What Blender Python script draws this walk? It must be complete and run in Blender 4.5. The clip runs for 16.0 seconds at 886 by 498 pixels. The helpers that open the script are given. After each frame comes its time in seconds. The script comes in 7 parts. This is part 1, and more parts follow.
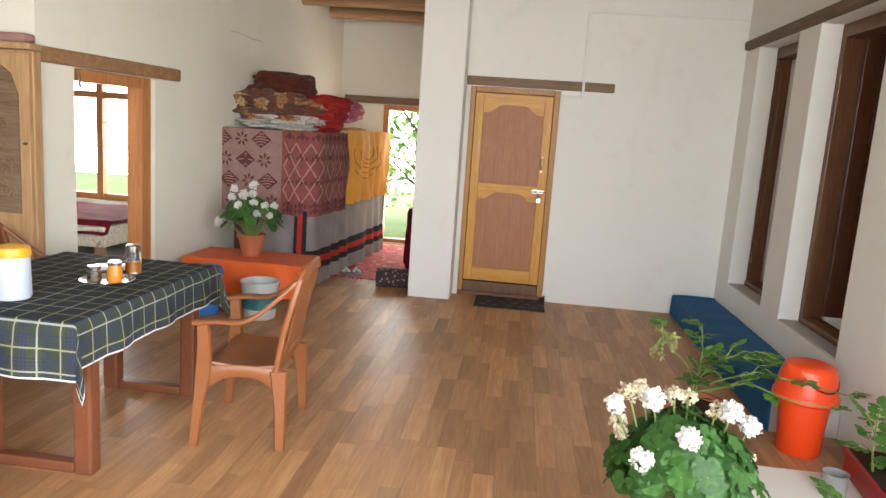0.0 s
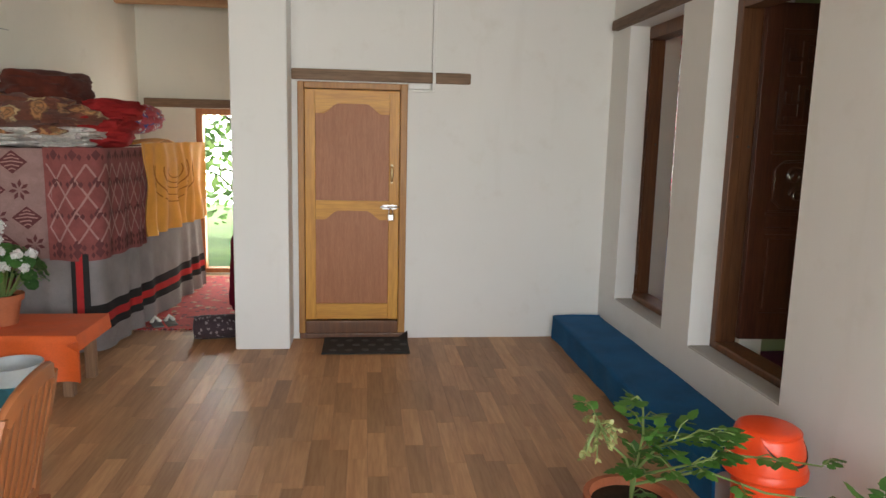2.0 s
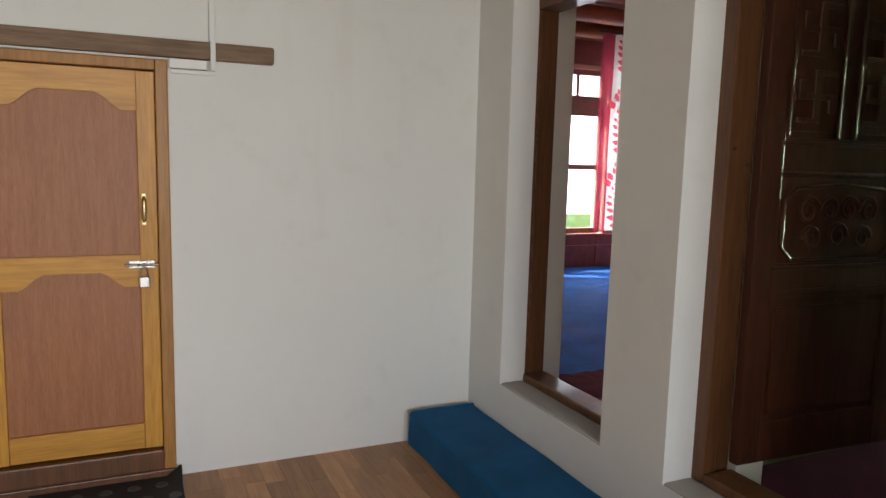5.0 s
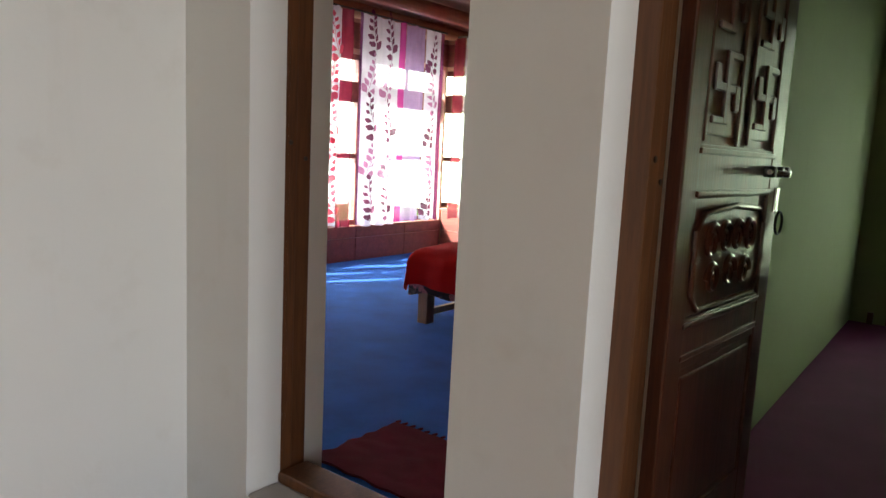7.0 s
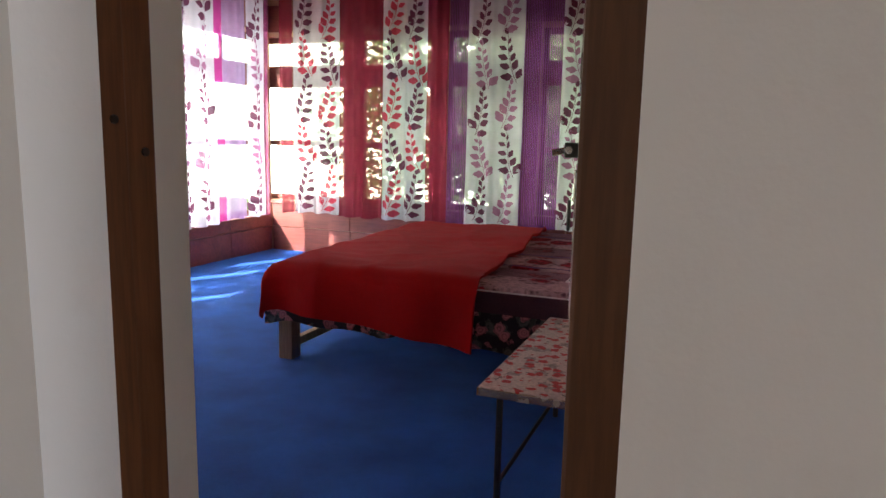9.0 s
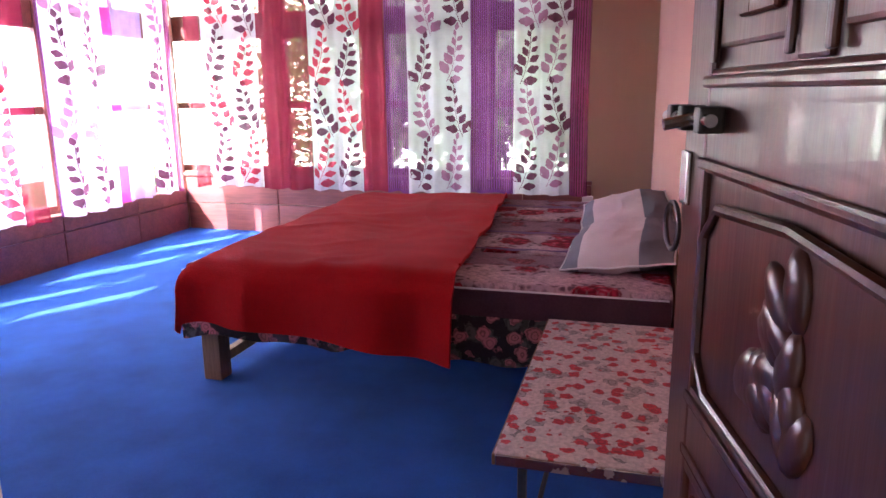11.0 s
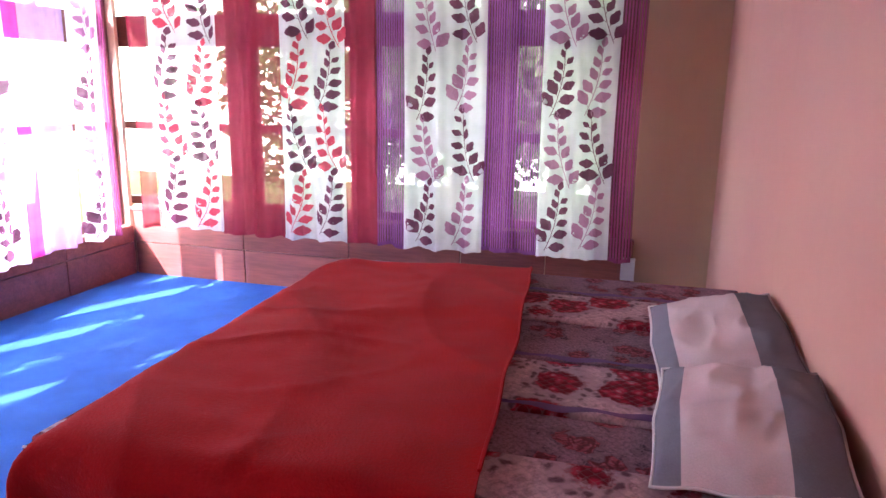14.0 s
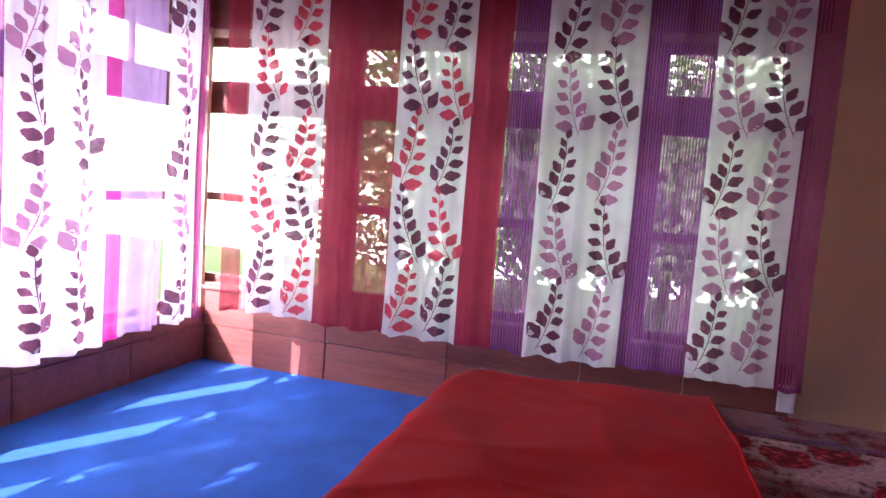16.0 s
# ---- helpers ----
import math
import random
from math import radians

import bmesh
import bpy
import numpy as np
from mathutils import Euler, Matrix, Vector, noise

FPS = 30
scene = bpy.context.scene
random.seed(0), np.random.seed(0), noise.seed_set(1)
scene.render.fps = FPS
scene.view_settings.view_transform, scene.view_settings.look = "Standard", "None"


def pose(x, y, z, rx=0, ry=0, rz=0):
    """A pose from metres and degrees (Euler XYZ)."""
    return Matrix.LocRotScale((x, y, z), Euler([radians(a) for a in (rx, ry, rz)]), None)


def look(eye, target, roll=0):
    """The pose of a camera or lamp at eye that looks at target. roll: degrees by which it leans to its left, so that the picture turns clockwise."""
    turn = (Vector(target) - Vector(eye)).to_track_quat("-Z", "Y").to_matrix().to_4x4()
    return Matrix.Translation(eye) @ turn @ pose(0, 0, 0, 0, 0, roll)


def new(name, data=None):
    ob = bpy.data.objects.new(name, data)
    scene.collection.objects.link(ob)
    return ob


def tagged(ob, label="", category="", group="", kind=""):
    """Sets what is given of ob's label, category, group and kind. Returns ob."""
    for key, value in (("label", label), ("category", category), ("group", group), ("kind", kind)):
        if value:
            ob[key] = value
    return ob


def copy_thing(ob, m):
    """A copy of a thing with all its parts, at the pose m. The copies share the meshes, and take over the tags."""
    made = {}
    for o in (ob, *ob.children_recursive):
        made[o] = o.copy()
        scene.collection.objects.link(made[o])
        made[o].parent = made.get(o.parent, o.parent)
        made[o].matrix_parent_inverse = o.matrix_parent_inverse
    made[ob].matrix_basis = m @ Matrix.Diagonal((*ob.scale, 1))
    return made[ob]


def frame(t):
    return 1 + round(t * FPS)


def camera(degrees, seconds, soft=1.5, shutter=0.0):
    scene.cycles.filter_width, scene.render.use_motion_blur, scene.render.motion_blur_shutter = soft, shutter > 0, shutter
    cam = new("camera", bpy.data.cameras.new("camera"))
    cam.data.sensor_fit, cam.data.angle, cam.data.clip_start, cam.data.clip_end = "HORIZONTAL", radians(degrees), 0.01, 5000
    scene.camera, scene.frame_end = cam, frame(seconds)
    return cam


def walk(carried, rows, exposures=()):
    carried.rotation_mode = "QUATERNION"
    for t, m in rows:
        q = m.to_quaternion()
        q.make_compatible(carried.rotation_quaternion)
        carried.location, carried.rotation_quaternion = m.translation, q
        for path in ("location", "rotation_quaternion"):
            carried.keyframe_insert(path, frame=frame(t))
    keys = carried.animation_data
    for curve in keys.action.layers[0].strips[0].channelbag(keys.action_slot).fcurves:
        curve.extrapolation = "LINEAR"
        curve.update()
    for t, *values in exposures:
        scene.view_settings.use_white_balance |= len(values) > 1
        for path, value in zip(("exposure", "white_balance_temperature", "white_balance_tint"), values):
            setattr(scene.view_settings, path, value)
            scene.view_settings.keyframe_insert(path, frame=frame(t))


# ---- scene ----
cam = camera(64.6, 16.0)
PATH = [
    (0.0, 0.0, 0.0, 1.546, 80.56, -3.9, 6.67),
    (0.5, 0.009, 0.245, 1.568, 80.05, -3.61, 4.56),
    (1.0, 0.032, 0.528, 1.596, 80.39, -3.32, 1.26),
    (1.5, 0.004, 0.851, 1.595, 80.76, -2.74, -2.03),
    (2.0, -0.029, 1.224, 1.591, 81.05, -1.33, -6.19),
    (2.5, 0.018, 1.554, 1.612, 81.38, -0.56, -8.11),
    (3.0, 0.035, 1.897, 1.623, 80.96, -0.44, -8.79),
    (5.5, 0.159, 3.485, 1.571, 83.6, -1.66, -31.93),
    (6.0, 0.265, 3.796, 1.605, 83.34, -1.96, -40.0),
    (6.5, 0.356, 4.096, 1.63, 82.81, -2.07, -44.63),
    (7.0, 0.443, 4.394, 1.635, 82.05, -2.75, -51.97),
    (7.5, 0.591, 4.654, 1.621, 81.09, -3.49, -56.46),
    (8.0, 0.784, 4.908, 1.641, 80.85, -3.05, -60.07),
    (8.5, 0.944, 5.149, 1.644, 81.16, -2.59, -63.55),
    (9.0, 1.163, 5.374, 1.621, 81.0, -1.26, -67.99),
    (9.5, 1.386, 5.499, 1.627, 80.43, -0.7, -68.99),
    (10.0, 1.546, 5.6, 1.627, 79.9, -0.01, -71.57),
    (12.5, 2.41, 5.982, 1.747, 75.3, 0.76, -74.9),
    (13.0, 2.692, 6.017, 1.819, 74.99, 0.95, -73.77),
    (13.5, 2.836, 6.064, 1.878, 75.061, 0.443, -73.39),
    (14.0, 3.035, 6.172, 1.846, 77.14, -0.85, -74.25),
    (14.5, 3.135, 6.297, 1.871, 77.86, -1.98, -75.42),
    (15.0, 3.189, 6.509, 1.858, 82.19, -2.79, -75.78),
    (15.5, 3.268, 6.73, 1.831, 83.6, -3.61, -74.88),
    (16.0, 3.449, 6.917, 1.787, 84.19, -4.23, -71.86),
]
walk(cam, [(t, pose(x, y, z, rx, ry, rz)) for t, x, y, z, rx, ry, rz in PATH],
     exposures=[(0.0, 2.15, 6400, 10), (1.0, 2.08, 6400, 10), (2.0, 1.85, 6300, 10), (3.0, 1.82, 6300, 10), (5.5, 1.68, 6200, 10), (6.5, 1.76, 6200, 11), (8.0, 1.7, 6100, 12), (9.0, 1.7, 6050, 17), (10.0, 2.2, 5600, 34), (12.5, 2.6, 5600, 38), (14.0, 2.55, 5600, 38), (15.0, 2.2, 5600, 42), (16.0, 1.9, 5600, 43)])

# ---- world, sun and daylight ----
SUN_AZ, SUN_EL = -63.0, 33.0   # degrees: from +y towards +x, above the horizon
world = bpy.data.worlds.new("sky")
scene.world = world
world.use_nodes = True
wn = world.node_tree.nodes
sky = wn.new("ShaderNodeTexSky")
sky.sky_type, sky.sun_disc = "NISHITA", False
sky.sun_elevation, sky.sun_rotation = radians(SUN_EL), radians(SUN_AZ)
wn["Background"].inputs["Strength"].default_value = 0.13
world.node_tree.links.new(sky.outputs[0], wn["Background"].inputs["Color"])

sun = new("sun", bpy.data.lights.new("sun", "SUN"))
sun.data.energy, sun.data.angle, sun.data.color = 5.0, radians(0.6), (1.0, 0.94, 0.86)
sun.matrix_world = look((20 * math.sin(radians(SUN_AZ)) * math.cos(radians(SUN_EL)), 20 * math.cos(radians(SUN_AZ)) * math.cos(radians(SUN_EL)), 20 * math.sin(radians(SUN_EL))), (0, 0, 0))


def window_lamp(name, centre, target, sx, sy, watts, colour):
    ob = new(name, bpy.data.lights.new(name, "AREA"))
    ob.data.shape, ob.data.size, ob.data.size_y, ob.data.energy, ob.data.color = "RECTANGLE", sx, sy, watts, colour
    ob.matrix_world = look(centre, target)
    return ob


# skylight through the veranda opening behind the start, and through the bedroom windows
window_lamp("veranda_daylight", (-0.4, -1.95, 1.75), (0.2, 3.0, 1.2), 3.8, 2.2, 50, (1.0, 0.985, 0.95))
window_lamp("veranda_daylight_side", (1.86, 0.2, 1.7), (-3.0, 3.2, 1.0), 3.4, 2.0, 40, (1.0, 0.985, 0.95))
window_lamp("small_room_daylight", (-4.6, 7.62, 1.4), (-4.4, 4.5, 0.8), 1.3, 1.2, 15, (1.0, 0.98, 0.95))
window_lamp("side_room_daylight", (7.75, 4.35, 1.5), (4.0, 4.2, 1.0), 1.3, 2.0, 0.8, (0.97, 0.98, 1.0))
window_lamp("bedroom_daylight_side", (6.0, 10.7, 1.8), (5.9, 6.0, 1.0), 3.0, 1.8, 28, (0.98, 0.94, 1.0))
window_lamp("garden_door_daylight", (-1.52, 9.45, 1.0), (-1.52, 7.0, 1.1), 0.7, 1.7, 6, (1.0, 0.98, 0.95))

# ---- materials ----
MATS = {}


def nodes_of(name, rough=0.6, metal=0.0):
    m = bpy.data.materials.new(name)
    m.use_nodes = True
    nt = m.node_tree
    b = nt.nodes["Principled BSDF"]
    b.inputs["Roughness"].default_value, b.inputs["Metallic"].default_value = rough, metal
    MATS[name] = m
    return m, nt, b


def coords(nt, scale=(1, 1, 1), kind="Object"):
    tc, mp = nt.nodes.new("ShaderNodeTexCoord"), nt.nodes.new("ShaderNodeMapping")
    mp.inputs["Scale"].default_value = scale
    nt.links.new(tc.outputs[kind], mp.inputs["Vector"])
    return mp.outputs["Vector"]


def noise_tex(nt, vec, scale, detail=4.0, rough=0.55, distort=0.0):
    n = nt.nodes.new("ShaderNodeTexNoise")
    n.inputs["Scale"].default_value, n.inputs["Detail"].default_value = scale, detail
    n.inputs["Roughness"].default_value, n.inputs["Distortion"].default_value = rough, distort
    nt.links.new(vec, n.inputs["Vector"])
    return n.outputs["Fac"]


def ramp(nt, fac, stops):
    r = nt.nodes.new("ShaderNodeValToRGB")
    e = r.color_ramp.elements
    while len(e) < len(stops):
        e.new(0.5)
    for el, (p, c) in zip(e, stops):
        el.position, el.color = p, (*c, 1)
    nt.links.new(fac, r.inputs["Fac"])
    return r.outputs["Color"]


def mixc(nt, fac, a, b, mode="MIX"):
    n = nt.nodes.new("ShaderNodeMix")
    n.data_type, n.blend_type = "RGBA", mode
    for sock, v in ((n.inputs["Factor"], fac), (n.inputs["A"], a), (n.inputs["B"], b)):
        if isinstance(v, (int, float)):
            sock.default_value = v
        elif isinstance(v, tuple):
            sock.default_value = (*v, 1)
        else:
            nt.links.new(v, sock)
    return n.outputs["Result"]


def mathn(nt, op, a, b=0.0):
    n = nt.nodes.new("ShaderNodeMath")
    n.operation = op
    for sock, v in zip(n.inputs, (a, b)):
        if isinstance(v, (int, float)):
            sock.default_value = v
        else:
            nt.links.new(v, sock)
    return n.outputs[0]


def bump(nt, b, height, strength=0.2, dist=0.01):
    n = nt.nodes.new("ShaderNodeBump")
    n.inputs["Strength"].default_value, n.inputs["Distance"].default_value = strength, dist
    nt.links.new(height, n.inputs["Height"])
    nt.links.new(n.outputs[0], b.inputs["Normal"])


def shade(c, k):
    return tuple(max(0.0, min(1.0, v * k)) for v in c)


def plain(name, colour, rough=0.5, vary=0.18, scale=6.0, grain=90.0, relief=0.15, metal=0.0, sheen=0.0, stretch=(1, 1, 1)):
    """Two-scale variation of one base colour, with fine relief."""
    m, nt, b = nodes_of(name, rough, metal)
    v = coords(nt, stretch)
    big, fine = noise_tex(nt, v, scale), noise_tex(nt, v, grain, 3.0)
    c1 = ramp(nt, big, [(0.3, shade(colour, 1 - vary)), (0.7, shade(colour, 1 + vary * 0.6))])
    c2 = mixc(nt, 0.35, c1, ramp(nt, fine, [(0.35, shade(colour, 1 - vary)), (0.65, shade(colour, 1 + vary * 0.5))]))
    nt.links.new(c2, b.inputs["Base Color"])
    rr = nt.nodes.new("ShaderNodeMapRange")
    rr.inputs["To Min"].default_value, rr.inputs["To Max"].default_value = max(0.02, rough - 0.08), min(1, rough + 0.1)
    nt.links.new(big, rr.inputs["Value"])
    nt.links.new(rr.outputs[0], b.inputs["Roughness"])
    if relief:
        bump(nt, b, fine, relief, 0.004)
    if rough >= 0.85:
        b.inputs["Specular IOR Level"].default_value = 0.12
    if sheen:
        b.inputs["Sheen Weight"].default_value = sheen * 0.15
    return m


def plaster(name, colour, stain=(0.55, 0.5, 0.42), amount=0.22):
    """Hand-trowelled limewash: broad unevenness, faint stains, hairline relief."""
    m, nt, b = nodes_of(name, 0.85)
    v = coords(nt)
    broad, mid, fine = noise_tex(nt, v, 0.9, 3.0), noise_tex(nt, v, 5.0, 5.0, 0.6), noise_tex(nt, v, 55.0, 4.0)
    base = ramp(nt, broad, [(0.25, shade(colour, 0.93)), (0.75, colour)])
    mask = ramp(nt, mid, [(0.58, (0, 0, 0)), (0.8, (amount, amount, amount))])
    c = mixc(nt, mask, base, stain)
    streak = noise_tex(nt, coords(nt, (3, 3, 0.35)), 2.2, 4.0)
    c = mixc(nt, ramp(nt, streak, [(0.6, (0, 0, 0)), (0.85, (0.16, 0.16, 0.16))]), c, shade(stain, 0.9))
    nt.links.new(c, b.inputs["Base Color"])
    h = mathn(nt, "ADD", mathn(nt, "MULTIPLY", mid, 0.8), mathn(nt, "MULTIPLY", fine, 0.25))
    bump(nt, b, h, 0.22, 0.012)
    return m


def wood(name, dark, light, rough=0.45, along="z", scale=1.0, relief=0.2, per_object=0.0, coat=0.0, island=False):
    m, nt, b = nodes_of(name, rough)
    st = {"x": (0.7, 9, 9), "y": (9, 0.7, 9), "z": (9, 9, 0.7)}[along]
    v = coords(nt, tuple(a * scale for a in st))
    if per_object:
        info = nt.nodes.new("ShaderNodeNewGeometry" if island else "ShaderNodeObjectInfo")
        rnd_out = info.outputs["Random Per Island" if island else "Random"]
        add = nt.nodes.new("ShaderNodeVectorMath")
        add.operation = "ADD"
        sc = nt.nodes.new("ShaderNodeVectorMath")
        sc.operation = "SCALE"
        sc.inputs[0].default_value = (31, 17, 23)
        nt.links.new(rnd_out, sc.inputs["Scale"])
        nt.links.new(v, add.inputs[0])
        nt.links.new(sc.outputs[0], add.inputs[1])
        v = add.outputs[0]
    grain, fine = noise_tex(nt, v, 1.6, 6.0, 0.6, 0.6), noise_tex(nt, v, 9.0, 3.0)
    c = ramp(nt, grain, [(0.28, dark), (0.52, tuple((a + d) / 2 for a, d in zip(dark, light))), (0.74, light)])
    c = mixc(nt, 0.3, c, ramp(nt, fine, [(0.4, dark), (0.6, light)]))
    if per_object:
        k = nt.nodes.new("ShaderNodeMapRange")
        k.inputs["To Min"].default_value, k.inputs["To Max"].default_value = 1 - per_object, 1 + per_object
        nt.links.new(rnd_out, k.inputs["Value"])
        hs = nt.nodes.new("ShaderNodeHueSaturation")
        nt.links.new(k.outputs[0], hs.inputs["Value"])
        nt.links.new(c, hs.inputs["Color"])
        c = hs.outputs["Color"]
    nt.links.new(c, b.inputs["Base Color"])
    bump(nt, b, fine, relief, 0.003)
    b.inputs["Coat Weight"].default_value = coat
    return m


def sheer(name, colour, transparent=0.25, glow=0.75, stripe=0.0):
    """Thin curtain cloth: lets light through, partly clear; optional fine woven stripes along its width (UV x in metres)."""
    m, nt, b = nodes_of(name, 0.8)
    nt.nodes.remove(b)
    out = nt.nodes["Material Output"]
    v = coords(nt)
    n = noise_tex(nt, v, 7.0)
    col = ramp(nt, n, [(0.3, shade(colour, 0.85)), (0.7, shade(colour, 1.05))])
    dif, tra, cle = (nt.nodes.new(k) for k in ("ShaderNodeBsdfDiffuse", "ShaderNodeBsdfTranslucent", "ShaderNodeBsdfTransparent"))
    for s in (dif, tra):
        nt.links.new(col, s.inputs["Color"])
    nt.links.new(mixc(nt, 0.55, col, (1, 1, 1)), cle.inputs["Color"])
    a, c = nt.nodes.new("ShaderNodeMixShader"), nt.nodes.new("ShaderNodeMixShader")
    a.inputs[0].default_value = glow
    nt.links.new(dif.outputs[0], a.inputs[1])
    nt.links.new(tra.outputs[0], a.inputs[2])
    c.inputs[0].default_value = transparent
    if stripe:
        uv = nt.nodes.new("ShaderNodeUVMap")
        sep = nt.nodes.new("ShaderNodeSeparateXYZ")
        nt.links.new(uv.outputs[0], sep.inputs[0])
        w = mathn(nt, "SINE", mathn(nt, "MULTIPLY", sep.outputs[0], 6.2832 / stripe))
        k = nt.nodes.new("ShaderNodeMapRange")
        k.inputs["From Min"].default_value, k.inputs["From Max"].default_value = -0.6, 0.6
        k.inputs["To Min"].default_value, k.inputs["To Max"].default_value = transparent * 0.35, min(0.9, transparent * 1.7)
        nt.links.new(w, k.inputs["Value"])
        nt.links.new(k.outputs[0], c.inputs[0])
    nt.links.new(a.outputs[0], c.inputs[1])
    nt.links.new(cle.outputs[0], c.inputs[2])
    nt.links.new(c.outputs[0], out.inputs["Surface"])
    return m


def leafy(name, dark, light, rough=0.5):
    """Leaf: diffuse with some light through, colour varied leaf by leaf."""
    m, nt, b = nodes_of(name, rough)
    geo = nt.nodes.new("ShaderNodeNewGeometry")
    c = ramp(nt, geo.outputs["Random Per Island"], [(0.0, dark), (1.0, light)])
    n = noise_tex(nt, coords(nt), 40.0)
    c = mixc(nt, 0.25, c, ramp(nt, n, [(0.35, dark), (0.65, light)]))
    nt.links.new(c, b.inputs["Base Color"])
    tr = nt.nodes.new("ShaderNodeBsdfTranslucent")
    nt.links.new(c, tr.inputs["Color"])
    mx = nt.nodes.new("ShaderNodeMixShader")
    mx.inputs[0].default_value = 0.35
    nt.links.new(b.outputs[0], mx.inputs[1])
    nt.links.new(tr.outputs[0], mx.inputs[2])
    nt.links.new(mx.outputs[0], nt.nodes["Material Output"].inputs["Surface"])
    return m


def glassy(name, colour=(1, 1, 1), rough=0.02):
    m, nt, b = nodes_of(name, rough)
    b.inputs["Base Color"].default_value = (*colour, 1)
    b.inputs["Transmission Weight"].default_value = 1.0
    b.inputs["IOR"].default_value = 1.45
    return m


def print_cloth(name, ground, colours, scale, rough=0.85, cover=0.5, sheen=0.2, dark_line=None):
    """Printed cloth: blotches of several colours, flower-like, on a ground colour."""
    m, nt, b = nodes_of(name, rough)
    v = coords(nt)
    col = ramp(nt, noise_tex(nt, v, scale * 5.0, 5.0, 0.7), [(0.38, shade(ground, 0.72)), (0.60, shade(ground, 1.08))])
    for i, c in enumerate(colours):
        vo = nt.nodes.new("ShaderNodeTexVoronoi")
        vo.inputs["Scale"].default_value = scale * (1 + 0.35 * i)
        add = nt.nodes.new("ShaderNodeVectorMath")
        add.operation = "ADD"
        add.inputs[1].default_value = (1.7 * i, 0.9 * i, 0.4 * i)
        nt.links.new(v, add.inputs[0])
        wob = nt.nodes.new("ShaderNodeTexNoise")
        wob.inputs["Scale"].default_value, wob.inputs["Detail"].default_value = scale * 3.0, 4.0
        nt.links.new(v, wob.inputs["Vector"])
        nt.links.new(add.outputs[0], vo.inputs["Vector"])
        d = mathn(nt, "ADD", vo.outputs["Distance"], mathn(nt, "MULTIPLY", wob.outputs["Fac"], 0.8))
        mask = ramp(nt, d, [(cover + 0.27, (1, 1, 1)), (cover + 0.31, (0, 0, 0))])
        rings = mathn(nt, "SINE", mathn(nt, "ADD", mathn(nt, "MULTIPLY", vo.outputs["Distance"], 34.0), mathn(nt, "MULTIPLY", wob.outputs["Fac"], 16.0)))
        petals = mixc(nt, ramp(nt, rings, [(0.1, (0, 0, 0)), (0.8, (1, 1, 1))]), c, shade(c, 0.5))
        col = mixc(nt, mask, col, petals)
    nt.links.new(col, b.inputs["Base Color"])
    b.inputs["Sheen Weight"].default_value = sheen * 0.2
    bump(nt, b, noise_tex(nt, v, 160.0, 2.0), 0.2, 0.003)
    return m


def quilted(name, ground, rose, dark, scale, cover, cell=26.0):
    """Quilted printed cotton: fine diamond stitching over scattered rose sprays with dark leaves."""
    m, nt, b = nodes_of(name, 0.88)
    v = coords(nt)
    warp = nt.nodes.new("ShaderNodeTexNoise")
    warp.inputs["Scale"].default_value, warp.inputs["Detail"].default_value = scale * 2.2, 3.0
    nt.links.new(v, warp.inputs["Vector"])
    off = nt.nodes.new("ShaderNodeVectorMath")
    off.operation = "MULTIPLY_ADD"
    off.inputs[1].default_value = (0.10, 0.10, 0.0)
    nt.links.new(warp.outputs["Color"], off.inputs[0])
    nt.links.new(v, off.inputs[2])
    big = nt.nodes.new("ShaderNodeTexVoronoi")
    big.inputs["Scale"].default_value, big.inputs["Randomness"].default_value = scale, 0.75
    small = nt.nodes.new("ShaderNodeTexVoronoi")
    small.inputs["Scale"].default_value = scale * 6.5
    for n in (big, small):
        nt.links.new(off.outputs[0], n.inputs["Vector"])
    speck = noise_tex(nt, v, scale * 11, 4.0, 0.7)
    col = ramp(nt, speck, [(0.36, shade(ground, 0.62)), (0.52, ground), (0.68, shade(ground, 1.18))])
    reach = mathn(nt, "ADD", big.outputs["Distance"], mathn(nt, "MULTIPLY", speck, 0.22))
    col = mixc(nt, ramp(nt, reach, [(cover + 0.17, (1, 1, 1)), (cover + 0.24, (0, 0, 0))]), col, mixc(nt, ramp(nt, small.outputs["Distance"], [(0.25, (0, 0, 0)), (0.5, (1, 1, 1))]), dark, shade(ground, 0.8)))
    petal = ramp(nt, small.outputs["Distance"], [(0.08, tuple(0.5 * r + 0.5 * g for r, g in zip(rose, ground))), (0.30, rose), (0.62, shade(rose, 0.35))])
    col = mixc(nt, ramp(nt, reach, [(cover + 0.02, (1, 1, 1)), (cover + 0.07, (0, 0, 0))]), col, petal)
    sep = nt.nodes.new("ShaderNodeSeparateXYZ")
    nt.links.new(v, sep.inputs[0])
    p = mathn(nt, "ABSOLUTE", mathn(nt, "SINE", mathn(nt, "MULTIPLY", mathn(nt, "ADD", sep.outputs[0], sep.outputs[1]), cell * 3)))
    q = mathn(nt, "ABSOLUTE", mathn(nt, "SINE", mathn(nt, "MULTIPLY", mathn(nt, "SUBTRACT", sep.outputs[0], sep.outputs[1]), cell * 3)))
    puff = mathn(nt, "POWER", mathn(nt, "MULTIPLY", p, q), 0.5)
    col = mixc(nt, ramp(nt, puff, [(0.1, (0.35, 0.35, 0.35)), (0.45, (0, 0, 0))]), col, shade(ground, 0.45))
    nt.links.new(col, b.inputs["Base Color"])
    b.inputs["Specular IOR Level"].default_value = 0.15
    bump(nt, b, puff, 0.5, 0.006)
    return m


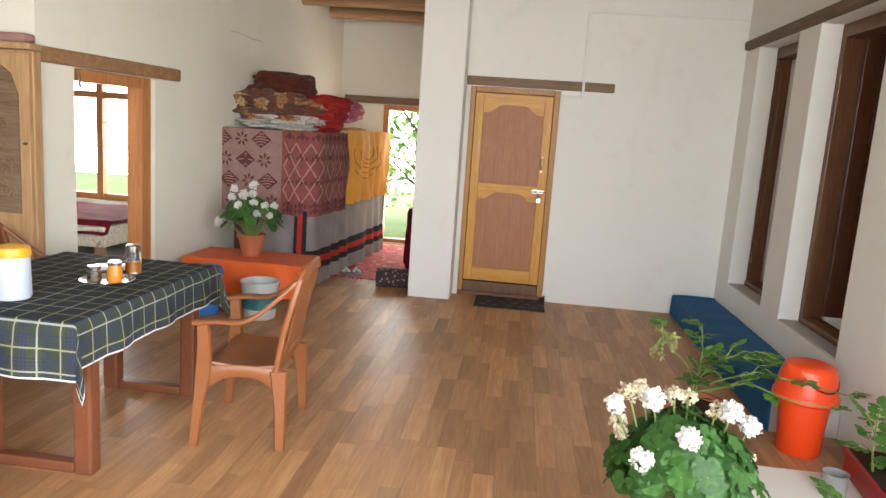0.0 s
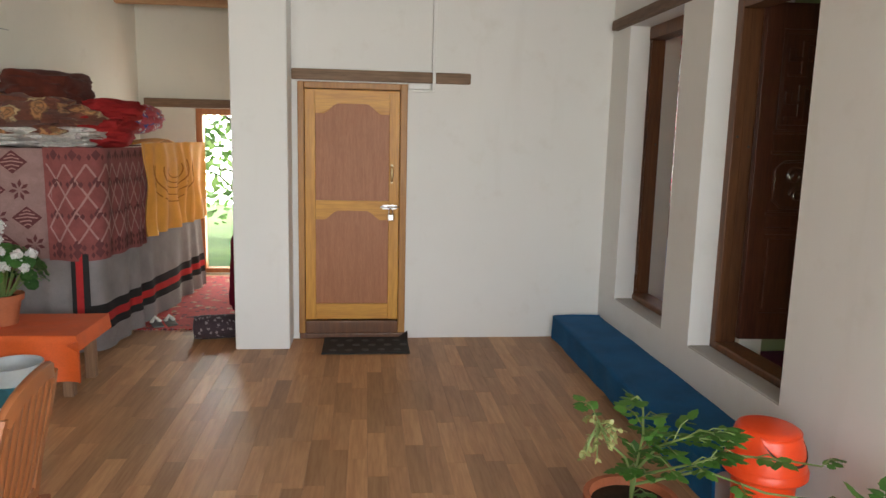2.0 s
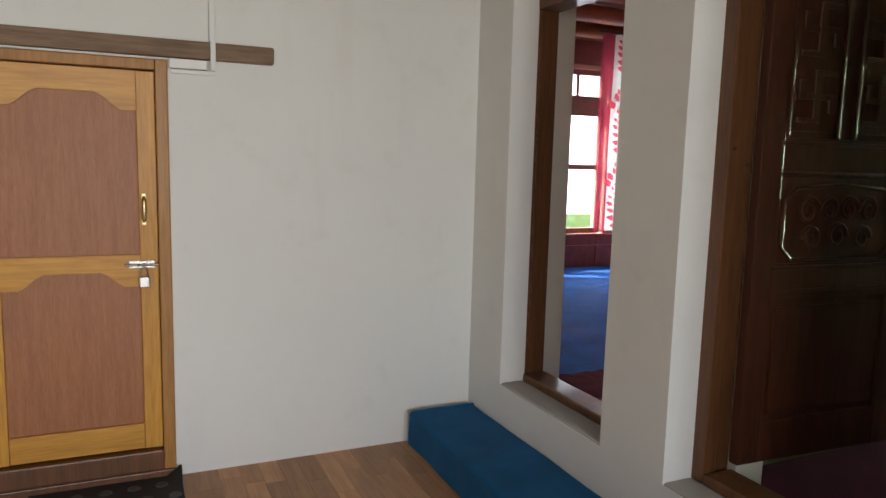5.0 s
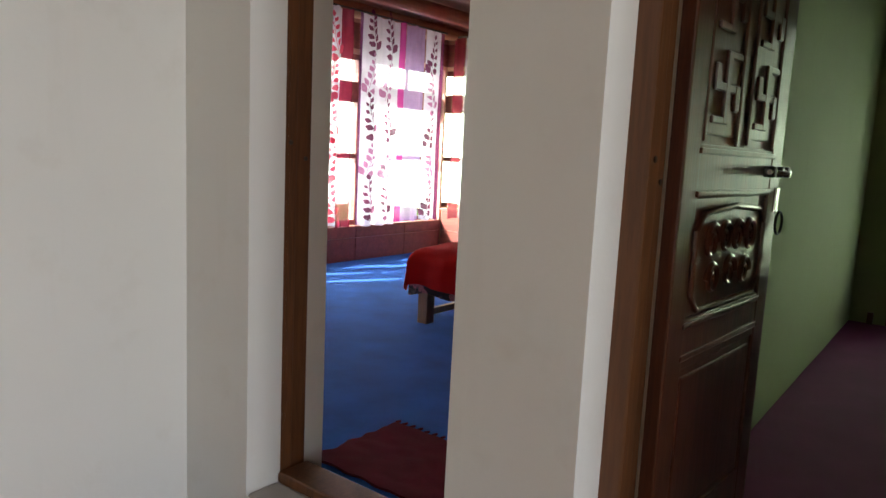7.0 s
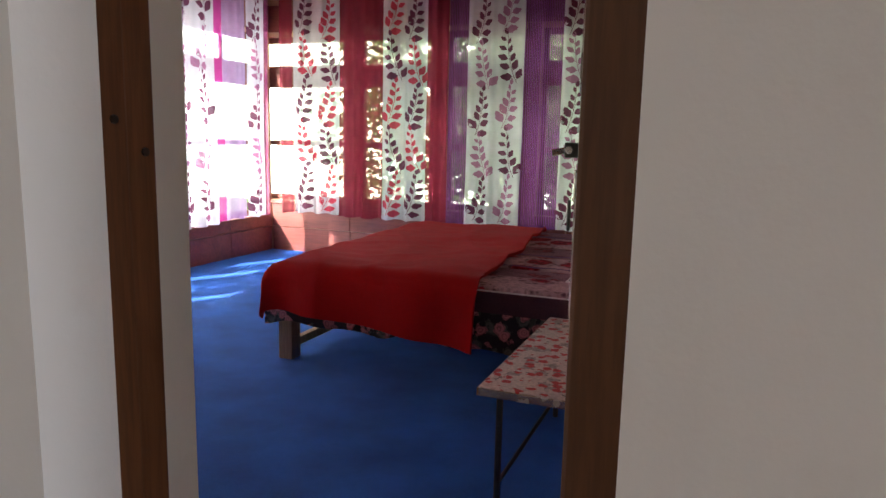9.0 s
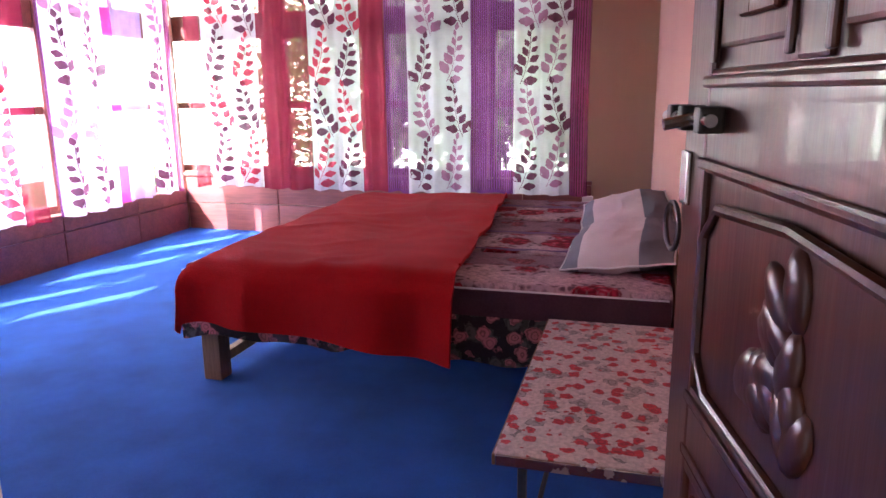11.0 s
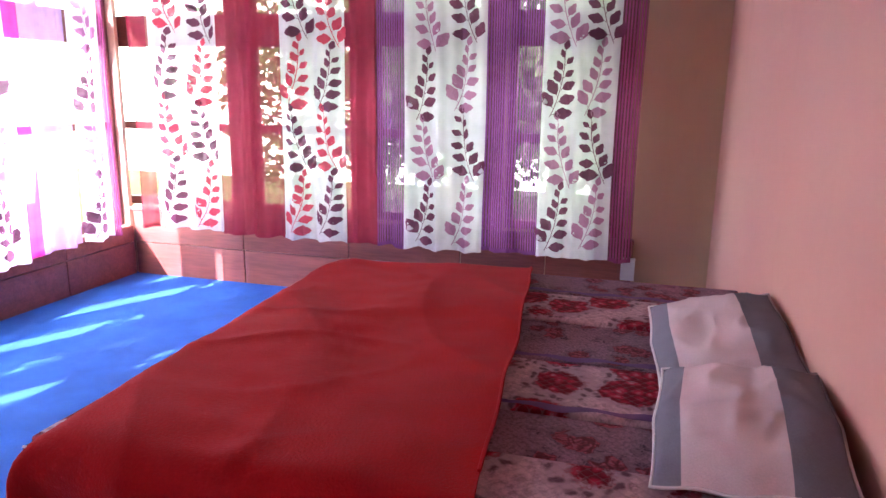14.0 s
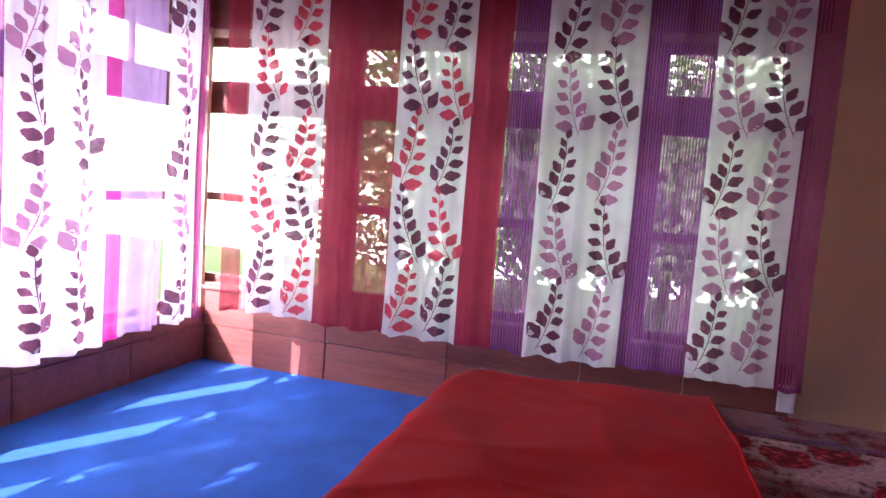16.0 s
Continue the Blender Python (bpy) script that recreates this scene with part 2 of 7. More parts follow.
WHITE = plaster("limewash_white", (0.80, 0.79, 0.76))
CREAM = plaster("limewash_cream", (0.80, 0.77, 0.68))
PINK = plaster("pink_distemper", (0.66, 0.375, 0.275), (0.48, 0.28, 0.20), 0.15)
GREEN = plaster("green_distemper", (0.32, 0.35, 0.17), (0.2, 0.21, 0.09), 0.15)
CEMENT = plaster("grey_cement", (0.46, 0.44, 0.41), (0.26, 0.24, 0.21), 0.5)
PLANK = wood("vinyl_plank", (0.33, 0.16, 0.068), (0.55, 0.31, 0.15), 0.46, "y", 0.8, 0.05, 0.26)
PLANKFAR = wood("vinyl_plank_far", (0.33, 0.16, 0.068), (0.55, 0.31, 0.15), 0.46, "y", 0.8, 0.05, 0.26, 0.0, True)
BACKING = plain("vinyl_backing", (0.22, 0.11, 0.055), 0.5)
OLDWOOD = wood("weathered_brown_wood", (0.085, 0.048, 0.028), (0.23, 0.14, 0.085), 0.7, "y", 1.2, 0.4)
OLDWOODX = wood("weathered_brown_wood_x", (0.11, 0.065, 0.038), (0.29, 0.185, 0.115), 0.7, "x", 1.2, 0.4)
PINE = wood("varnished_yellow_pine", (0.42, 0.17, 0.018), (0.70, 0.36, 0.045), 0.48, "z", 1.0, 0.1, 0.0, 0.06)
PINEDARK = wood("varnished_ochre_frame", (0.26, 0.105, 0.02), (0.48, 0.23, 0.05), 0.5, "z", 1.0, 0.15, 0.0, 0.06)
TAN = plaster("tan_distemper", (0.60, 0.41, 0.25), (0.4, 0.26, 0.14), 0.2)
PINEX = wood("varnished_yellow_pine_rail", (0.42, 0.17, 0.018), (0.70, 0.36, 0.045), 0.48, "x", 1.0, 0.1, 0.0, 0.06)
PLYRED = wood("red_brown_panel", (0.28, 0.10, 0.035), (0.44, 0.18, 0.075), 0.5, "z", 3.5, 0.15)
FRAMEBR = wood("brown_door_frame_wood", (0.075, 0.027, 0.009), (0.185, 0.072, 0.024), 0.5, "z", 1.0, 0.2, 0.0, 0.15)
CARVED = wood("dark_carved_wood", (0.045, 0.014, 0.008), (0.13, 0.042, 0.020), 0.30, "z", 1.0, 0.2, 0.0, 0.35)
ORANGEWOOD = wood("orange_stained_window_wood", (0.36, 0.13, 0.04), (0.58, 0.25, 0.09), 0.5, "z")
REDWOOD = wood("red_brown_window_wood", (0.15, 0.042, 0.03), (0.31, 0.095, 0.065), 0.45, "y", 1.0, 0.2)
CEILWOOD = wood("red_ceiling_timber", (0.24, 0.08, 0.035), (0.46, 0.19, 0.09), 0.55, "x", 0.8, 0.3)
LOG = wood("peeled_log", (0.28, 0.15, 0.07), (0.55, 0.34, 0.18), 0.7, "x", 0.8, 0.4)
STICKS = wood("ceiling_sticks", (0.16, 0.11, 0.075), (0.36, 0.27, 0.19), 0.85, "x", 2.5, 0.6)
CABWOOD = wood("tan_cabinet_wood", (0.36, 0.20, 0.09), (0.58, 0.36, 0.19), 0.5, "z", 1.0, 0.2)
LINTELTAN = wood("tan_lintel_wood", (0.20, 0.10, 0.045), (0.40, 0.22, 0.11), 0.65, "y", 1.2, 0.3)
TABLEWOOD = plain("dark_red_brown_table", (0.20, 0.068, 0.032), 0.35, 0.2, 4.0, 70.0, 0.06)
GREYRUBBERL = plain("dull_grey_tin", (0.26, 0.26, 0.26), 0.45, 0.2, 8.0, 70.0, 0.1)
BEDWOOD = wood("worn_bed_wood", (0.16, 0.085, 0.045), (0.36, 0.21, 0.12), 0.6, "z", 1.0, 0.3)
BLUEMAT = plain("blue_carpet_runner", (0.008, 0.10, 0.25), 0.95, 0.3, 5.0, 220.0, 0.5, 0.0, 0.3)
MILKY = plain("milky_plastic", (0.60, 0.64, 0.74), 0.35, 0.08, 4.0, 60.0, 0.03)
BLUECARPET = plain("blue_carpet", (0.030, 0.150, 0.58), 0.95, 0.35, 3.0, 240.0, 0.6, 0.0, 0.35)
PURPLECARPET = plain("purple_carpet", (0.14, 0.022, 0.085), 0.95, 0.3, 3.0, 200.0, 0.5, 0.0, 0.3)
REDFLEECE = plain("red_fleece_blanket", (0.47, 0.010, 0.010), 1.0, 0.16, 5.0, 120.0, 0.7, 0.0, 0.25)
MAROON = plain("maroon_cloth", (0.15, 0.010, 0.026), 0.9, 0.3, 8.0, 140.0, 0.4)
ORANGECLOTH = plain("orange_satin_cloth", (0.72, 0.115, 0.015), 0.6, 0.2, 5.0, 120.0, 0.2, 0.0, 0.2)
GREYWOOL = plain("grey_wool_blanket", (0.25, 0.225, 0.22), 0.95, 0.2, 7.0, 170.0, 0.5, 0.0, 0.3)
BLACKWOOL = plain("black_wool_stripe", (0.03, 0.028, 0.028), 0.95, 0.2)
REDWOOL = plain("red_wool_stripe", (0.44, 0.035, 0.035), 0.95, 0.2)
YELLOWCLOTH = plain("saffron_cotton_cloth", (0.72, 0.33, 0.05), 0.8, 0.2, 5.0, 140.0, 0.2, 0.0, 0.2)
BROWNCLOTH = plain("brown_print", (0.40, 0.15, 0.03), 0.85, 0.2)
ROSECLOTH = plain("rose_woven_spread", (0.235, 0.075, 0.070), 0.9, 0.25, 14.0, 150.0, 0.4, 0.0, 0.3)
PALEROSE = plain("pale_rose_weave", (0.36, 0.20, 0.18), 0.9, 0.2, 14.0, 150.0, 0.4, 0.0, 0.3)
MIDROSE = plain("grey_rose_weave", (0.30, 0.185, 0.170), 0.9, 0.25, 14.0, 150.0, 0.4)
DARKPLUM = plain("dark_plum_weave", (0.125, 0.045, 0.045), 0.9, 0.2)
FURBROWN = plain("brown_plush_blanket", (0.10, 0.025, 0.016), 0.9, 0.35, 12.0, 160.0, 0.5, 0.0, 0.5)
GOLDPLUSH = print_cloth("gold_patterned_plush", (0.16, 0.050, 0.028), [(0.60, 0.43, 0.23), (0.42, 0.20, 0.08)], 5.0, 0.9, 0.50, 0.4)
WHITESHEET = print_cloth("crumpled_white_sheet", (0.66, 0.62, 0.58), [(0.52, 0.42, 0.41)], 7.0, 0.85, 0.30)
REDQUILT = plain("red_quilt", (0.32, 0.024, 0.024), 0.85, 0.25, 10.0, 130.0, 0.3)
BLUEPRINT = print_cloth("blue_red_print_quilt", (0.42, 0.06, 0.08), [(0.12, 0.10, 0.30), (0.62, 0.50, 0.50)], 12.0, 0.85, 0.42)
REDRUG = print_cloth("red_patterned_rug", (0.46, 0.035, 0.03), [(0.55, 0.30, 0.18), (0.12, 0.02, 0.03)], 9.0, 0.95, 0.36)
DARKPRINT = print_cloth("dark_checked_roll", (0.05, 0.03, 0.035), [(0.30, 0.25, 0.25)], 26.0, 0.9, 0.38)
MATTRESSPRINT = quilted("rose_printed_mattress", (0.62, 0.44, 0.48), (0.50, 0.030, 0.065), (0.15, 0.085, 0.11), 3.9, 0.47)
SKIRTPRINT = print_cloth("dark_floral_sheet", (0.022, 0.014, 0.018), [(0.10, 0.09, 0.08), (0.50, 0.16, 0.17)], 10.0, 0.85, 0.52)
TABLEPRINT = print_cloth("red_floral_oilcloth", (0.72, 0.62, 0.58), [(0.40, 0.36, 0.34), (0.62, 0.03, 0.04)], 15.0, 0.5, 0.47)
PRINTPURPLE = quilted("mauve_printed_quilt", (0.33, 0.20, 0.25), (0.40, 0.10, 0.13), (0.10, 0.06, 0.09), 9.0, 0.46, 34.0)
LILACBAND = plain("lilac_printed_border", (0.20, 0.12, 0.26), 0.9, 0.25, 12.0, 160.0, 0.3)
REDTROUGH = plain("dark_red_plastic", (0.34, 0.02, 0.025), 0.4, 0.12, 3.0, 60.0, 0.04)
CHECKBLUE = plain("blue_thread", (0.050, 0.062, 0.105), 0.85, 0.2)
CHECKPALE = plain("pale_thread", (0.38, 0.39, 0.36), 0.85, 0.15)
CHECKYELLOW = plain("yellow_thread", (0.32, 0.33, 0.23), 0.85, 0.15)
PLUMSIDE = plain("plum_mattress_side", (0.10, 0.045, 0.06), 0.9, 0.25)
PILLOWPALE = plain("pale_pink_cotton", (0.70, 0.60, 0.60), 0.85, 0.12, 6.0, 200.0, 0.3, 0.0, 0.1)
PILLOWGREY = plain("grey_cotton", (0.22, 0.23, 0.27), 0.85, 0.15, 6.0, 200.0, 0.3)
WHITETRIM = plain("white_piping", (0.8, 0.78, 0.78), 0.7, 0.1)
BROWNPLASTIC = plain("brown_moulded_plastic", (0.29, 0.10, 0.034), 0.36, 0.14, 3.0, 60.0, 0.05)
ORANGEPLASTIC = plain("orange_red_plastic", (0.86, 0.07, 0.012), 0.35, 0.08, 3.0, 60.0, 0.04)
GREYPLASTIC = plain("pale_grey_plastic", (0.52, 0.56, 0.56), 0.4, 0.1, 3.0, 60.0, 0.04)
TEALLABEL = plain("teal_bucket_label", (0.03, 0.16, 0.20), 0.45, 0.4, 8.0, 50.0, 0.03)
BLUEPLASTIC = plain("blue_plastic", (0.04, 0.19, 0.55), 0.4, 0.12, 3.0, 60.0, 0.04)
YELLOWPLASTIC = plain("orange_yellow_lid", (0.90, 0.42, 0.02), 0.35, 0.08)
CLEARPLASTIC = glassy("frosted_clear_plastic", (0.86, 0.90, 0.96), 0.35)
CLEARGLASS = glassy("clear_glass")
PANEGLASS = glassy("window_pane")
AMBER = plain("amber_honey", (0.66, 0.25, 0.03), 0.2, 0.2)
STEEL = plain("bright_steel", (0.62, 0.62, 0.60), 0.25, 0.12, 12.0, 80.0, 0.05, 1.0)
DARKIRON = plain("dark_iron", (0.10, 0.095, 0.09), 0.4, 0.2, 10.0, 80.0, 0.1, 1.0)
BRASS = plain("worn_brass", (0.55, 0.42, 0.22), 0.35, 0.2, 10.0, 80.0, 0.05, 1.0)
TERRACOTTA = plain("terracotta", (0.42, 0.125, 0.05), 0.75, 0.2, 7.0, 90.0, 0.2)
SOIL = plain("potting_soil", (0.045, 0.03, 0.02), 0.95, 0.4, 20.0, 120.0, 0.8)
WHITEPAINT = plain("white_enamel", (0.78, 0.77, 0.74), 0.4, 0.08)
CONDUIT = plain("white_pvc", (0.74, 0.73, 0.70), 0.4, 0.06)
BLACKRUBBER = plain("black_rubber", (0.022, 0.021, 0.02), 0.8, 0.3, 10.0, 90.0, 0.3)
GREYRUBBER = plain("worn_grey_rubber", (0.075, 0.072, 0.068), 0.8, 0.3, 10.0, 90.0, 0.3)
LEAF = leafy("geranium_leaf", (0.020, 0.070, 0.016), (0.095, 0.245, 0.050))
LEAF2 = leafy("tomato_leaf", (0.05, 0.15, 0.025), (0.13, 0.30, 0.05))
DRYLEAF = leafy("pale_bud", (0.30, 0.32, 0.10), (0.50, 0.50, 0.22))
STEM = plain("green_stem", (0.17, 0.24, 0.07), 0.6, 0.2)
PETAL = leafy("white_petal", (0.82, 0.80, 0.78), (0.90, 0.89, 0.88))
OLDPETAL = leafy("faded_cream_petal", (0.66, 0.56, 0.38), (0.80, 0.74, 0.58))
TREELEAF = leafy("willow_leaf", (0.07, 0.14, 0.03), (0.24, 0.34, 0.12))
BARK = wood("willow_bark", (0.06, 0.045, 0.03), (0.17, 0.13, 0.09), 0.9, "z", 1.5, 0.8)
GRASS = plain("garden_grass", (0.07, 0.11, 0.03), 0.95, 0.4, 1.5, 60.0, 0.6)
CHECKBASE = plain("dark_green_cotton", (0.066, 0.076, 0.050), 0.85, 0.2, 8.0, 180.0, 0.3)
CUR_WHITE = sheer("white_voile", (0.86, 0.80, 0.88), 0.20, 0.72)
CUR_RED = sheer("maroon_voile", (0.42, 0.04, 0.09), 0.42, 0.7)
CUR_PURPLE = sheer("purple_striped_voile", (0.30, 0.09, 0.31), 0.38, 0.7, 0.016)
CUR_PLUM = sheer("plum_striped_voile", (0.34, 0.07, 0.19), 0.30, 0.7, 0.018)
CUR_LILAC = sheer("lilac_voile", (0.66, 0.44, 0.76), 0.40, 0.75)
CUR_MAGENTA = sheer("magenta_voile", (0.72, 0.08, 0.40), 0.35, 0.75)
PRINT_PLUM = sheer("plum_leaf_print", (0.20, 0.05, 0.11), 0.10, 0.6)
PRINT_RED = sheer("red_leaf_print", (0.70, 0.07, 0.13), 0.12, 0.75)
PRINT_MAUVE = sheer("mauve_leaf_print", (0.50, 0.20, 0.36), 0.14, 0.7)



def glow_backdrop(name, stops, strength, scale):
    """Emissive backdrop for bright, blurred garden distance; its glow also lights the rooms."""
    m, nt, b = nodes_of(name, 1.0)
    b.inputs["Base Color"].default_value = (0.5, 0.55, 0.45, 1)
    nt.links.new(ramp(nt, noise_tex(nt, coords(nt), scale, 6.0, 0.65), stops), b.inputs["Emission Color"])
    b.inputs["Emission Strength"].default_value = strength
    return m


# emission here stands in for daylight from the garden side
GLOW_EAST = glow_backdrop("glowing_garden_backdrop_east", [(0.36, (0.10, 0.15, 0.06)), (0.52, (0.30, 0.38, 0.22)), (0.70, (0.60, 0.68, 0.54))], 8.0, 2.4)
GLOW_NORTH = glow_backdrop("glowing_garden_backdrop_north", [(0.38, (0.20, 0.26, 0.14)), (0.51, (0.55, 0.62, 0.50)), (0.64, (0.97, 0.97, 1.0))], 11.0, 1.6)

# ---- mesh helpers ----
def to_mesh(name, bm, material, smooth=False):
    bmesh.ops.recalc_face_normals(bm, faces=bm.faces)
    me = bpy.data.meshes.new(name)
    bm.to_mesh(me)
    bm.free()
    for mt in (material if isinstance(material, (list, tuple)) else [material]):
        me.materials.append(mt)
    if smooth:
        me.shade_smooth()
        me.set_sharp_from_angle(angle=radians(42))
    return me


def part(name, bm, material, parent=None, label="", smooth=False):
    ob = new(name, to_mesh(name, bm, material, smooth))
    if parent:
        ob.parent = parent
    if label:
        tagged(ob, label)
    return ob


def thing(name, label, category, at=(0, 0, 0), turn=0.0, group="", kind=""):
    ob = new(name)
    ob.empty_display_size = 0.1
    ob.matrix_world = pose(*at, 0, 0, turn)
    return tagged(ob, label, category, group, kind)


def structure(name, bm, material, label="", category="", smooth=False):
    return tagged(part(name, bm, material, None, "", smooth), label, category, "", "structure")


def box(x0, x1, y0, y1, z0, z1, bevel=0.0, bm=None, seg=2, m=None):
    bm = bm or bmesh.new()
    r = bmesh.ops.create_cube(bm, size=1)
    vs = r["verts"]
    for v in vs:
        v.co = Vector(((x0 + x1) / 2 + v.co.x * (x1 - x0), (y0 + y1) / 2 + v.co.y * (y1 - y0), (z0 + z1) / 2 + v.co.z * (z1 - z0)))
    if m is not None:
        bmesh.ops.transform(bm, matrix=m, verts=vs)
    if bevel:
        es = list({e for v in vs for e in v.link_edges})
        bmesh.ops.bevel(bm, geom=es, offset=bevel, segments=seg, affect="EDGES", profile=0.6)
    return bm


def tube(pts, radius, bm=None, n=8, cap=True):
    """A tube along points; radius a number or one a point."""
    bm = bm or bmesh.new()
    pts = [Vector(p) for p in pts]
    rad = radius if isinstance(radius, (list, tuple)) else [radius] * len(pts)
    rings, side = [], None
    for i, p in enumerate(pts):
        d = (pts[min(i + 1, len(pts) - 1)] - pts[max(i - 1, 0)]).normalized()
        if side is None:
            side = d.cross(Vector((0, 0, 1)) if abs(d.z) < 0.9 else Vector((1, 0, 0))).normalized()
        side = (side - d * side.dot(d)).normalized()
        up = d.cross(side)
        rings.append([bm.verts.new(p + rad[i] * (math.cos(2 * math.pi * k / n) * side + math.sin(2 * math.pi * k / n) * up)) for k in range(n)])
    for a, b in zip(rings, rings[1:]):
        for k in range(n):
            bm.faces.new((a[k], a[(k + 1) % n], b[(k + 1) % n], b[k]))
    if cap:
        bm.faces.new(rings[0][::-1])
        bm.faces.new(rings[-1])
    return bm


def lathe(profile, bm=None, n=28, at=(0, 0, 0)):
    """A turned shape from (radius, height) pairs."""
    bm = bm or bmesh.new()
    rings = []
    for r, z in profile:
        if r < 1e-5:
            rings.append([bm.verts.new((at[0], at[1], at[2] + z))])
        else:
            rings.append([bm.verts.new((at[0] + r * math.cos(2 * math.pi * k / n), at[1] + r * math.sin(2 * math.pi * k / n), at[2] + z)) for k in range(n)])
    for a, b in zip(rings, rings[1:]):
        for k in range(n):
            fa = [a[k % len(a)], a[(k + 1) % len(a)], b[(k + 1) % len(b)], b[k % len(b)]]
            fa = [v for i, v in enumerate(fa) if v not in fa[:i]]
            if len(fa) > 2:
                bm.faces.new(fa)
    return bm


def grid(nu, nv, fn, bm=None, uv=None, mat_of=None):
    """A sheet from fn(u, v), u and v from 0 to 1."""
    bm = bm or bmesh.new()
    vs = [[bm.verts.new(fn(i / nu, j / nv)) for j in range(nv + 1)] for i in range(nu + 1)]
    lay = bm.loops.layers.uv.verify() if uv else None
    for i in range(nu):
        for j in range(nv):
            f = bm.faces.new((vs[i][j], vs[i + 1][j], vs[i + 1][j + 1], vs[i][j + 1]))
            if mat_of:
                f.material_index = mat_of((i + 0.5) / nu, (j + 0.5) / nv)
            if uv:
                for lp, (a, b) in zip(f.loops, ((i, j), (i + 1, j), (i + 1, j + 1), (i, j + 1))):
                    lp[lay].uv = uv(a / nu, b / nv)
    return bm


def thicken(bm, t):
    bmesh.ops.recalc_face_normals(bm, faces=bm.faces)
    bmesh.ops.solidify(bm, geom=bm.faces[:], thickness=t)
    return bm


def outline_prism(pts, depth, bm=None, m=None, bevel=0.0):
    """An outline in x, z pushed out along -y by depth."""
    bm = bm or bmesh.new()
    a = [bm.verts.new((x, 0, z)) for x, z in pts]
    b = [bm.verts.new((x, -depth, z)) for x, z in pts]
    bm.faces.new(a)
    front = bm.faces.new(b[::-1])
    for i in range(len(pts)):
        j = (i + 1) % len(pts)
        bm.faces.new((a[j], a[i], b[i], b[j]))
    if m is not None:
        bmesh.ops.transform(bm, matrix=m, verts=a + b)
    if bevel:
        bmesh.ops.bevel(bm, geom=list(front.edges), offset=bevel, segments=2, affect="EDGES")
    return bm


def wall(p0, p1, z0, z1, thick, holes=(), wobble=0.006):
    """A wall from p0 to p1, its face on that line and its body to the left of it; holes as (u0, u1, z0, z1)."""
    bm = bmesh.new()
    p0, p1 = Vector((*p0, 0)), Vector((*p1, 0))
    d = p1 - p0
    ln = d.length
    d.normalize()
    nrm = Vector((-d.y, d.x, 0))
    us = sorted({0, ln, *[h[0] for h in holes], *[h[1] for h in holes]})
    zs = sorted({z0, z1, *[h[2] for h in holes], *[h[3] for h in holes]})

    def fine(v):
        out = []
        for a, b in zip(v, v[1:]):
            n = max(1, int((b - a) / 0.5))
            out += [a + (b - a) * k / n for k in range(n)]
        return out + [v[-1]]
    us, zs = fine(us), fine(zs)

    def solid(i, j):
        if not (0 <= i < len(us) - 1 and 0 <= j < len(zs) - 1):
            return False
        u, z = (us[i] + us[i + 1]) / 2, (zs[j] + zs[j + 1]) / 2
        return not any(h[0] < u < h[1] and h[2] < z < h[3] for h in holes)
    cache = {}

    def vert(i, j, s):
        if (i, j, s) not in cache:
            p = p0 + d * us[i] + Vector((0, 0, zs[j])) + nrm * (thick * s)
            if 0 < i < len(us) - 1:
                p += nrm * wobble * noise.noise(p * 1.7)
            cache[(i, j, s)] = bm.verts.new(p)
        return cache[(i, j, s)]
    for i in range(len(us) - 1):
        for j in range(len(zs) - 1):
            if not solid(i, j):
                continue
            for s in (0, 1):
                bm.faces.new([vert(a, b, s) for a, b in ((i, j), (i + 1, j), (i + 1, j + 1), (i, j + 1))])
            for (a, b), (c, e), nb in (((i, j), (i + 1, j), (i, j - 1)), ((i, j + 1), (i + 1, j + 1), (i, j + 1)), ((i, j), (i, j + 1), (i - 1, j)), ((i + 1, j), (i + 1, j + 1), (i + 1, j))):
                if not solid(*nb):
                    bm.faces.new([vert(a, b, 0), vert(c, e, 0), vert(c, e, 1), vert(a, b, 1)])
    return bm


# ---- plan, in metres ----
HALL_R = 1.88          # face of the wall with the two raised doorways
DOOR_Y = 6.69          # face of the wall with the yellow door
PIER = (-0.985, -0.587, 6.40)
ALC_Y = 9.30           # alcove's garden wall
FLOOR_B = 0.34         # raised rooms
CEIL_H, CEIL_B = 3.02, 3.12
IN_R = 2.30            # the same wall's inner face, in the bedroom
WIN_X, WIN_Y = 7.75, 10.10
LW0, LW1 = (-2.985, 4.06), (-2.485, 9.30)    # hall's left wall, slightly askew
SILL = 0.40

# floors
structure("floor_hall_base", box(-6.5, HALL_R + 0.02, -2.2, 9.55, -0.12, -0.004), BACKING, "brown vinyl floor underlay of the hall", "floor")
structure("floor_bedroom", box(2.0, WIN_X + 0.02, 5.35, WIN_Y + 0.02, 0.10, FLOOR_B), BLUECARPET, "bright blue carpet covering the bedroom floor", "carpet")
structure("floor_side_room", box(2.0, 7.4, 2.2, 5.24, 0.10, FLOOR_B), PURPLECARPET, "purple carpet on the side room's floor", "carpet")
structure("floor_left_room", box(-6.2, -3.2, 3.9, 7.2, 0.002, 0.25), CEMENT, "grey floor of the room with a bed", "floor")

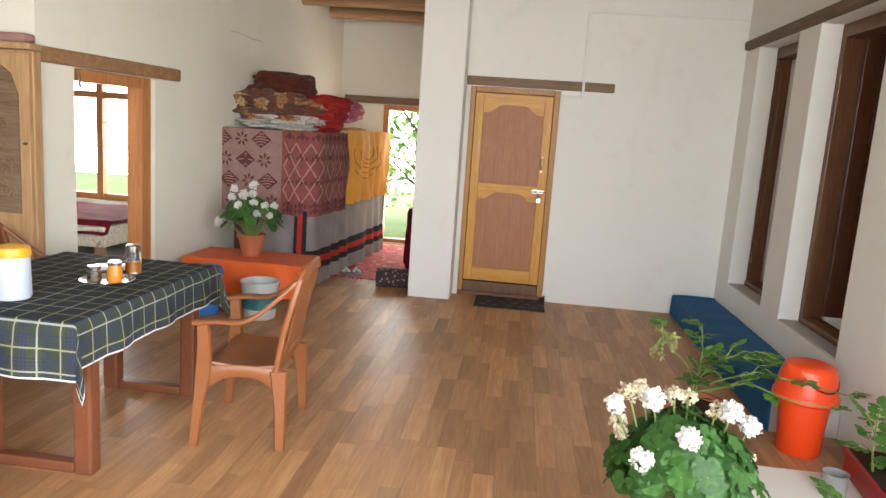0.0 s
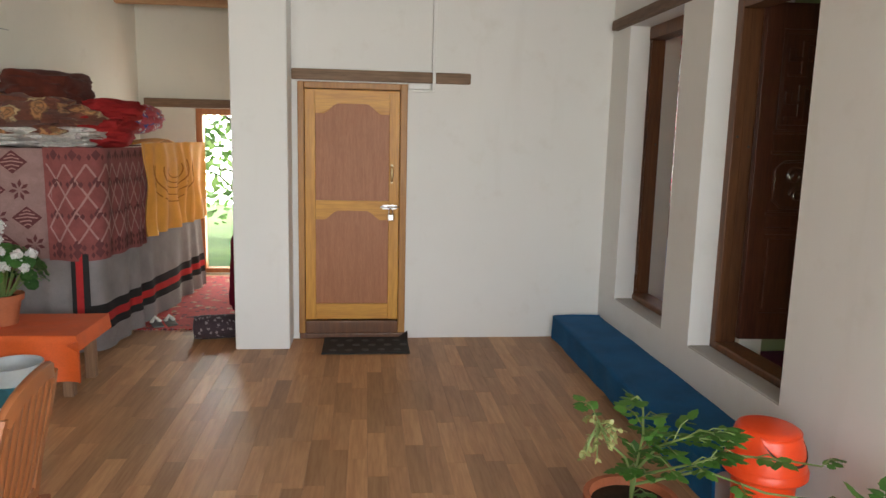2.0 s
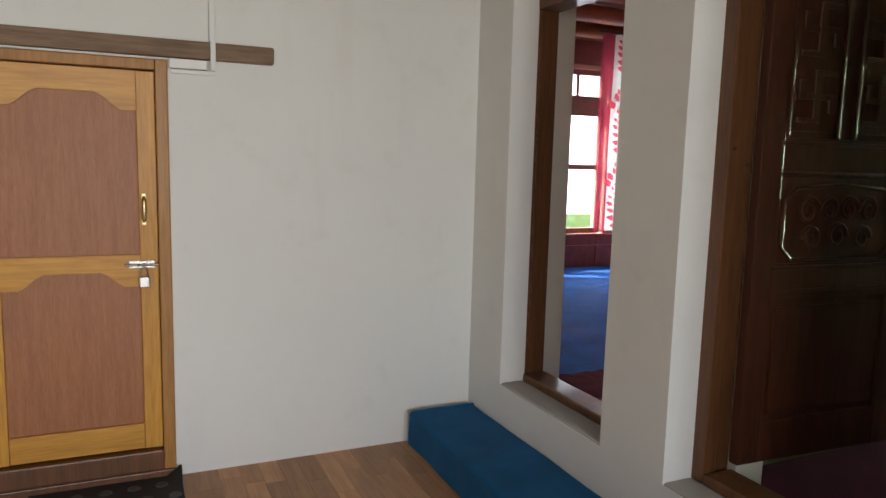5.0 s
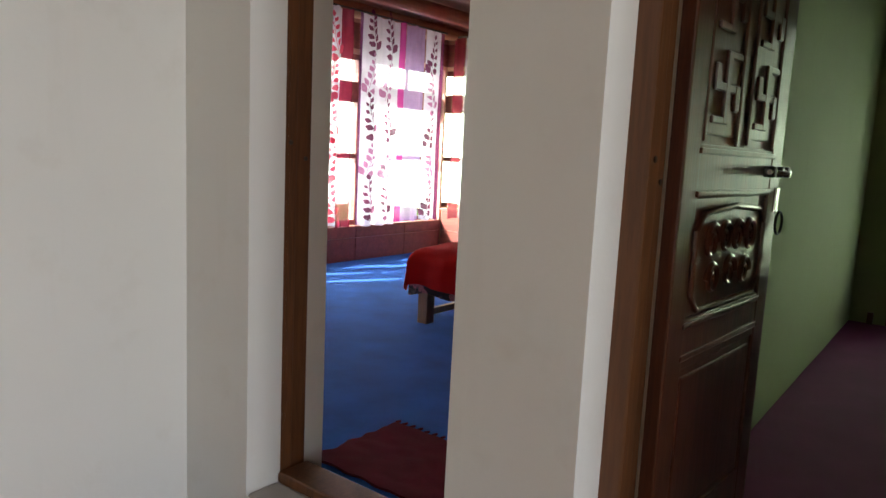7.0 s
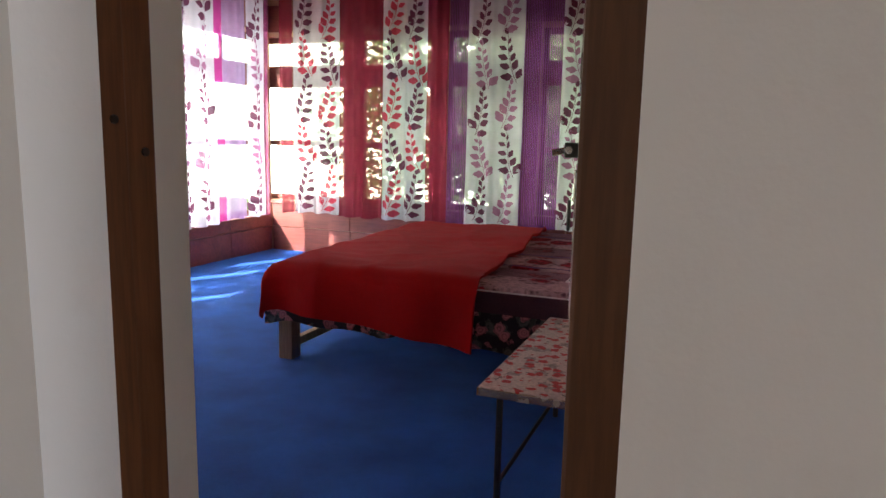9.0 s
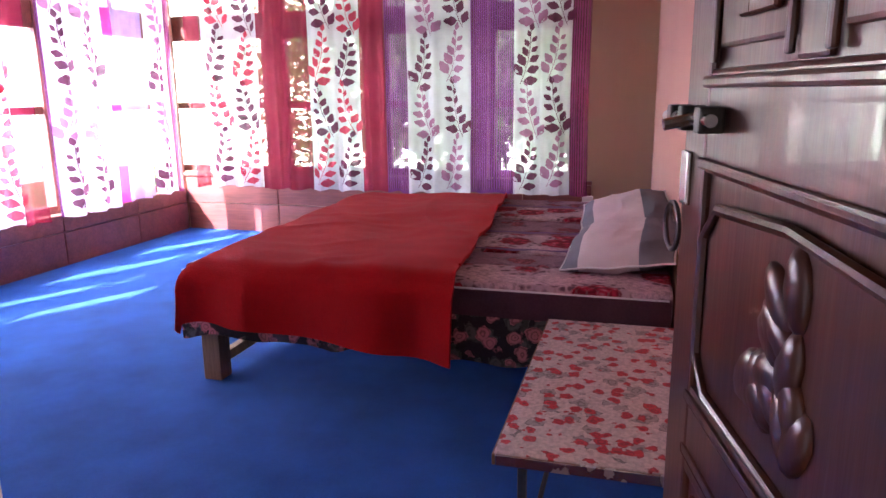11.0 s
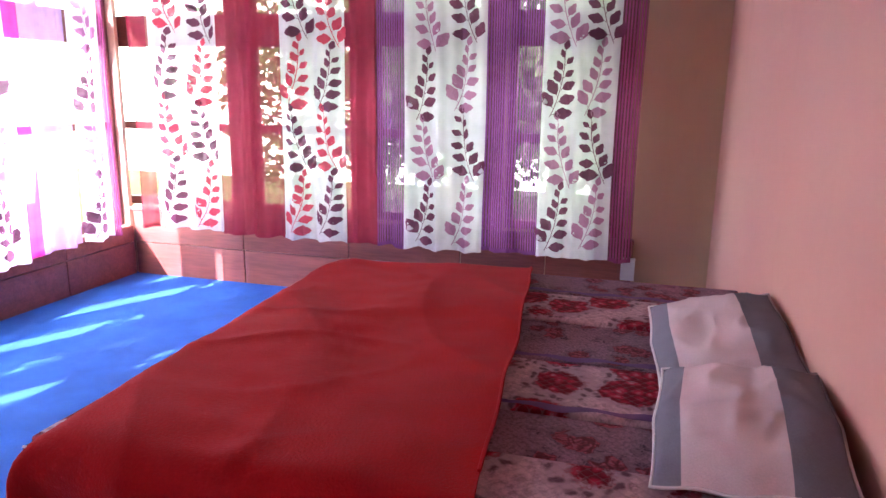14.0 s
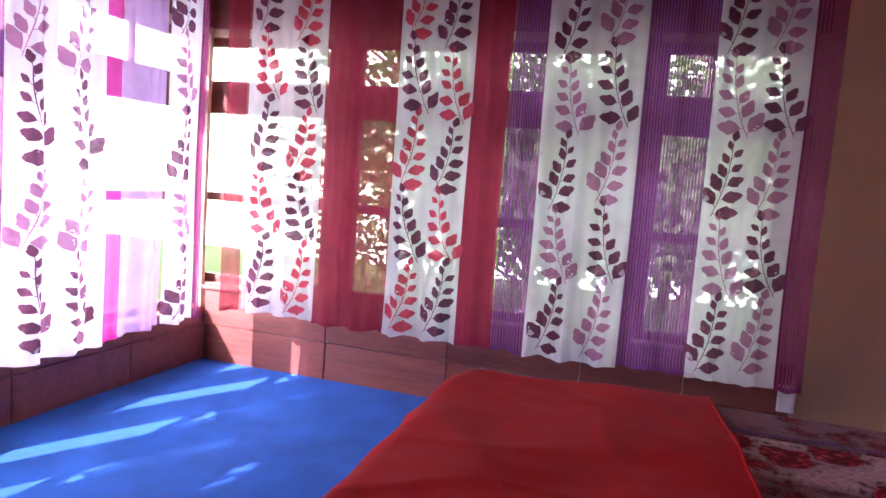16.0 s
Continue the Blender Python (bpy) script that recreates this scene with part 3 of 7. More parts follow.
# hall walls
structure("wall_door", wall((1.9, DOOR_Y), (-0.60, DOOR_Y), 0, CEIL_H, -0.25, [(1.613, 2.445, 0.04, 1.995)]), WHITE, "whitewashed uneven plaster wall round the yellow door", "wall")
structure("wall_pier", box(PIER[0], PIER[1], PIER[2], 7.0, 0, CEIL_H, 0.012), WHITE, "whitewashed plaster pier beside the yellow door", "pier")
structure("wall_behind_pier", box(-0.95, -0.62, 7.0, ALC_Y, 0, CEIL_H), CREAM, "plastered side wall of the alcove", "wall")
HR_HOLES = [(4.13 + 2.2, 5.08 + 2.2, SILL, 2.43), (5.457 + 2.2, 6.322 + 2.2, SILL, 2.43)]
bm = wall((HALL_R, -2.2), (HALL_R, 6.95), 0, CEIL_H, -(0.17), HR_HOLES + [(0.7, 4.1, 0.6, 2.75)])
structure("wall_right", bm, WHITE, "whitewashed plaster wall with two raised doorways", "wall")
# inner leaf of the same wall, with wider reveals behind the frames
structure("wall_right_inner", wall((2.16, -2.2), (2.16, 10.35), FLOOR_B - 0.2, CEIL_B, -(IN_R - 2.16), [(4.20 + 2.2, 5.0 + 2.2, FLOOR_B - 0.2, 2.40), (0.7, 4.1, 0.6, 2.75), (5.48 + 2.2, 6.395 + 2.2, FLOOR_B - 0.2, 2.40)]), CREAM, "cream plastered inner face of the doorway wall", "wall")
structure("wall_left", wall(LW1, LW0, 0, CEIL_H, -0.2, [(9.3 - 5.25 + 0.02, 9.3 - 4.38 + 0.02, 0.25, 1.80)]), CREAM, "cream plaster wall with a lintelled doorway", "wall")
structure("wall_left_return", wall((-2.985, 4.06), (-6.4, 4.06), 0, CEIL_H, -0.2), CREAM, "grey-cream plaster wall behind the carved cabinet", "wall")
structure("wall_alcove", wall((-0.6, ALC_Y), (-2.7, ALC_Y), 0, CEIL_H, -0.3, [(0.55, 1.30, 0.02, 1.86)]), CREAM, "cream alcove wall round the garden door", "wall")
structure("wall_far_left", wall((-6.3, 4.0), (-6.3, -2.2), 0, CEIL_H, -0.2), CREAM, "plain plaster wall closing the hall", "wall")
structure("wall_veranda", wall((-6.4, -2.1), (HALL_R, -2.1), 0, CEIL_H, -0.2, [(3.4, 8.1, 0.5, 2.9)]), WHITE, "plaster wall with the wide veranda opening", "wall")
# left room shell
structure("wall_left_room_window", wall((-3.0, 7.2), (-6.2, 7.2), 0, CEIL_H, -0.25, [(0.95, 2.25, 0.56, 1.98)]), WHITE, "white wall with an orange-framed window", "wall")
structure("wall_left_room_side", wall((-6.2, 7.2), (-6.2, 4.2), 0, CEIL_H, -0.2), WHITE, "plain white wall of the small room", "wall")
# bedroom shell
structure("wall_pink", wall((2.30, 5.50), (7.80, 5.70), FLOOR_B - 0.2, CEIL_B, -0.18), PINK, "pink distempered wall at the bed's head", "wall")
structure("wall_window_east", wall((WIN_X, 10.35), (WIN_X, 5.3), FLOOR_B - 0.2, CEIL_B, 0.22, [(10.35 - 10.33, 10.35 - 9.16, 0.9, 2.66), (10.35 - 9.02, 10.35 - 8.16, 0.9, 2.66), (10.35 - 8.02, 10.35 - 7.20, 0.9, 2.66), (10.35 - 7.06, 10.35 - 6.33, 0.9, 2.66)]), TAN, "tan wall pierced by four windows behind sheer curtains", "wall")
SIDE_WINS = [(2.90, 3.62), (3.78, 4.44), (4.58, 5.34), (5.50, 6.26), (6.42, 7.71)]
structure("wall_window_north", wall((2.2, WIN_Y), (WIN_X, WIN_Y), FLOOR_B - 0.2, CEIL_B, 0.22, [(a - 2.2, b - 2.2, 0.74, 2.66) for a, b in SIDE_WINS]), PINK, "pink wall with a row of sunlit windows", "wall")
# side room shell
structure("wall_green", wall((7.6, 5.24), (2.30, 5.16), FLOOR_B - 0.2, CEIL_H, -0.16), GREEN, "light green distempered wall of the side room", "wall")
structure("wall_green_end", wall((7.4, 2.1), (7.4, 5.40), FLOOR_B - 0.2, CEIL_H, -0.2, [(1.465, 2.865, FLOOR_B, 2.72)]), GREEN, "green end wall with a glazed door", "wall")
structure("wall_green_side", wall((2.3, 2.2), (7.6, 2.2), FLOOR_B - 0.2, CEIL_H, -0.2), GREEN, "green side wall of the side room", "wall")

# ceilings
bm = box(-6.5, 2.0, -2.3, 9.5, CEIL_H, CEIL_H + 0.15)
structure("ceiling_hall", bm, STICKS, "ceiling of sticks and mud over the hall", "ceiling")
bm = box(2.0, 8.1, 5.2, 10.5, CEIL_B, CEIL_B + 0.15)
structure("ceiling_bedroom", bm, CEILWOOD, "red-brown timber board ceiling", "ceiling")
structure("ceiling_side_room", box(2.0, 7.7, 1.9, 5.3, CEIL_H, CEIL_H + 0.1), WHITE, "white ceiling of the side room", "ceiling")
structure("ground", box(-60, 60, -60, 60, -0.5, -0.13), GRASS, "green garden ground outside the house", "ground")

# ---- doorways in the right wall ----
def door_frame(name, y0, y1, z0, z1, x0, x1, label):
    """A raised doorway's timber frame: rebated jambs, head and sill."""
    f = thing(name, label, "door frame", kind="structure")
    w, xm = 0.085, x0 + 0.062
    part("jamb", box(x0, xm, y1 - w, y1, z0, z1, 0.007), FRAMEBR, f)
    part("jamb", box(x0, xm, y0, y0 + w, z0, z1, 0.007), FRAMEBR, f)
    part("rebate", box(xm + 0.001, x1, y1 - w + 0.013, y1, z0, z1, 0.005), FRAMEBR, f)
    part("rebate", box(xm + 0.001, x1, y0, y0 + w - 0.013, z0, z1, 0.005), FRAMEBR, f)
    part("head", box(x0 + 0.002, x1 - 0.002, y0 + w, y1 - w, z1 - 0.09, z1, 0.006), FRAMEBR, f)
    part("sill", box(x0 - 0.006, x1 + 0.002, y0 + w, y1 - w, z0, z0 + 0.045, 0.014, None, 3), FRAMEBR, f, "worn brown timber sill")
    for x, z, y in ((x0 + 0.03, 1.64, y1 - w), (x0 + 0.108, 1.585, y1 - w + 0.013)):
        part("bolt_hole", tube([(x, y - 0.004, z), (x, y + 0.003, z)], 0.008), DARKIRON, f, "dark bolt hole")
    for z in (0.95, 1.95):
        h = part("hinge", box(xm + 0.008, xm + 0.05, y0 + w - 0.0135, y0 + w - 0.009, z - 0.05, z + 0.05, 0.002), DARKIRON, f, "dark iron butt hinge")
        part("knuckle", tube([(x1 - 0.004, y0 + w - 0.006, z - 0.05), (x1 - 0.004, y0 + w - 0.006, z + 0.05)], 0.006, None, 8), DARKIRON, h)
    return f


door_frame("door_frame_1", 5.460, 6.407, SILL + 0.002, 2.428, 2.021, 2.155, "brown timber frame of the bedroom doorway")
door_frame("door_frame_2", 4.06, 5.107, SILL + 0.002, 2.428, 2.021, 2.155, "brown timber frame of the side room's doorway")
structure("sill_1", box(1.884, 2.014, 5.460, 6.319, SILL - 0.02, SILL + 0.010, 0.008), CEMENT, "grey cement sill of the bedroom doorway", "sill")
structure("sill_2", box(1.884, 2.014, 4.133, 5.077, SILL - 0.02, SILL + 0.010, 0.008), CEMENT, "grey cement sill of the side doorway", "sill")
bm = box(1.83, 2.02, 3.4, 6.60, 2.432, 2.505, 0.012)
structure("trim_lintel_right", bm, OLDWOOD, "weathered timber lintel over the two doorways", "lintel")
bm = box(1.498, 1.878, 3.95, 6.685, 0.0, 0.183, 0.012)
structure("step", bm, CEMENT, "grey cement step below the doorways", "step")

run = thing("carpet_runner", "deep blue carpet runner covering the cement step", "carpet")
def runner_fn(u, v):
    y = 3.93 + 2.68 * v
    s = 0.60 * u
    n = 0.006 * noise.noise(Vector((s * 6, y * 3, 1)))
    if s < 0.17:
        return Vector((1.485 - 0.012 * noise.noise(Vector((y * 4, s * 5, 3))), y, 0.012 + s + n * 0.5))
    if s < 0.23:
        a = (s - 0.17) / 0.06 * math.pi / 2
        return Vector((1.485 + 0.02 * (1 - math.cos(a)), y, 0.182 + 0.012 * math.sin(a)))
    return Vector((1.505 + (s - 0.23) * 0.98, y + 0.012 * noise.noise(Vector((s * 7, 2, 1))) * (v > 0.98), 0.196 + n))
part("woven_cloth", thicken(grid(40, 60, runner_fn), 0.008), BLUEMAT, run, "", True)
for v in (0.003, 0.997):
    part("bound_edge", tube([runner_fn(u / 30, v) + Vector((0, 0, 0.003)) for u in range(31)], 0.007, None, 6), BLUEMAT, run, "rolled edge of the runner", True)


def fret(bm, x, z, w, h, y):
    """A raised key-pattern of bars in a rectangle."""
    t, d = w * 0.2, 0.010
    for a, b, c, e in ((0, 1, 0.44, 0.56), (0.4, 0.6, 0, 1), (0, 0.2, 0.44, 0.8), (0.8, 1, 0.2, 0.56), (0, 0.45, 0, 0.1), (0.55, 1, 0.9, 1)):
        box(x + a * w, x + b * w, y - d * (1 + 0.15 * a), y, z + c * h, z + e * h, 0.003, bm, 1)
    return bm


def scroll(bm, cx, cz, r, y, turns=1.6, flip=1):
    pts, rad = [], []
    for i in range(22):
        a = i / 21 * turns * 2 * math.pi
        k = r * (1 - 0.8 * i / 21)
        pts.append((cx + flip * k * math.cos(a), y, cz + k * math.sin(a)))
        rad.append(0.011 * (1 - 0.45 * i / 21))
    return tube(pts, rad, bm, 6)


def carved_leaf(name, label, at, turn, w, h, side, kind="fret"):
    """A carved door leaf, hinged at its origin, lying along +x, carved on its -y face (side 1) or +y face (side -1)."""
    d = tagged(new(name), label, "door")
    d.matrix_world = pose(*at, 0, 0, turn) @ Matrix.Diagonal((1, side, 1, 1))
    st, th = 0.105, 0.042
    part("stile", box(0, st, 0, th, 0, h, 0.006), CARVED, d)
    part("stile", box(w - st, w, 0, th, 0, h, 0.006), CARVED, d)
    rails = [(0, 0.16), (0.62, 0.76), (1.075, 1.215), (h - 0.14, h)]
    for a, b in rails:
        part("rail", box(st - 0.02, w - st + 0.02, 0.002, th - 0.002, a, b, 0.006), CARVED, d)
    part("backing", box(st - 0.02, w - st + 0.02, 0.011, th - 0.012, 0.06, h - 0.06), CARVED, d)
    mid = w / 2
    part("muntin", box(mid - 0.035, mid + 0.035, 0.004, th - 0.004, 1.216, h - 0.141, 0.005), CARVED, d)
    for x0, x1 in ((st, mid - 0.036), (mid + 0.036, w - st)):
        p = part("upper_panel", box(x0 + 0.018, x1 - 0.018, 0.004, 0.02, 1.24, h - 0.165, 0.006), CARVED, d)
        bm = bmesh.new()
        ww = x1 - x0 - 0.076
        z = 1.27
        while z + 0.20 < h - 0.16:
            fret(bm, x0 + 0.038, z, ww, 0.19, 0.0045)
            z += 0.235
        tagged(part("carving", bm, CARVED, p, "raised key-pattern carving"), kind="stuff")
    for z, pr in ((0.655, 0.002), (0.742, 0.003), (1.088, 0.007), (1.198, 0.007)):
        part("moulding", box(st - 0.015, w - st + 0.015, -pr, 0.003, z - 0.008, z + 0.008, 0.005), CARVED, d)
    for x0, x1 in ((st, mid - 0.036), (mid + 0.036, w - st)):
        for x in (x0 + 0.008, x1 - 0.008):
            part("moulding", box(x - 0.007, x + 0.007, -0.003, 0.006, 1.222, h - 0.15, 0.004), CARVED, d)
    # lower panel with an arched outline and carved scrolls
    x0, x1 = st + 0.02, w - st - 0.02
    pts = [(x0 + 0.05, 0.775), (x1 - 0.05, 0.775), (x1, 0.82), (x1, 0.99), (x1 - 0.05, 1.035), (mid, 1.05), (x0 + 0.05, 1.035), (x0, 0.99), (x0, 0.82)]
    p = part("lower_panel", outline_prism(pts, 0.012, None, Matrix.Translation((0, 0.016, 0)), 0.004), CARVED, d)
    part("panel_bead", tube([(a, 0.002, b) for a, b in pts + pts[:1]], 0.008, None, 8, False), CARVED, p, "", True)
    bm = bmesh.new()
    if kind == "fret":
        for cx, cz, r, fl in ((mid - 0.155, 0.955, 0.055, 1), (mid + 0.155, 0.955, 0.055, -1), (mid - 0.05, 0.96, 0.05, -1), (mid + 0.05, 0.96, 0.05, 1), (mid - 0.13, 0.85, 0.048, -1), (mid + 0.13, 0.85, 0.048, 1), (mid, 0.86, 0.05, 1)):
            scroll(bm, cx, cz, r, 0.004, 1.6, fl)
    else:
        rnd = random.Random(4)
        for i in range(16):
            a, r = rnd.uniform(0, 6.28), rnd.uniform(0.02, 0.10)
            c = Vector((mid + r * math.cos(a), 0.003, 0.91 + 1.1 * r * math.sin(a)))
            e = bmesh.ops.create_icosphere(bm, subdivisions=2, radius=1)["verts"]
            bmesh.ops.transform(bm, matrix=Matrix.Translation(c) @ Euler((0, rnd.uniform(0, 3), 0)).to_matrix().to_4x4() @ Matrix.Diagonal((0.026, 0.012, 0.046, 1)), verts=e)
    tagged(part("carving", bm, CARVED, p, "carved scrolls and leaves", True), kind="stuff")
    part("bottom_panel", box(x0, x1, 0.004, 0.02, 0.185, 0.595, 0.006), CARVED, d)
    lt = part("latch", tube([(w - 0.20, -0.024, 1.15), (w + 0.012, -0.024, 1.15)], 0.0085, None, 10), STEEL, d, "worn steel barrel bolt")
    for x in (w - 0.17, w - 0.09, w - 0.03):
        part("keeper", box(x - 0.012, x + 0.012, -0.034, 0.0, 1.133, 1.167, 0.004), DARKIRON, lt)
    part("bolt_knob", tube([(w - 0.12, -0.024, 1.15), (w - 0.12, -0.062, 1.142)], 0.008, None, 8), STEEL, lt)
    part("hasp", box(w - 0.05, w - 0.012, -0.008, 0.001, 1.02, 1.10, 0.004), STEEL, d, "hanging steel hasp")
    ring = bmesh.new()
    tube([(w - 0.02 + 0.036 * math.cos(a * math.pi / 10), -0.016, 0.985 + 0.036 * math.sin(a * math.pi / 10)) for a in range(21)], 0.0045, ring, 6, False)
    part("pull_ring", ring, DARKIRON, d, "dark iron pull ring", True)
    return d


carved_leaf("door_2", "dark polished carved wooden door standing open inwards", (2.145, 4.985, FLOOR_B + 0.13), -3.0, 0.80, 1.90, 1)
carved_leaf("door_1", "dark carved wooden bedroom door standing open inwards", (2.165, 5.56, FLOOR_B + 0.11), 12.0, 0.79, 1.90, -1, "leaf")

# ---- bedroom windows ----
def window(name, label, m, w, z0, z1):
    """A casement in local x (width) and z, its inner face at y = 0."""
    win = thing(name, label, "window", kind="structure")
    win.matrix_world = m
    t, dpt = 0.055, 0.07
    tr0, tr1 = 2.13, 2.36
    part("window_frame", box(0, t, 0, dpt, z0, z1, 0.006), REDWOOD, win)
    part("window_frame", box(w - t, w, 0, dpt, z0, z1, 0.006), REDWOOD, win)
    for a, b in ((z0, z0 + 0.06), (tr0, tr1), (z1 - 0.06, z1)):
        part("rail", box(t + 0.001, w - t - 0.001, 0.004, dpt - 0.004, a, b, 0.006), REDWOOD, win)
    part("glazing_bar", box(t + 0.001, w - t - 0.001, 0.015, dpt - 0.015, 1.50, 1.56, 0.005), REDWOOD, win)
    part("glazing_bar", box(w / 2 - 0.018, w / 2 + 0.018, 0.017, dpt - 0.017, tr1 + 0.001, z1 - 0.061, 0.004), REDWOOD, win)
    for a, b in ((z0 + 0.06, 1.50), (1.56, tr0), (tr1, z1 - 0.06)):
        g = part("pane", box(t, w - t, 0.033, 0.037, a, b), PANEGLASS, win)
        g.visible_shadow = False
    return win


for i, (a, b) in enumerate(((6.33, 7.06), (7.20, 8.02), (8.16, 9.02), (9.16, 10.32))):
    window(f"window_{i + 1}", "red-brown timber casement behind sheer curtains", pose(WIN_X + 0.06, b, 0, 0, 0, -90), b - a, 0.90, 2.66)
for i, (a, b) in enumerate(SIDE_WINS):
    window(f"window_{i + 5}", "sunlit timber casement behind sheer curtains", pose(a, WIN_Y + 0.06, 0), b - a, 0.74, 2.66)
# posts between the casements, head boards and the panelled base
for y0, y1 in ((6.25, 6.325), (7.065, 7.195), (8.025, 8.155), (9.025, 9.155)):
    structure("trim_post_east", box(WIN_X - 0.02, WIN_X - 0.001, y0, y1, 0.88, 2.70, 0.004), REDWOOD, "red-brown post between the windows", "post")
for a, b in ((2.82, 2.895), (3.625, 3.775), (4.445, 4.575), (5.345, 5.495), (6.265, 6.415)):
    structure("trim_post_north", box(a, b, WIN_Y - 0.02, WIN_Y - 0.001, 0.742, 2.70, 0.004), REDWOOD, "red-brown post between the windows", "post")
structure("trim_head_east", box(WIN_X - 0.03, WIN_X - 0.001, 6.2, 10.09, 2.705, 2.98, 0.006), REDWOOD, "red-brown head board above the windows", "board")
structure("trim_head_north", box(2.6, WIN_X - 0.04, WIN_Y - 0.03, WIN_Y - 0.001, 2.705, 2.98, 0.006), REDWOOD, "red-brown head board above the windows", "board")
pan = thing("panelling", "stained red-brown plank panelling below the windows", "panelling", kind="structure")
ys = [6.17, 6.75, 7.35, 8.2, 9.08, 10.07]
for a, b in zip(ys, ys[1:]):
    part("board", box(WIN_X - 0.028, WIN_X - 0.002, a + 0.004, b - 0.004, FLOOR_B, 0.60, 0.005), REDWOOD, pan)
    part("board", box(WIN_X - 0.032, WIN_X - 0.002, a + 0.004, b - 0.004, 0.606, 0.86, 0.005), REDWOOD, pan)
xs = [2.4, 3.3, 4.3, 5.25, 6.15, 7.0, 7.71]
for a, b in zip(xs, xs[1:]):
    part("board", box(a + 0.004, b - 0.004, WIN_Y - 0.028, WIN_Y - 0.002, FLOOR_B, 0.60, 0.005), REDWOOD, pan)
    part("board", box(a + 0.004, b - 0.004, WIN_Y - 0.032, WIN_Y - 0.002, 0.606, 0.735, 0.005), REDWOOD, pan)
part("ledge", box(WIN_X - 0.06, WIN_X - 0.001, 6.17, 10.08, 0.866, 0.896, 0.006), REDWOOD, pan)
part("ledge", box(2.4, WIN_X - 0.065, WIN_Y - 0.036, WIN_Y - 0.001, 0.7365, 0.7395, 0.001), REDWOOD, pan)
sock = thing("wall_socket", "small white electrical socket box on the panelling", "socket", (WIN_X - 0.034, 6.20, 0.70))
part("socket_box", box(-0.035, 0, -0.045, 0.045, -0.075, 0.075, 0.006), WHITEPAINT, sock)
part("face_plate", box(-0.040, -0.035, -0.036, 0.036, -0.06, 0.06, 0.002), CONDUIT, sock)

# bedroom ceiling beams
for k, y in enumerate((5.95, 6.75, 7.5, 8.25, 9.0, 9.72)):
    structure(f"beam_{k + 1}", tube([(2.32, y, 3.03), (5.0, y + 0.02, 3.02), (7.73, y, 3.03)], [0.085, 0.08, 0.075], None, 12), CEILWOOD, "round red-brown ceiling beam", "beam", True)

# ---- curtains ----
LEAF_HALF = [(0.0, 0.0), (0.14, 0.30), (0.30, 0.46), (0.47, 0.50), (0.63, 0.42), (0.80, 0.24), (1.0, 0.0)]


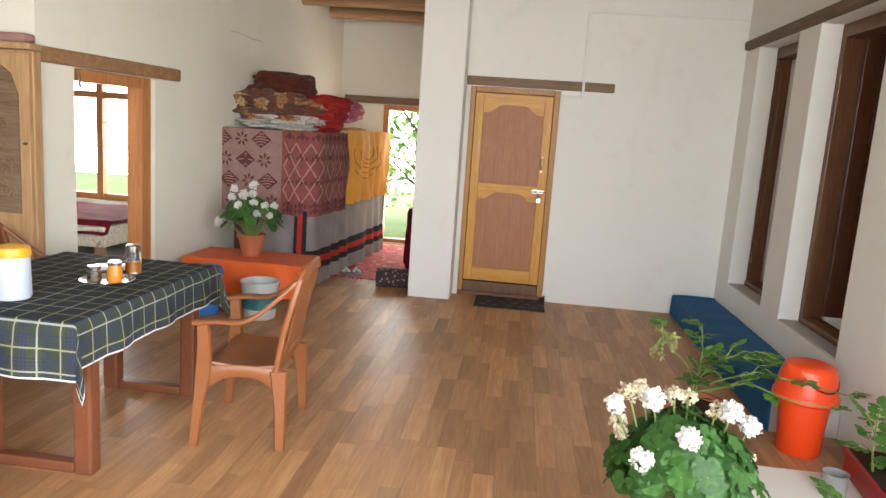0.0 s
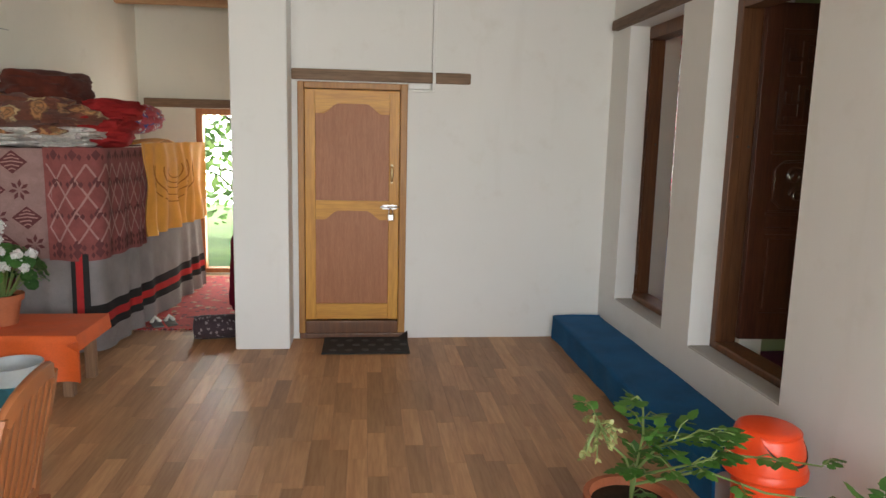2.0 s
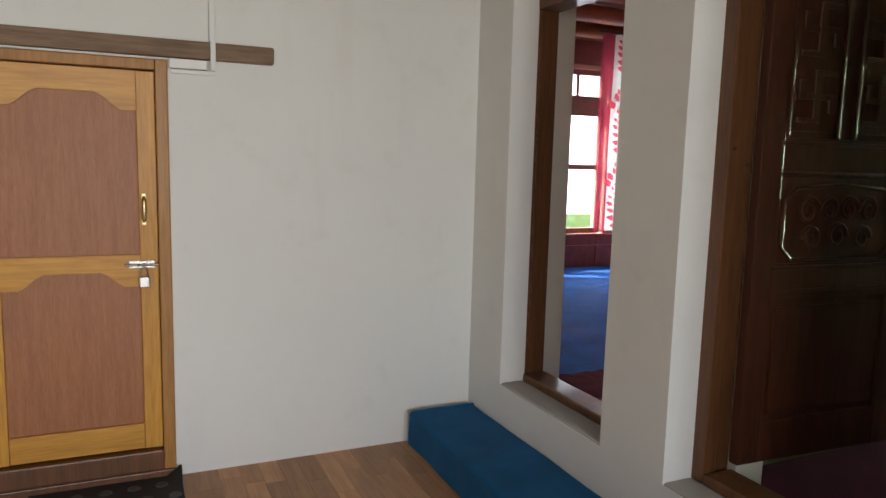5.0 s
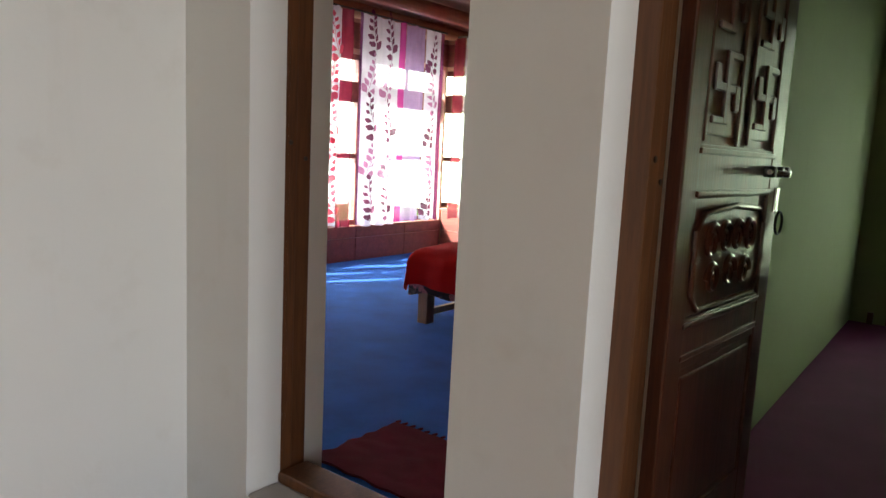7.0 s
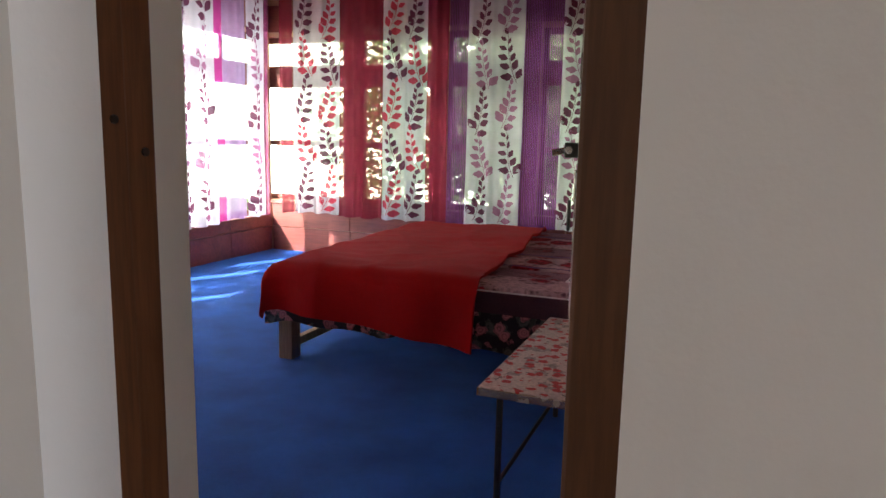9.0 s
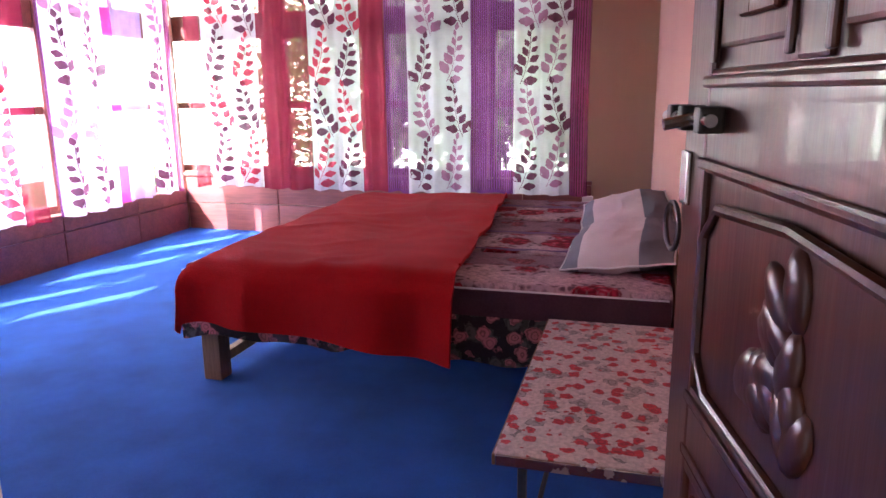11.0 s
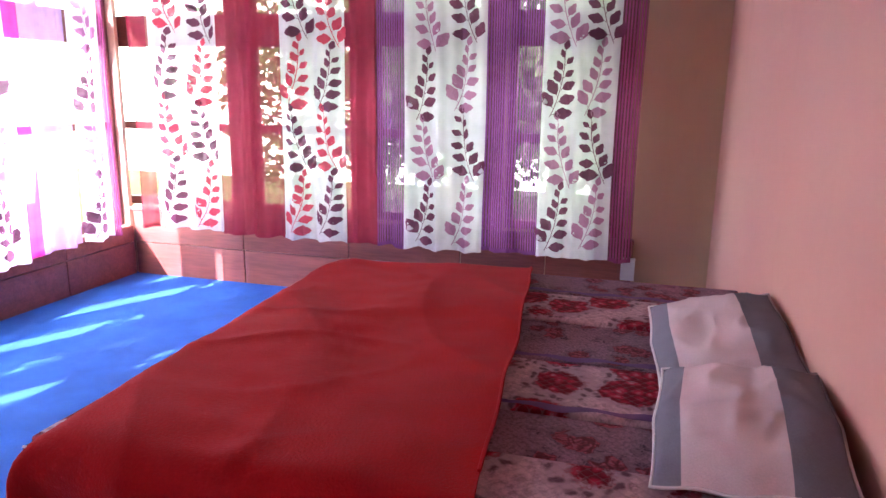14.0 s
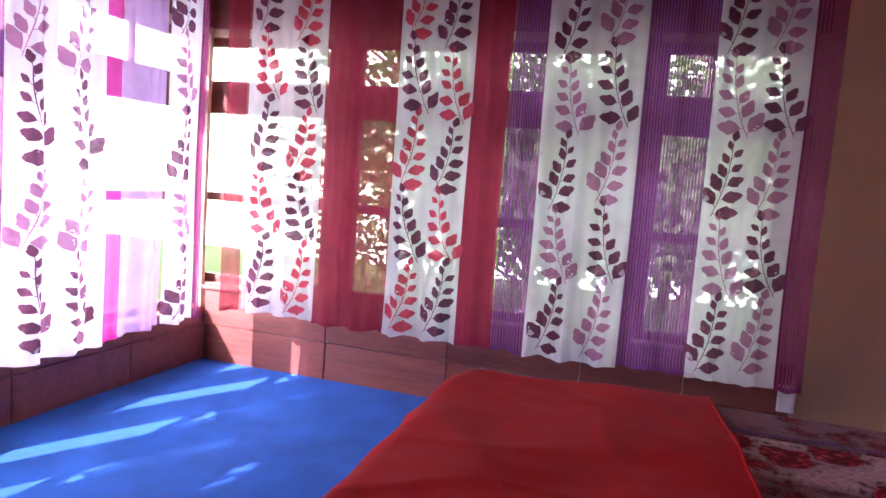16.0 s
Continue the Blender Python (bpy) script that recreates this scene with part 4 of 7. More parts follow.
def curtain(name, label, to_world, bands, seed, z_bot=0.815, z_top=2.985):
    """A sheer curtain on a rod: bands (s0, s1, cloth, leaf inks or None) along s; to_world(s, off, z) gives the place."""
    rnd = random.Random(seed)
    cur = thing(name, label, "curtain")
    ph = rnd.uniform(0, 6)
    lo, hi = bands[0][0], bands[-1][1]

    def fold(s, z):
        k = 0.45 + 0.55 * (z_top - z) / (z_top - z_bot)
        f = 0.030 * math.sin(2 * math.pi * s / 0.235 + ph + 0.9 * math.sin(s * 3.1 + ph)) + 0.013 * math.sin(2 * math.pi * s / 0.095 + 2 * ph)
        return f * k + 0.012 * noise.noise(Vector((s * 2.5, z * 1.1, seed)))

    def sway(s, z):
        return s + 0.018 * noise.noise(Vector((s * 1.4, z * 0.8, seed + 9)))

    def place(s, z, lift=0.0):
        return to_world(sway(s, z), fold(s, z) + lift, z)
    for s0, s1, cloth, inks in bands:
        wdt = abs(s1 - s0)
        hem = z_bot + rnd.uniform(-0.012, 0.012)

        def fn(u, v, s0=s0, s1=s1, hem=hem):
            s = s0 + (s1 - s0) * u
            z = hem + 0.008 * math.sin(s * 31) + (z_top - hem) * v
            return place(s, z)
        nm = {CUR_WHITE: "white_panel", CUR_RED: "maroon_panel", CUR_PURPLE: "purple_panel", CUR_PLUM: "plum_panel", CUR_MAGENTA: "magenta_panel", CUR_LILAC: "lilac_panel"}[cloth]
        p = part(nm, grid(max(6, int(wdt / 0.014)), 26, fn, None, lambda u, v, s0=s0, s1=s1: (s0 + (s1 - s0) * u, 2.2 * v)), cloth, cur, "", True)
        part("hem", grid(max(6, int(wdt / 0.02)), 1, lambda u, v, s0=s0, s1=s1, hem=hem: place(s0 + (s1 - s0) * u, hem + 0.008 * math.sin((s0 + (s1 - s0) * u) * 31) + 0.026 * v, 0.003)), cloth, p, "", True)
        if not inks:
            continue
        bms = [bmesh.new() for _ in inks]
        vines = (0.25, 0.73) if wdt > 0.26 else (0.5,)
        for r, at_ in enumerate(vines):
            c0 = s0 + (s1 - s0) * at_
            z = hem + 0.02 + rnd.uniform(0, 0.05)
            lean = rnd.choice((-1, 1))
            k = r + rnd.randrange(len(inks))
            while z < z_top - 0.2:
                bmx = bms[k % len(inks)]
                tilt = lean * rnd.uniform(0.40, 0.58)
                high = rnd.uniform(0.36, 0.42)
                start = c0 - lean * 0.07

                def on_stem(f, side=0.0):
                    bow = tilt * (1 - 0.55 * f)
                    return start + math.sin(bow) * high * f + side, z + high * f

                def leaf(f, ang, ln):
                    bs, bz = on_stem(f)
                    ca, sa = math.cos(ang), math.sin(ang)

                    def lp(a, b):
                        a += 0.016
                        return bmx.verts.new(place(bs + a * sa + b * ca, bz + a * ca - b * sa, 0.004))
                    mids = [lp(a * ln, 0) for a, _ in LEAF_HALF]
                    for sg in (-1, 1):
                        edge = [lp((a + 0.05 * (q % 2)) * ln, sg * b * ln * (0.56 + 0.10 * (q % 2))) for q, (a, b) in enumerate(LEAF_HALF)]
                        for q in range(len(LEAF_HALF) - 1):
                            vs = [mids[q], mids[q + 1], edge[q + 1], edge[q]]
                            if q == 0:
                                vs = [mids[0], mids[1], edge[1]]
                            elif q == len(LEAF_HALF) - 2:
                                vs = [mids[q], mids[q + 1], edge[q]]
                            bmx.faces.new(vs)
                    q = [bmx.verts.new(place(bs + a * sa + b * ca, bz + a * ca - b * sa, 0.0037)) for a, b in ((0, -0.0015), (0, 0.0015), (0.016, 0.0015), (0.016, -0.0015))]
                    bmx.faces.new(q)
                for q in range(5):
                    f = 0.04 + 0.19 * q
                    for sd in (-1, 1):
                        leaf(f + (0.085 if sd > 0 else 0.0), tilt * (1 - 0.6 * f) + sd * (1.02 - 0.11 * q + rnd.uniform(-0.12, 0.12)), (0.112 - 0.014 * q) * rnd.uniform(0.9, 1.08))
                leaf(1.0, tilt * 0.5, 0.062)
                for q in range(8):
                    a, b = on_stem(q / 8), on_stem((q + 1) / 8)
                    bmx.faces.new([bmx.verts.new(place(x, zz, 0.0035)) for x, zz in ((a[0] - 0.0022, a[1]), (a[0] + 0.0022, a[1]), (b[0] + 0.0022, b[1]), (b[0] - 0.0022, b[1]))])
                z += high + 0.035
                lean = -lean
                k += 1
        for bmx, ink in zip(bms, inks):
            tagged(part("leaf_print", bmx, ink, p, "printed leaf sprigs"), kind="stuff")
    rod = part("curtain_rod", tube([to_world(lo - 0.05, 0.0, z_top + 0.01), to_world(hi + 0.05, 0.0, z_top + 0.01)], 0.011, None, 8), DARKIRON, cur, "dark curtain rod", True)
    return cur


def east(s, off, z):
    return Vector((7.37 - off, s, z))


def north(s, off, z):
    return Vector((s, 9.62 - off, z))


W, RD, PU, PL, MG = CUR_WHITE, CUR_RED, CUR_PURPLE, CUR_PLUM, CUR_MAGENTA
PRA, PRB, PRC = [PRINT_PLUM, PRINT_RED], [PRINT_PLUM, PRINT_MAUVE], [PRINT_PLUM, PRINT_MAUVE]
curtain("curtain", "sheer white and maroon curtain with red leaf sprigs", east, [(7.85, 8.06, RD, None), (8.06, 8.52, W, PRA), (8.52, 8.99, RD, None), (8.99, 9.55, W, PRA), (9.56, 9.72, RD, None)], 3)
curtain("curtain", "sheer white and purple striped curtain with plum leaf sprigs", east, [(6.19, 6.33, PL, None), (6.33, 6.77, W, PRB), (6.77, 7.12, PU, None), (7.12, 7.64, W, PRB), (7.64, 7.84, PU, None)], 5)
curtain("curtain", "sunlit sheer white and purple curtain with plum leaf sprigs", north, [(5.66, 5.73, PU, None), (5.73, 6.27, W, PRC), (6.27, 6.36, MG, None), (6.39, 6.72, CUR_LILAC, None), (6.74, 7.00, W, PRB), (7.00, 7.05, PL, None)], 8)
curtain("curtain", "sunlit sheer maroon curtain drawn aside", north, [(3.05, 3.42, RD, None), (3.42, 3.86, W, PRA), (3.86, 4.28, RD, None)], 17)
curtain("curtain", "sunlit sheer white and red curtain with red leaf sprigs", north, [(4.86, 5.04, RD, None), (5.04, 5.42, W, [PRINT_RED, PRINT_RED]), (5.42, 5.56, RD, None)], 11)

# ---- bed and its bedding ----
BX0, BX1, BY0, BY1 = 4.45, 6.70, 5.66, 7.72
bed = thing("bed", "wide worn wooden bed with square legs and a stretcher", "bed", (0, 0, 0))
for x in (BX0, (BX0 + BX1) / 2 - 0.045, BX1 - 0.09):
    for y in (BY0 + 0.02, BY1 - 0.11):
        part("leg", box(x, x + 0.09, y, y + 0.09, FLOOR_B, 0.70, 0.006), BEDWOOD, bed)
for y in (BY0 + 0.03, BY1 - 0.09):
    part("side_rail", box(BX0 + 0.092, BX1 - 0.092, y, y + 0.05, 0.60, 0.70, 0.006), BEDWOOD, bed)
part("side_rail", box(BX0 + 0.02, BX0 + 0.07, BY0 + 0.112, BY1 - 0.112, 0.60, 0.70, 0.006), BEDWOOD, bed)
part("side_rail", box(BX1 - 0.07, BX1 - 0.02, BY0 + 0.112, BY1 - 0.112, 0.60, 0.70, 0.006), BEDWOOD, bed)
part("stretcher", box(BX0 + 0.092, BX1 - 0.092, BY1 - 0.085, BY1 - 0.045, 0.395, 0.445, 0.005), CABWOOD, bed, "pale worn stretcher bar")
part("bed_board", box(BX0, BX1, BY0 + 0.01, BY1 - 0.01, 0.701, 0.725, 0.004), BEDWOOD, bed)
part("headboard", box(BX0 - 0.02, BX1, 5.595, 5.635, 0.45, 0.90, 0.01), BEDWOOD, bed, "low dark wooden headboard")

mat = thing("mattress", "rose-printed mattress of several quilted strips", "mattress")
bounds = [4.425, 4.745, 5.03, 5.45, 5.93, 6.33, 6.70]
for k, (a, b) in enumerate(zip(bounds, bounds[1:])):
    zt = 0.885 + (0.012, 0.0, 0.008, -0.004, 0.006, 0.0)[k]
    bm = box(a + 0.004, b - 0.004, 5.645, 7.74, 0.77, zt, 0.022, None, 3)
    part("quilt", bm, MATTRESSPRINT if k % 2 == 0 else PRINTPURPLE, mat, "", True)
for a, z in ((5.03, 0.8945), (5.45, 0.8945), (6.33, 0.8925)):
    part("border", grid(60, 2, lambda u, v, a=a, z=z: Vector((a + 0.03 + 0.008 * math.sin(u * 70) + 0.006 * math.sin(u * 31) + 0.035 * (v - 0.5) * (1 + 0.4 * math.sin(u * 45 + a)), 5.66 + 2.05 * u, z))), LILACBAND, mat, "wavy lilac printed border")
part("mattress_core", box(4.44, 6.69, 5.65, 7.735, 0.727, 0.768, 0.01), PLUMSIDE, mat)
part("mattress_side", box(4.412, 4.424, 5.65, 7.745, 0.745, 0.868, 0.004), PLUMSIDE, mat, "plum cloth mattress edge")
part("mattress_side", box(4.43, 6.69, 7.741, 7.752, 0.745, 0.868, 0.004), PLUMSIDE, mat, "plum cloth mattress edge")
part("piping", tube([(4.412, 5.66, 0.874), (4.411, 6.6, 0.876), (4.412, 7.74, 0.874)], 0.004, None, 6), WHITETRIM, mat)

sk = thing("bed_sheet", "dark floral sheet hanging round the bed", "sheet")
def skirt(u, v):
    L1 = BY1 + 0.04 - 5.64
    s = u * (L1 + 2.28)
    hem = 0.575 + 0.03 * noise.noise(Vector((s * 3.0, 0, 2))) + 0.012 * math.sin(s * 17)
    z = 0.765 + (hem - 0.765) * v
    w = (0.010 + 0.022 * v) * math.sin(s * 24 + 1.5 * math.sin(s * 5)) * 0.6 + 0.012 * v
    if s < L1:
        return Vector((4.404 - max(0, w) * 0.8, 5.64 + s, z))
    return Vector((4.404 + (s - L1), BY1 + 0.04 + max(0, w), z))
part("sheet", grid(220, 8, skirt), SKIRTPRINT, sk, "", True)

bl = thing("blanket", "bright red fleece blanket spread over the foot of the bed", "blanket")
def drape(u, v):
    hang = 0.215 + 0.10 * (1 - v) ** 1.5
    reach = 2.13 + 0.20 * (1 - v)
    a = -hang + (reach + hang) * u
    ystart = 6.47 + 0.09 * max(0, a) + 0.02 * noise.noise(Vector((a * 2, 0, 5)))
    corner = max(0.0, (a - reach + 0.22) / 0.22)
    ln = 7.74 + 0.04 * a - ystart - 0.07 * corner ** 2
    hang_f = 0.17 + 0.03 * math.sin(a * 5)
    b = (ln + hang_f) * v
    r = 0.11

    def bend(d):
        """distance past an edge -> (outwards, downwards)"""
        if d <= -r:
            return d, 0.0
        ang = min(1.0, (d + r) / (r * 1.57)) * math.pi / 2
        over = max(0.0, d + r - r * 1.57)
        return -r + r * math.sin(ang), r * (1 - math.cos(ang)) + over
    ox, dx = bend(-a)
    oy, dy = bend(b - ln)
    x = 4.350 - ox
    y = ystart + ln + oy
    fl = 0.024 * math.sin(b * 14 + 2 + math.sin(b * 5)) * min(1, dx * 6) + 0.03 * dx
    fl2 = 0.020 * math.sin(a * 13 + math.sin(a * 4)) * min(1, dy * 6) + 0.03 * dy
    z = 0.925 - max(dx, dy) - 0.35 * min(dx, dy) - 0.028 * max(0.0, (a - reach + 0.07) / 0.07) ** 2

    def ridge(px, py, sd):
        return (1 - min(1.0, abs(noise.noise(Vector((px, py, sd)))) * 3.2)) ** 2
    rum = 0.010 * math.sin(3.0 * (x - 0.55 * y) + 2.2 * noise.noise(Vector((x * 0.9, y * 0.9, 4)))) * max(0.0, min(1.0, (7.5 - y) * 1.6)) + 0.016 * noise.noise(Vector((x * 2.6, y * 2.6, 7))) + 0.011 * ridge(x * 1.1 - y * 1.6, y * 0.7 + x * 0.4, 3) + 0.006 * ridge(x * 2.4 + y * 1.0, y * 1.7, 11) + 0.005 * noise.noise(Vector((x * 9, y * 8, 2)))
    flat = 1 if max(dx, dy) < 0.02 else 0.45
    return Vector((x - fl - (rum * 0.8 if dx > 0.05 else 0), y + fl2 + (rum * 0.8 if dy > 0.05 else 0), z + rum * flat))
part("fleece", thicken(grid(150, 100, drape), 0.012), REDFLEECE, bl, "", True)
part("edge_stitch", tube([drape(u / 40, 0.004) + Vector((0, -0.004, 0.004)) for u in range(8, 41)], 0.006, None, 6), REDFLEECE, bl, "", True)


def pillow(at, turn, tilt, label, lean=0.0):
    p = thing("pillow", label, "pillow", group="pillows on the bed")
    p.matrix_world = pose(*at, lean, tilt, turn)
    W2, D2, H = 0.235, 0.33, 0.07

    def surf(sgn):
        def fn(u, v):
            a, b = 2 * u - 1, 2 * v - 1
            k = max(0.0, 1 - abs(a) ** 3.2) ** 0.5 * max(0.0, 1 - abs(b) ** 2.8) ** 0.55
            pinch = 1 - 0.10 * (abs(a) * abs(b)) + 0.06 * abs(a * b) ** 3
            n = 0.018 * noise.noise(Vector((a * 2.2 + at[0] * 5, b * 2.0, sgn))) + 0.012 * (1 - min(1.0, abs(noise.noise(Vector((a * 1.3 - b * 1.9 + at[0] * 3, b * 1.1 + a, sgn)))) * 4)) ** 2
            return Vector((a * W2 * pinch, b * D2 * pinch * (1 + 0.02 * math.sin(9 * a)), sgn * (H * k + n * k)))
        return fn
    cut = lambda u, v: 1 if u < 0.30 or u > 0.86 else 0
    bm = grid(40, 26, surf(1), None, None, cut)
    grid(40, 26, surf(-1), bm, None, cut)
    bmesh.ops.remove_doubles(bm, verts=bm.verts, dist=0.0008)
    part("case", bm, [PILLOWPALE, PILLOWGREY], p, "", True)
    rim = [surf(1)(u, v) for u, v in [(i / 20, 0) for i in range(20)] + [(1, i / 14) for i in range(14)] + [(1 - i / 20, 1) for i in range(20)] + [(0, 1 - i / 14) for i in range(15)]]
    part("piping", tube([Vector((q.x * 1.012, q.y * 1.015, 0)) for q in rim], 0.0045, None, 6, False), WHITETRIM, p, "", True)
    return p


pillow((4.96, 5.845, 0.965), 86, 7, "grey-banded pale pink pillow leaning on another near the wall", -5)
pillow((5.62, 5.85, 0.985), 92, 12, "grey-banded pale pink pillow lying by the wall", -8)

# low table with an oilcloth
tb = thing("low_table", "low table covered in red floral oilcloth", "table", (3.295, 5.555, FLOOR_B), 0.0)
part("tabletop", box(0, 1.03, 0, 0.535, 0.435, 0.463, 0.004), TABLEPRINT, tb)
part("edge_band", box(-0.004, 1.034, 0.531, 0.539, 0.432, 0.46, 0.002), BEDWOOD, tb)
part("edge_band", box(-0.006, 0.002, -0.002, 0.53, 0.432, 0.46, 0.002), STEEL, tb, "metal edge strip")
for x in (0.06, 0.97):
    for y in (0.06, 0.475):
        part("leg", tube([(x, y, 0.004), (x, y, 0.434)], 0.012, None, 10), DARKIRON, tb)
part("stretcher", tube([(0.06, 0.475, 0.10), (0.97, 0.475, 0.10)], 0.008, None, 8), DARKIRON, tb)

rug = thing("doormat", "dark red rag rug inside the bedroom door", "rug")
def ragrug(u, v):
    return Vector((2.33 + 0.52 * u + 0.02 * noise.noise(Vector((v * 5, 0, 1))), 5.72 + 0.76 * v + 0.03 * noise.noise(Vector((u * 6, 1, 0))), FLOOR_B + 0.014 + 0.006 * noise.noise(Vector((u * 9, v * 9, 0)))))
part("weave", thicken(grid(24, 30, ragrug), 0.012), MAROON, rug, "", True)
for k in range(18):
    part("tassel", tube([ragrug(1, k / 17), ragrug(1, k / 17) + Vector((0.035, 0.004, -0.008))], 0.006, None, 5), MAROON, rug)

# side room: glazed door at the far end and dark skirting
gd = thing("glazed_door", "brown glazed door with shaped bright panes", "glazed door", (7.405, 3.57, FLOOR_B), 90, kind="structure")
for a, b in ((0, 0.11), (0.64, 0.76), (1.29, 1.40)):
    part("stile", box(a, b, -0.06, 0, 0, 2.38, 0.006), FRAMEBR, gd)
for a, b in ((0, 0.47), (0.825, 0.855), (1.86, 2.06), (2.33, 2.38)):
    for c, d in ((0.111, 0.639), (0.761, 1.289)):
        part("rail", box(c, d, -0.05, -0.006, a, b, 0.006), FRAMEBR, gd)
for a, b in ((0.47, 0.825), (0.855, 1.86), (2.06, 2.33)):
    for c, d in ((0.11, 0.64), (0.76, 1.29)):
        g = part("pane", box(c, d, -0.03, -0.026, a, b), PANEGLASS, gd)
        g.visible_shadow = False
        for x, sx in ((c, 1), (d, -1)):
            for z, sz in ((a, 1), (b, -1)):
                part("corner_bracket", outline_prism([(x, z), (x + sx * 0.09, z), (x + sx * 0.065, z + sz * 0.035), (x + sx * 0.03, z + sz * 0.045), (x + sx * 0.02, z + sz * 0.10), (x, z + sz * 0.13)], 0.03, None, Matrix.Translation((0, -0.012, 0))), FRAMEBR, gd)
structure("baseboard_end", box(7.36, 7.395, 5.055, 5.1, FLOOR_B, FLOOR_B + 0.10), CARVED, "dark skirting at the side room's end", "skirting")

# ---- yellow door and its wall ----
fr = thing("door_frame", "varnished ochre timber frame round the yellow door", "door frame", (0, 6.69, 0), kind="structure")
part("jamb", box(-0.544, -0.496, -0.012, 0.12, 0.045, 1.993, 0.006), PINEDARK, fr)
part("jamb", box(0.232, 0.286, -0.012, 0.12, 0.045, 1.993, 0.006), PINEDARK, fr)
part("head", box(-0.495, 0.231, -0.010, 0.118, 1.945, 1.993, 0.006), PINEDARK, fr)
part("threshold", box(-0.541, 0.283, -0.018, 0.118, 0.002, 0.044, 0.006), FRAMEBR, fr, "worn brown timber threshold")
part("threshold", box(-0.495, 0.231, -0.014, 0.118, 0.0445, 0.145, 0.008), FRAMEBR, fr, "worn brown timber threshold")
# unseen board added behind the door to block light through its joints
part("back_board", box(-0.543, 0.285, 0.121, 0.135, 0.045, 1.993), FRAMEBR, fr)

yd = thing("door", "closed varnished yellow pine door with shaped red-brown panels", "door", (0, 6.712, 0))
part("stile", box(-0.494, -0.415, 0, 0.045, 0.15, 1.94, 0.004), PINE, yd)
part("stile", box(0.150, 0.230, 0, 0.045, 0.15, 1.94, 0.004), PINE, yd)


def shaped(x0, x1, z0, z1, rise, up):
    """The outline of a panel with a raised ogee middle."""
    w = x1 - x0
    mid = [(0.0, 0.0), (0.12, 0.0), (0.17, 0.25), (0.24, 0.75), (0.30, 1.0), (0.5, 1.0), (0.70, 1.0), (0.76, 0.75), (0.83, 0.25), (0.88, 0.0), (1.0, 0.0)]
    return [(x0, z0), (x1, z0)] + [(x0 + w * (1 - a), z1 + rise * b) for a, b in mid]


def top_rail(x0, x1, zb, rise, zt):
    pts = [p for p in shaped(x0, x1, 0, zb, rise, 1)[2:]]
    return [(x0, zt), (x1, zt)] + pts


part("panel", outline_prism(shaped(-0.432, 0.167, 1.08, 1.762, 0.075, 1), 0.012, None, Matrix.Translation((0, 0.036, 0))), PLYRED, yd, "red-brown ply panel with an ogee top")
part("panel", outline_prism(shaped(-0.432, 0.167, 0.27, 0.948, 0.07, 1), 0.012, None, Matrix.Translation((0, 0.036, 0))), PLYRED, yd, "red-brown ply panel with an ogee top")
part("top_rail", outline_prism(top_rail(-0.4148, 0.1498, 1.762, 0.075, 1.94), 0.043, None, Matrix.Translation((0, 0.044, 0)), 0.004), PINEX, yd)
part("middle_rail", outline_prism(top_rail(-0.4148, 0.1498, 0.948, 0.07, 1.098), 0.043, None, Matrix.Translation((0, 0.044, 0)), 0.004), PINEX, yd)
part("bottom_rail", box(-0.414, 0.149, 0.001, 0.044, 0.152, 0.276, 0.004), PINEX, yd)
hb = tube([(0.172, -0.004, 1.368), (0.172, -0.034, 1.352), (0.172, -0.040, 1.31), (0.172, -0.034, 1.268), (0.172, -0.004, 1.252)], [0.006, 0.009, 0.012, 0.009, 0.006], None, 10)
hd = part("door_handle", hb, BRASS, yd, "bright brass pull handle", True)
for z in (1.372, 1.248):
    part("rose", box(0.162, 0.182, -0.005, 0.001, z - 0.012, z + 0.012, 0.002), BRASS, hd)
bt = part("door_bolt", tube([(0.085, -0.018, 1.052), (0.255, -0.018, 1.052)], 0.0075, None, 10), STEEL, yd, "steel sliding bolt")
part("bolt_plate", box(0.10, 0.215, -0.008, 0.001, 1.034, 1.070, 0.003), STEEL, bt)
lk = part("padlock", box(0.142, 0.190, -0.034, -0.012, 0.945, 0.998, 0.006), STEEL, yd, "small bright steel padlock")
part("shackle", tube([(0.152, -0.022, 0.996), (0.152, -0.022, 1.025), (0.158, -0.022, 1.036), (0.166, -0.022, 1.039), (0.174, -0.022, 1.036), (0.18, -0.022, 1.025), (0.18, -0.022, 0.996)], 0.0042, None, 8), STEEL, lk, "", True)

bm = box(-0.585, 0.765, 6.652, 6.74, 2.004, 2.085, 0.012)
structure("trim_lintel_door", bm, OLDWOODX, "rough weathered lintel beam over the yellow door", "lintel")
cd = thing("wiring_conduit", "white plastic wiring conduit running down to the door head", "conduit")
part("conduit_run", box(0.468, 0.496, 6.662, 6.69, 2.09, 2.70, 0.004), CONDUIT, cd)
part("conduit_run", box(0.470, 0.494, 6.636, 6.651, 1.955, 2.092, 0.004), CONDUIT, cd)
part("conduit_run", box(0.30, 0.494, 6.664, 6.689, 1.935, 1.953, 0.003), CONDUIT, cd)
part("conduit_run", box(0.497, 1.87, 6.670, 6.689, 2.695, 2.712, 0.003), CONDUIT, cd)
part("junction_box", box(0.292, 0.455, 6.655, 6.689, 1.957, 2.0, 0.004), WHITEPAINT, cd)

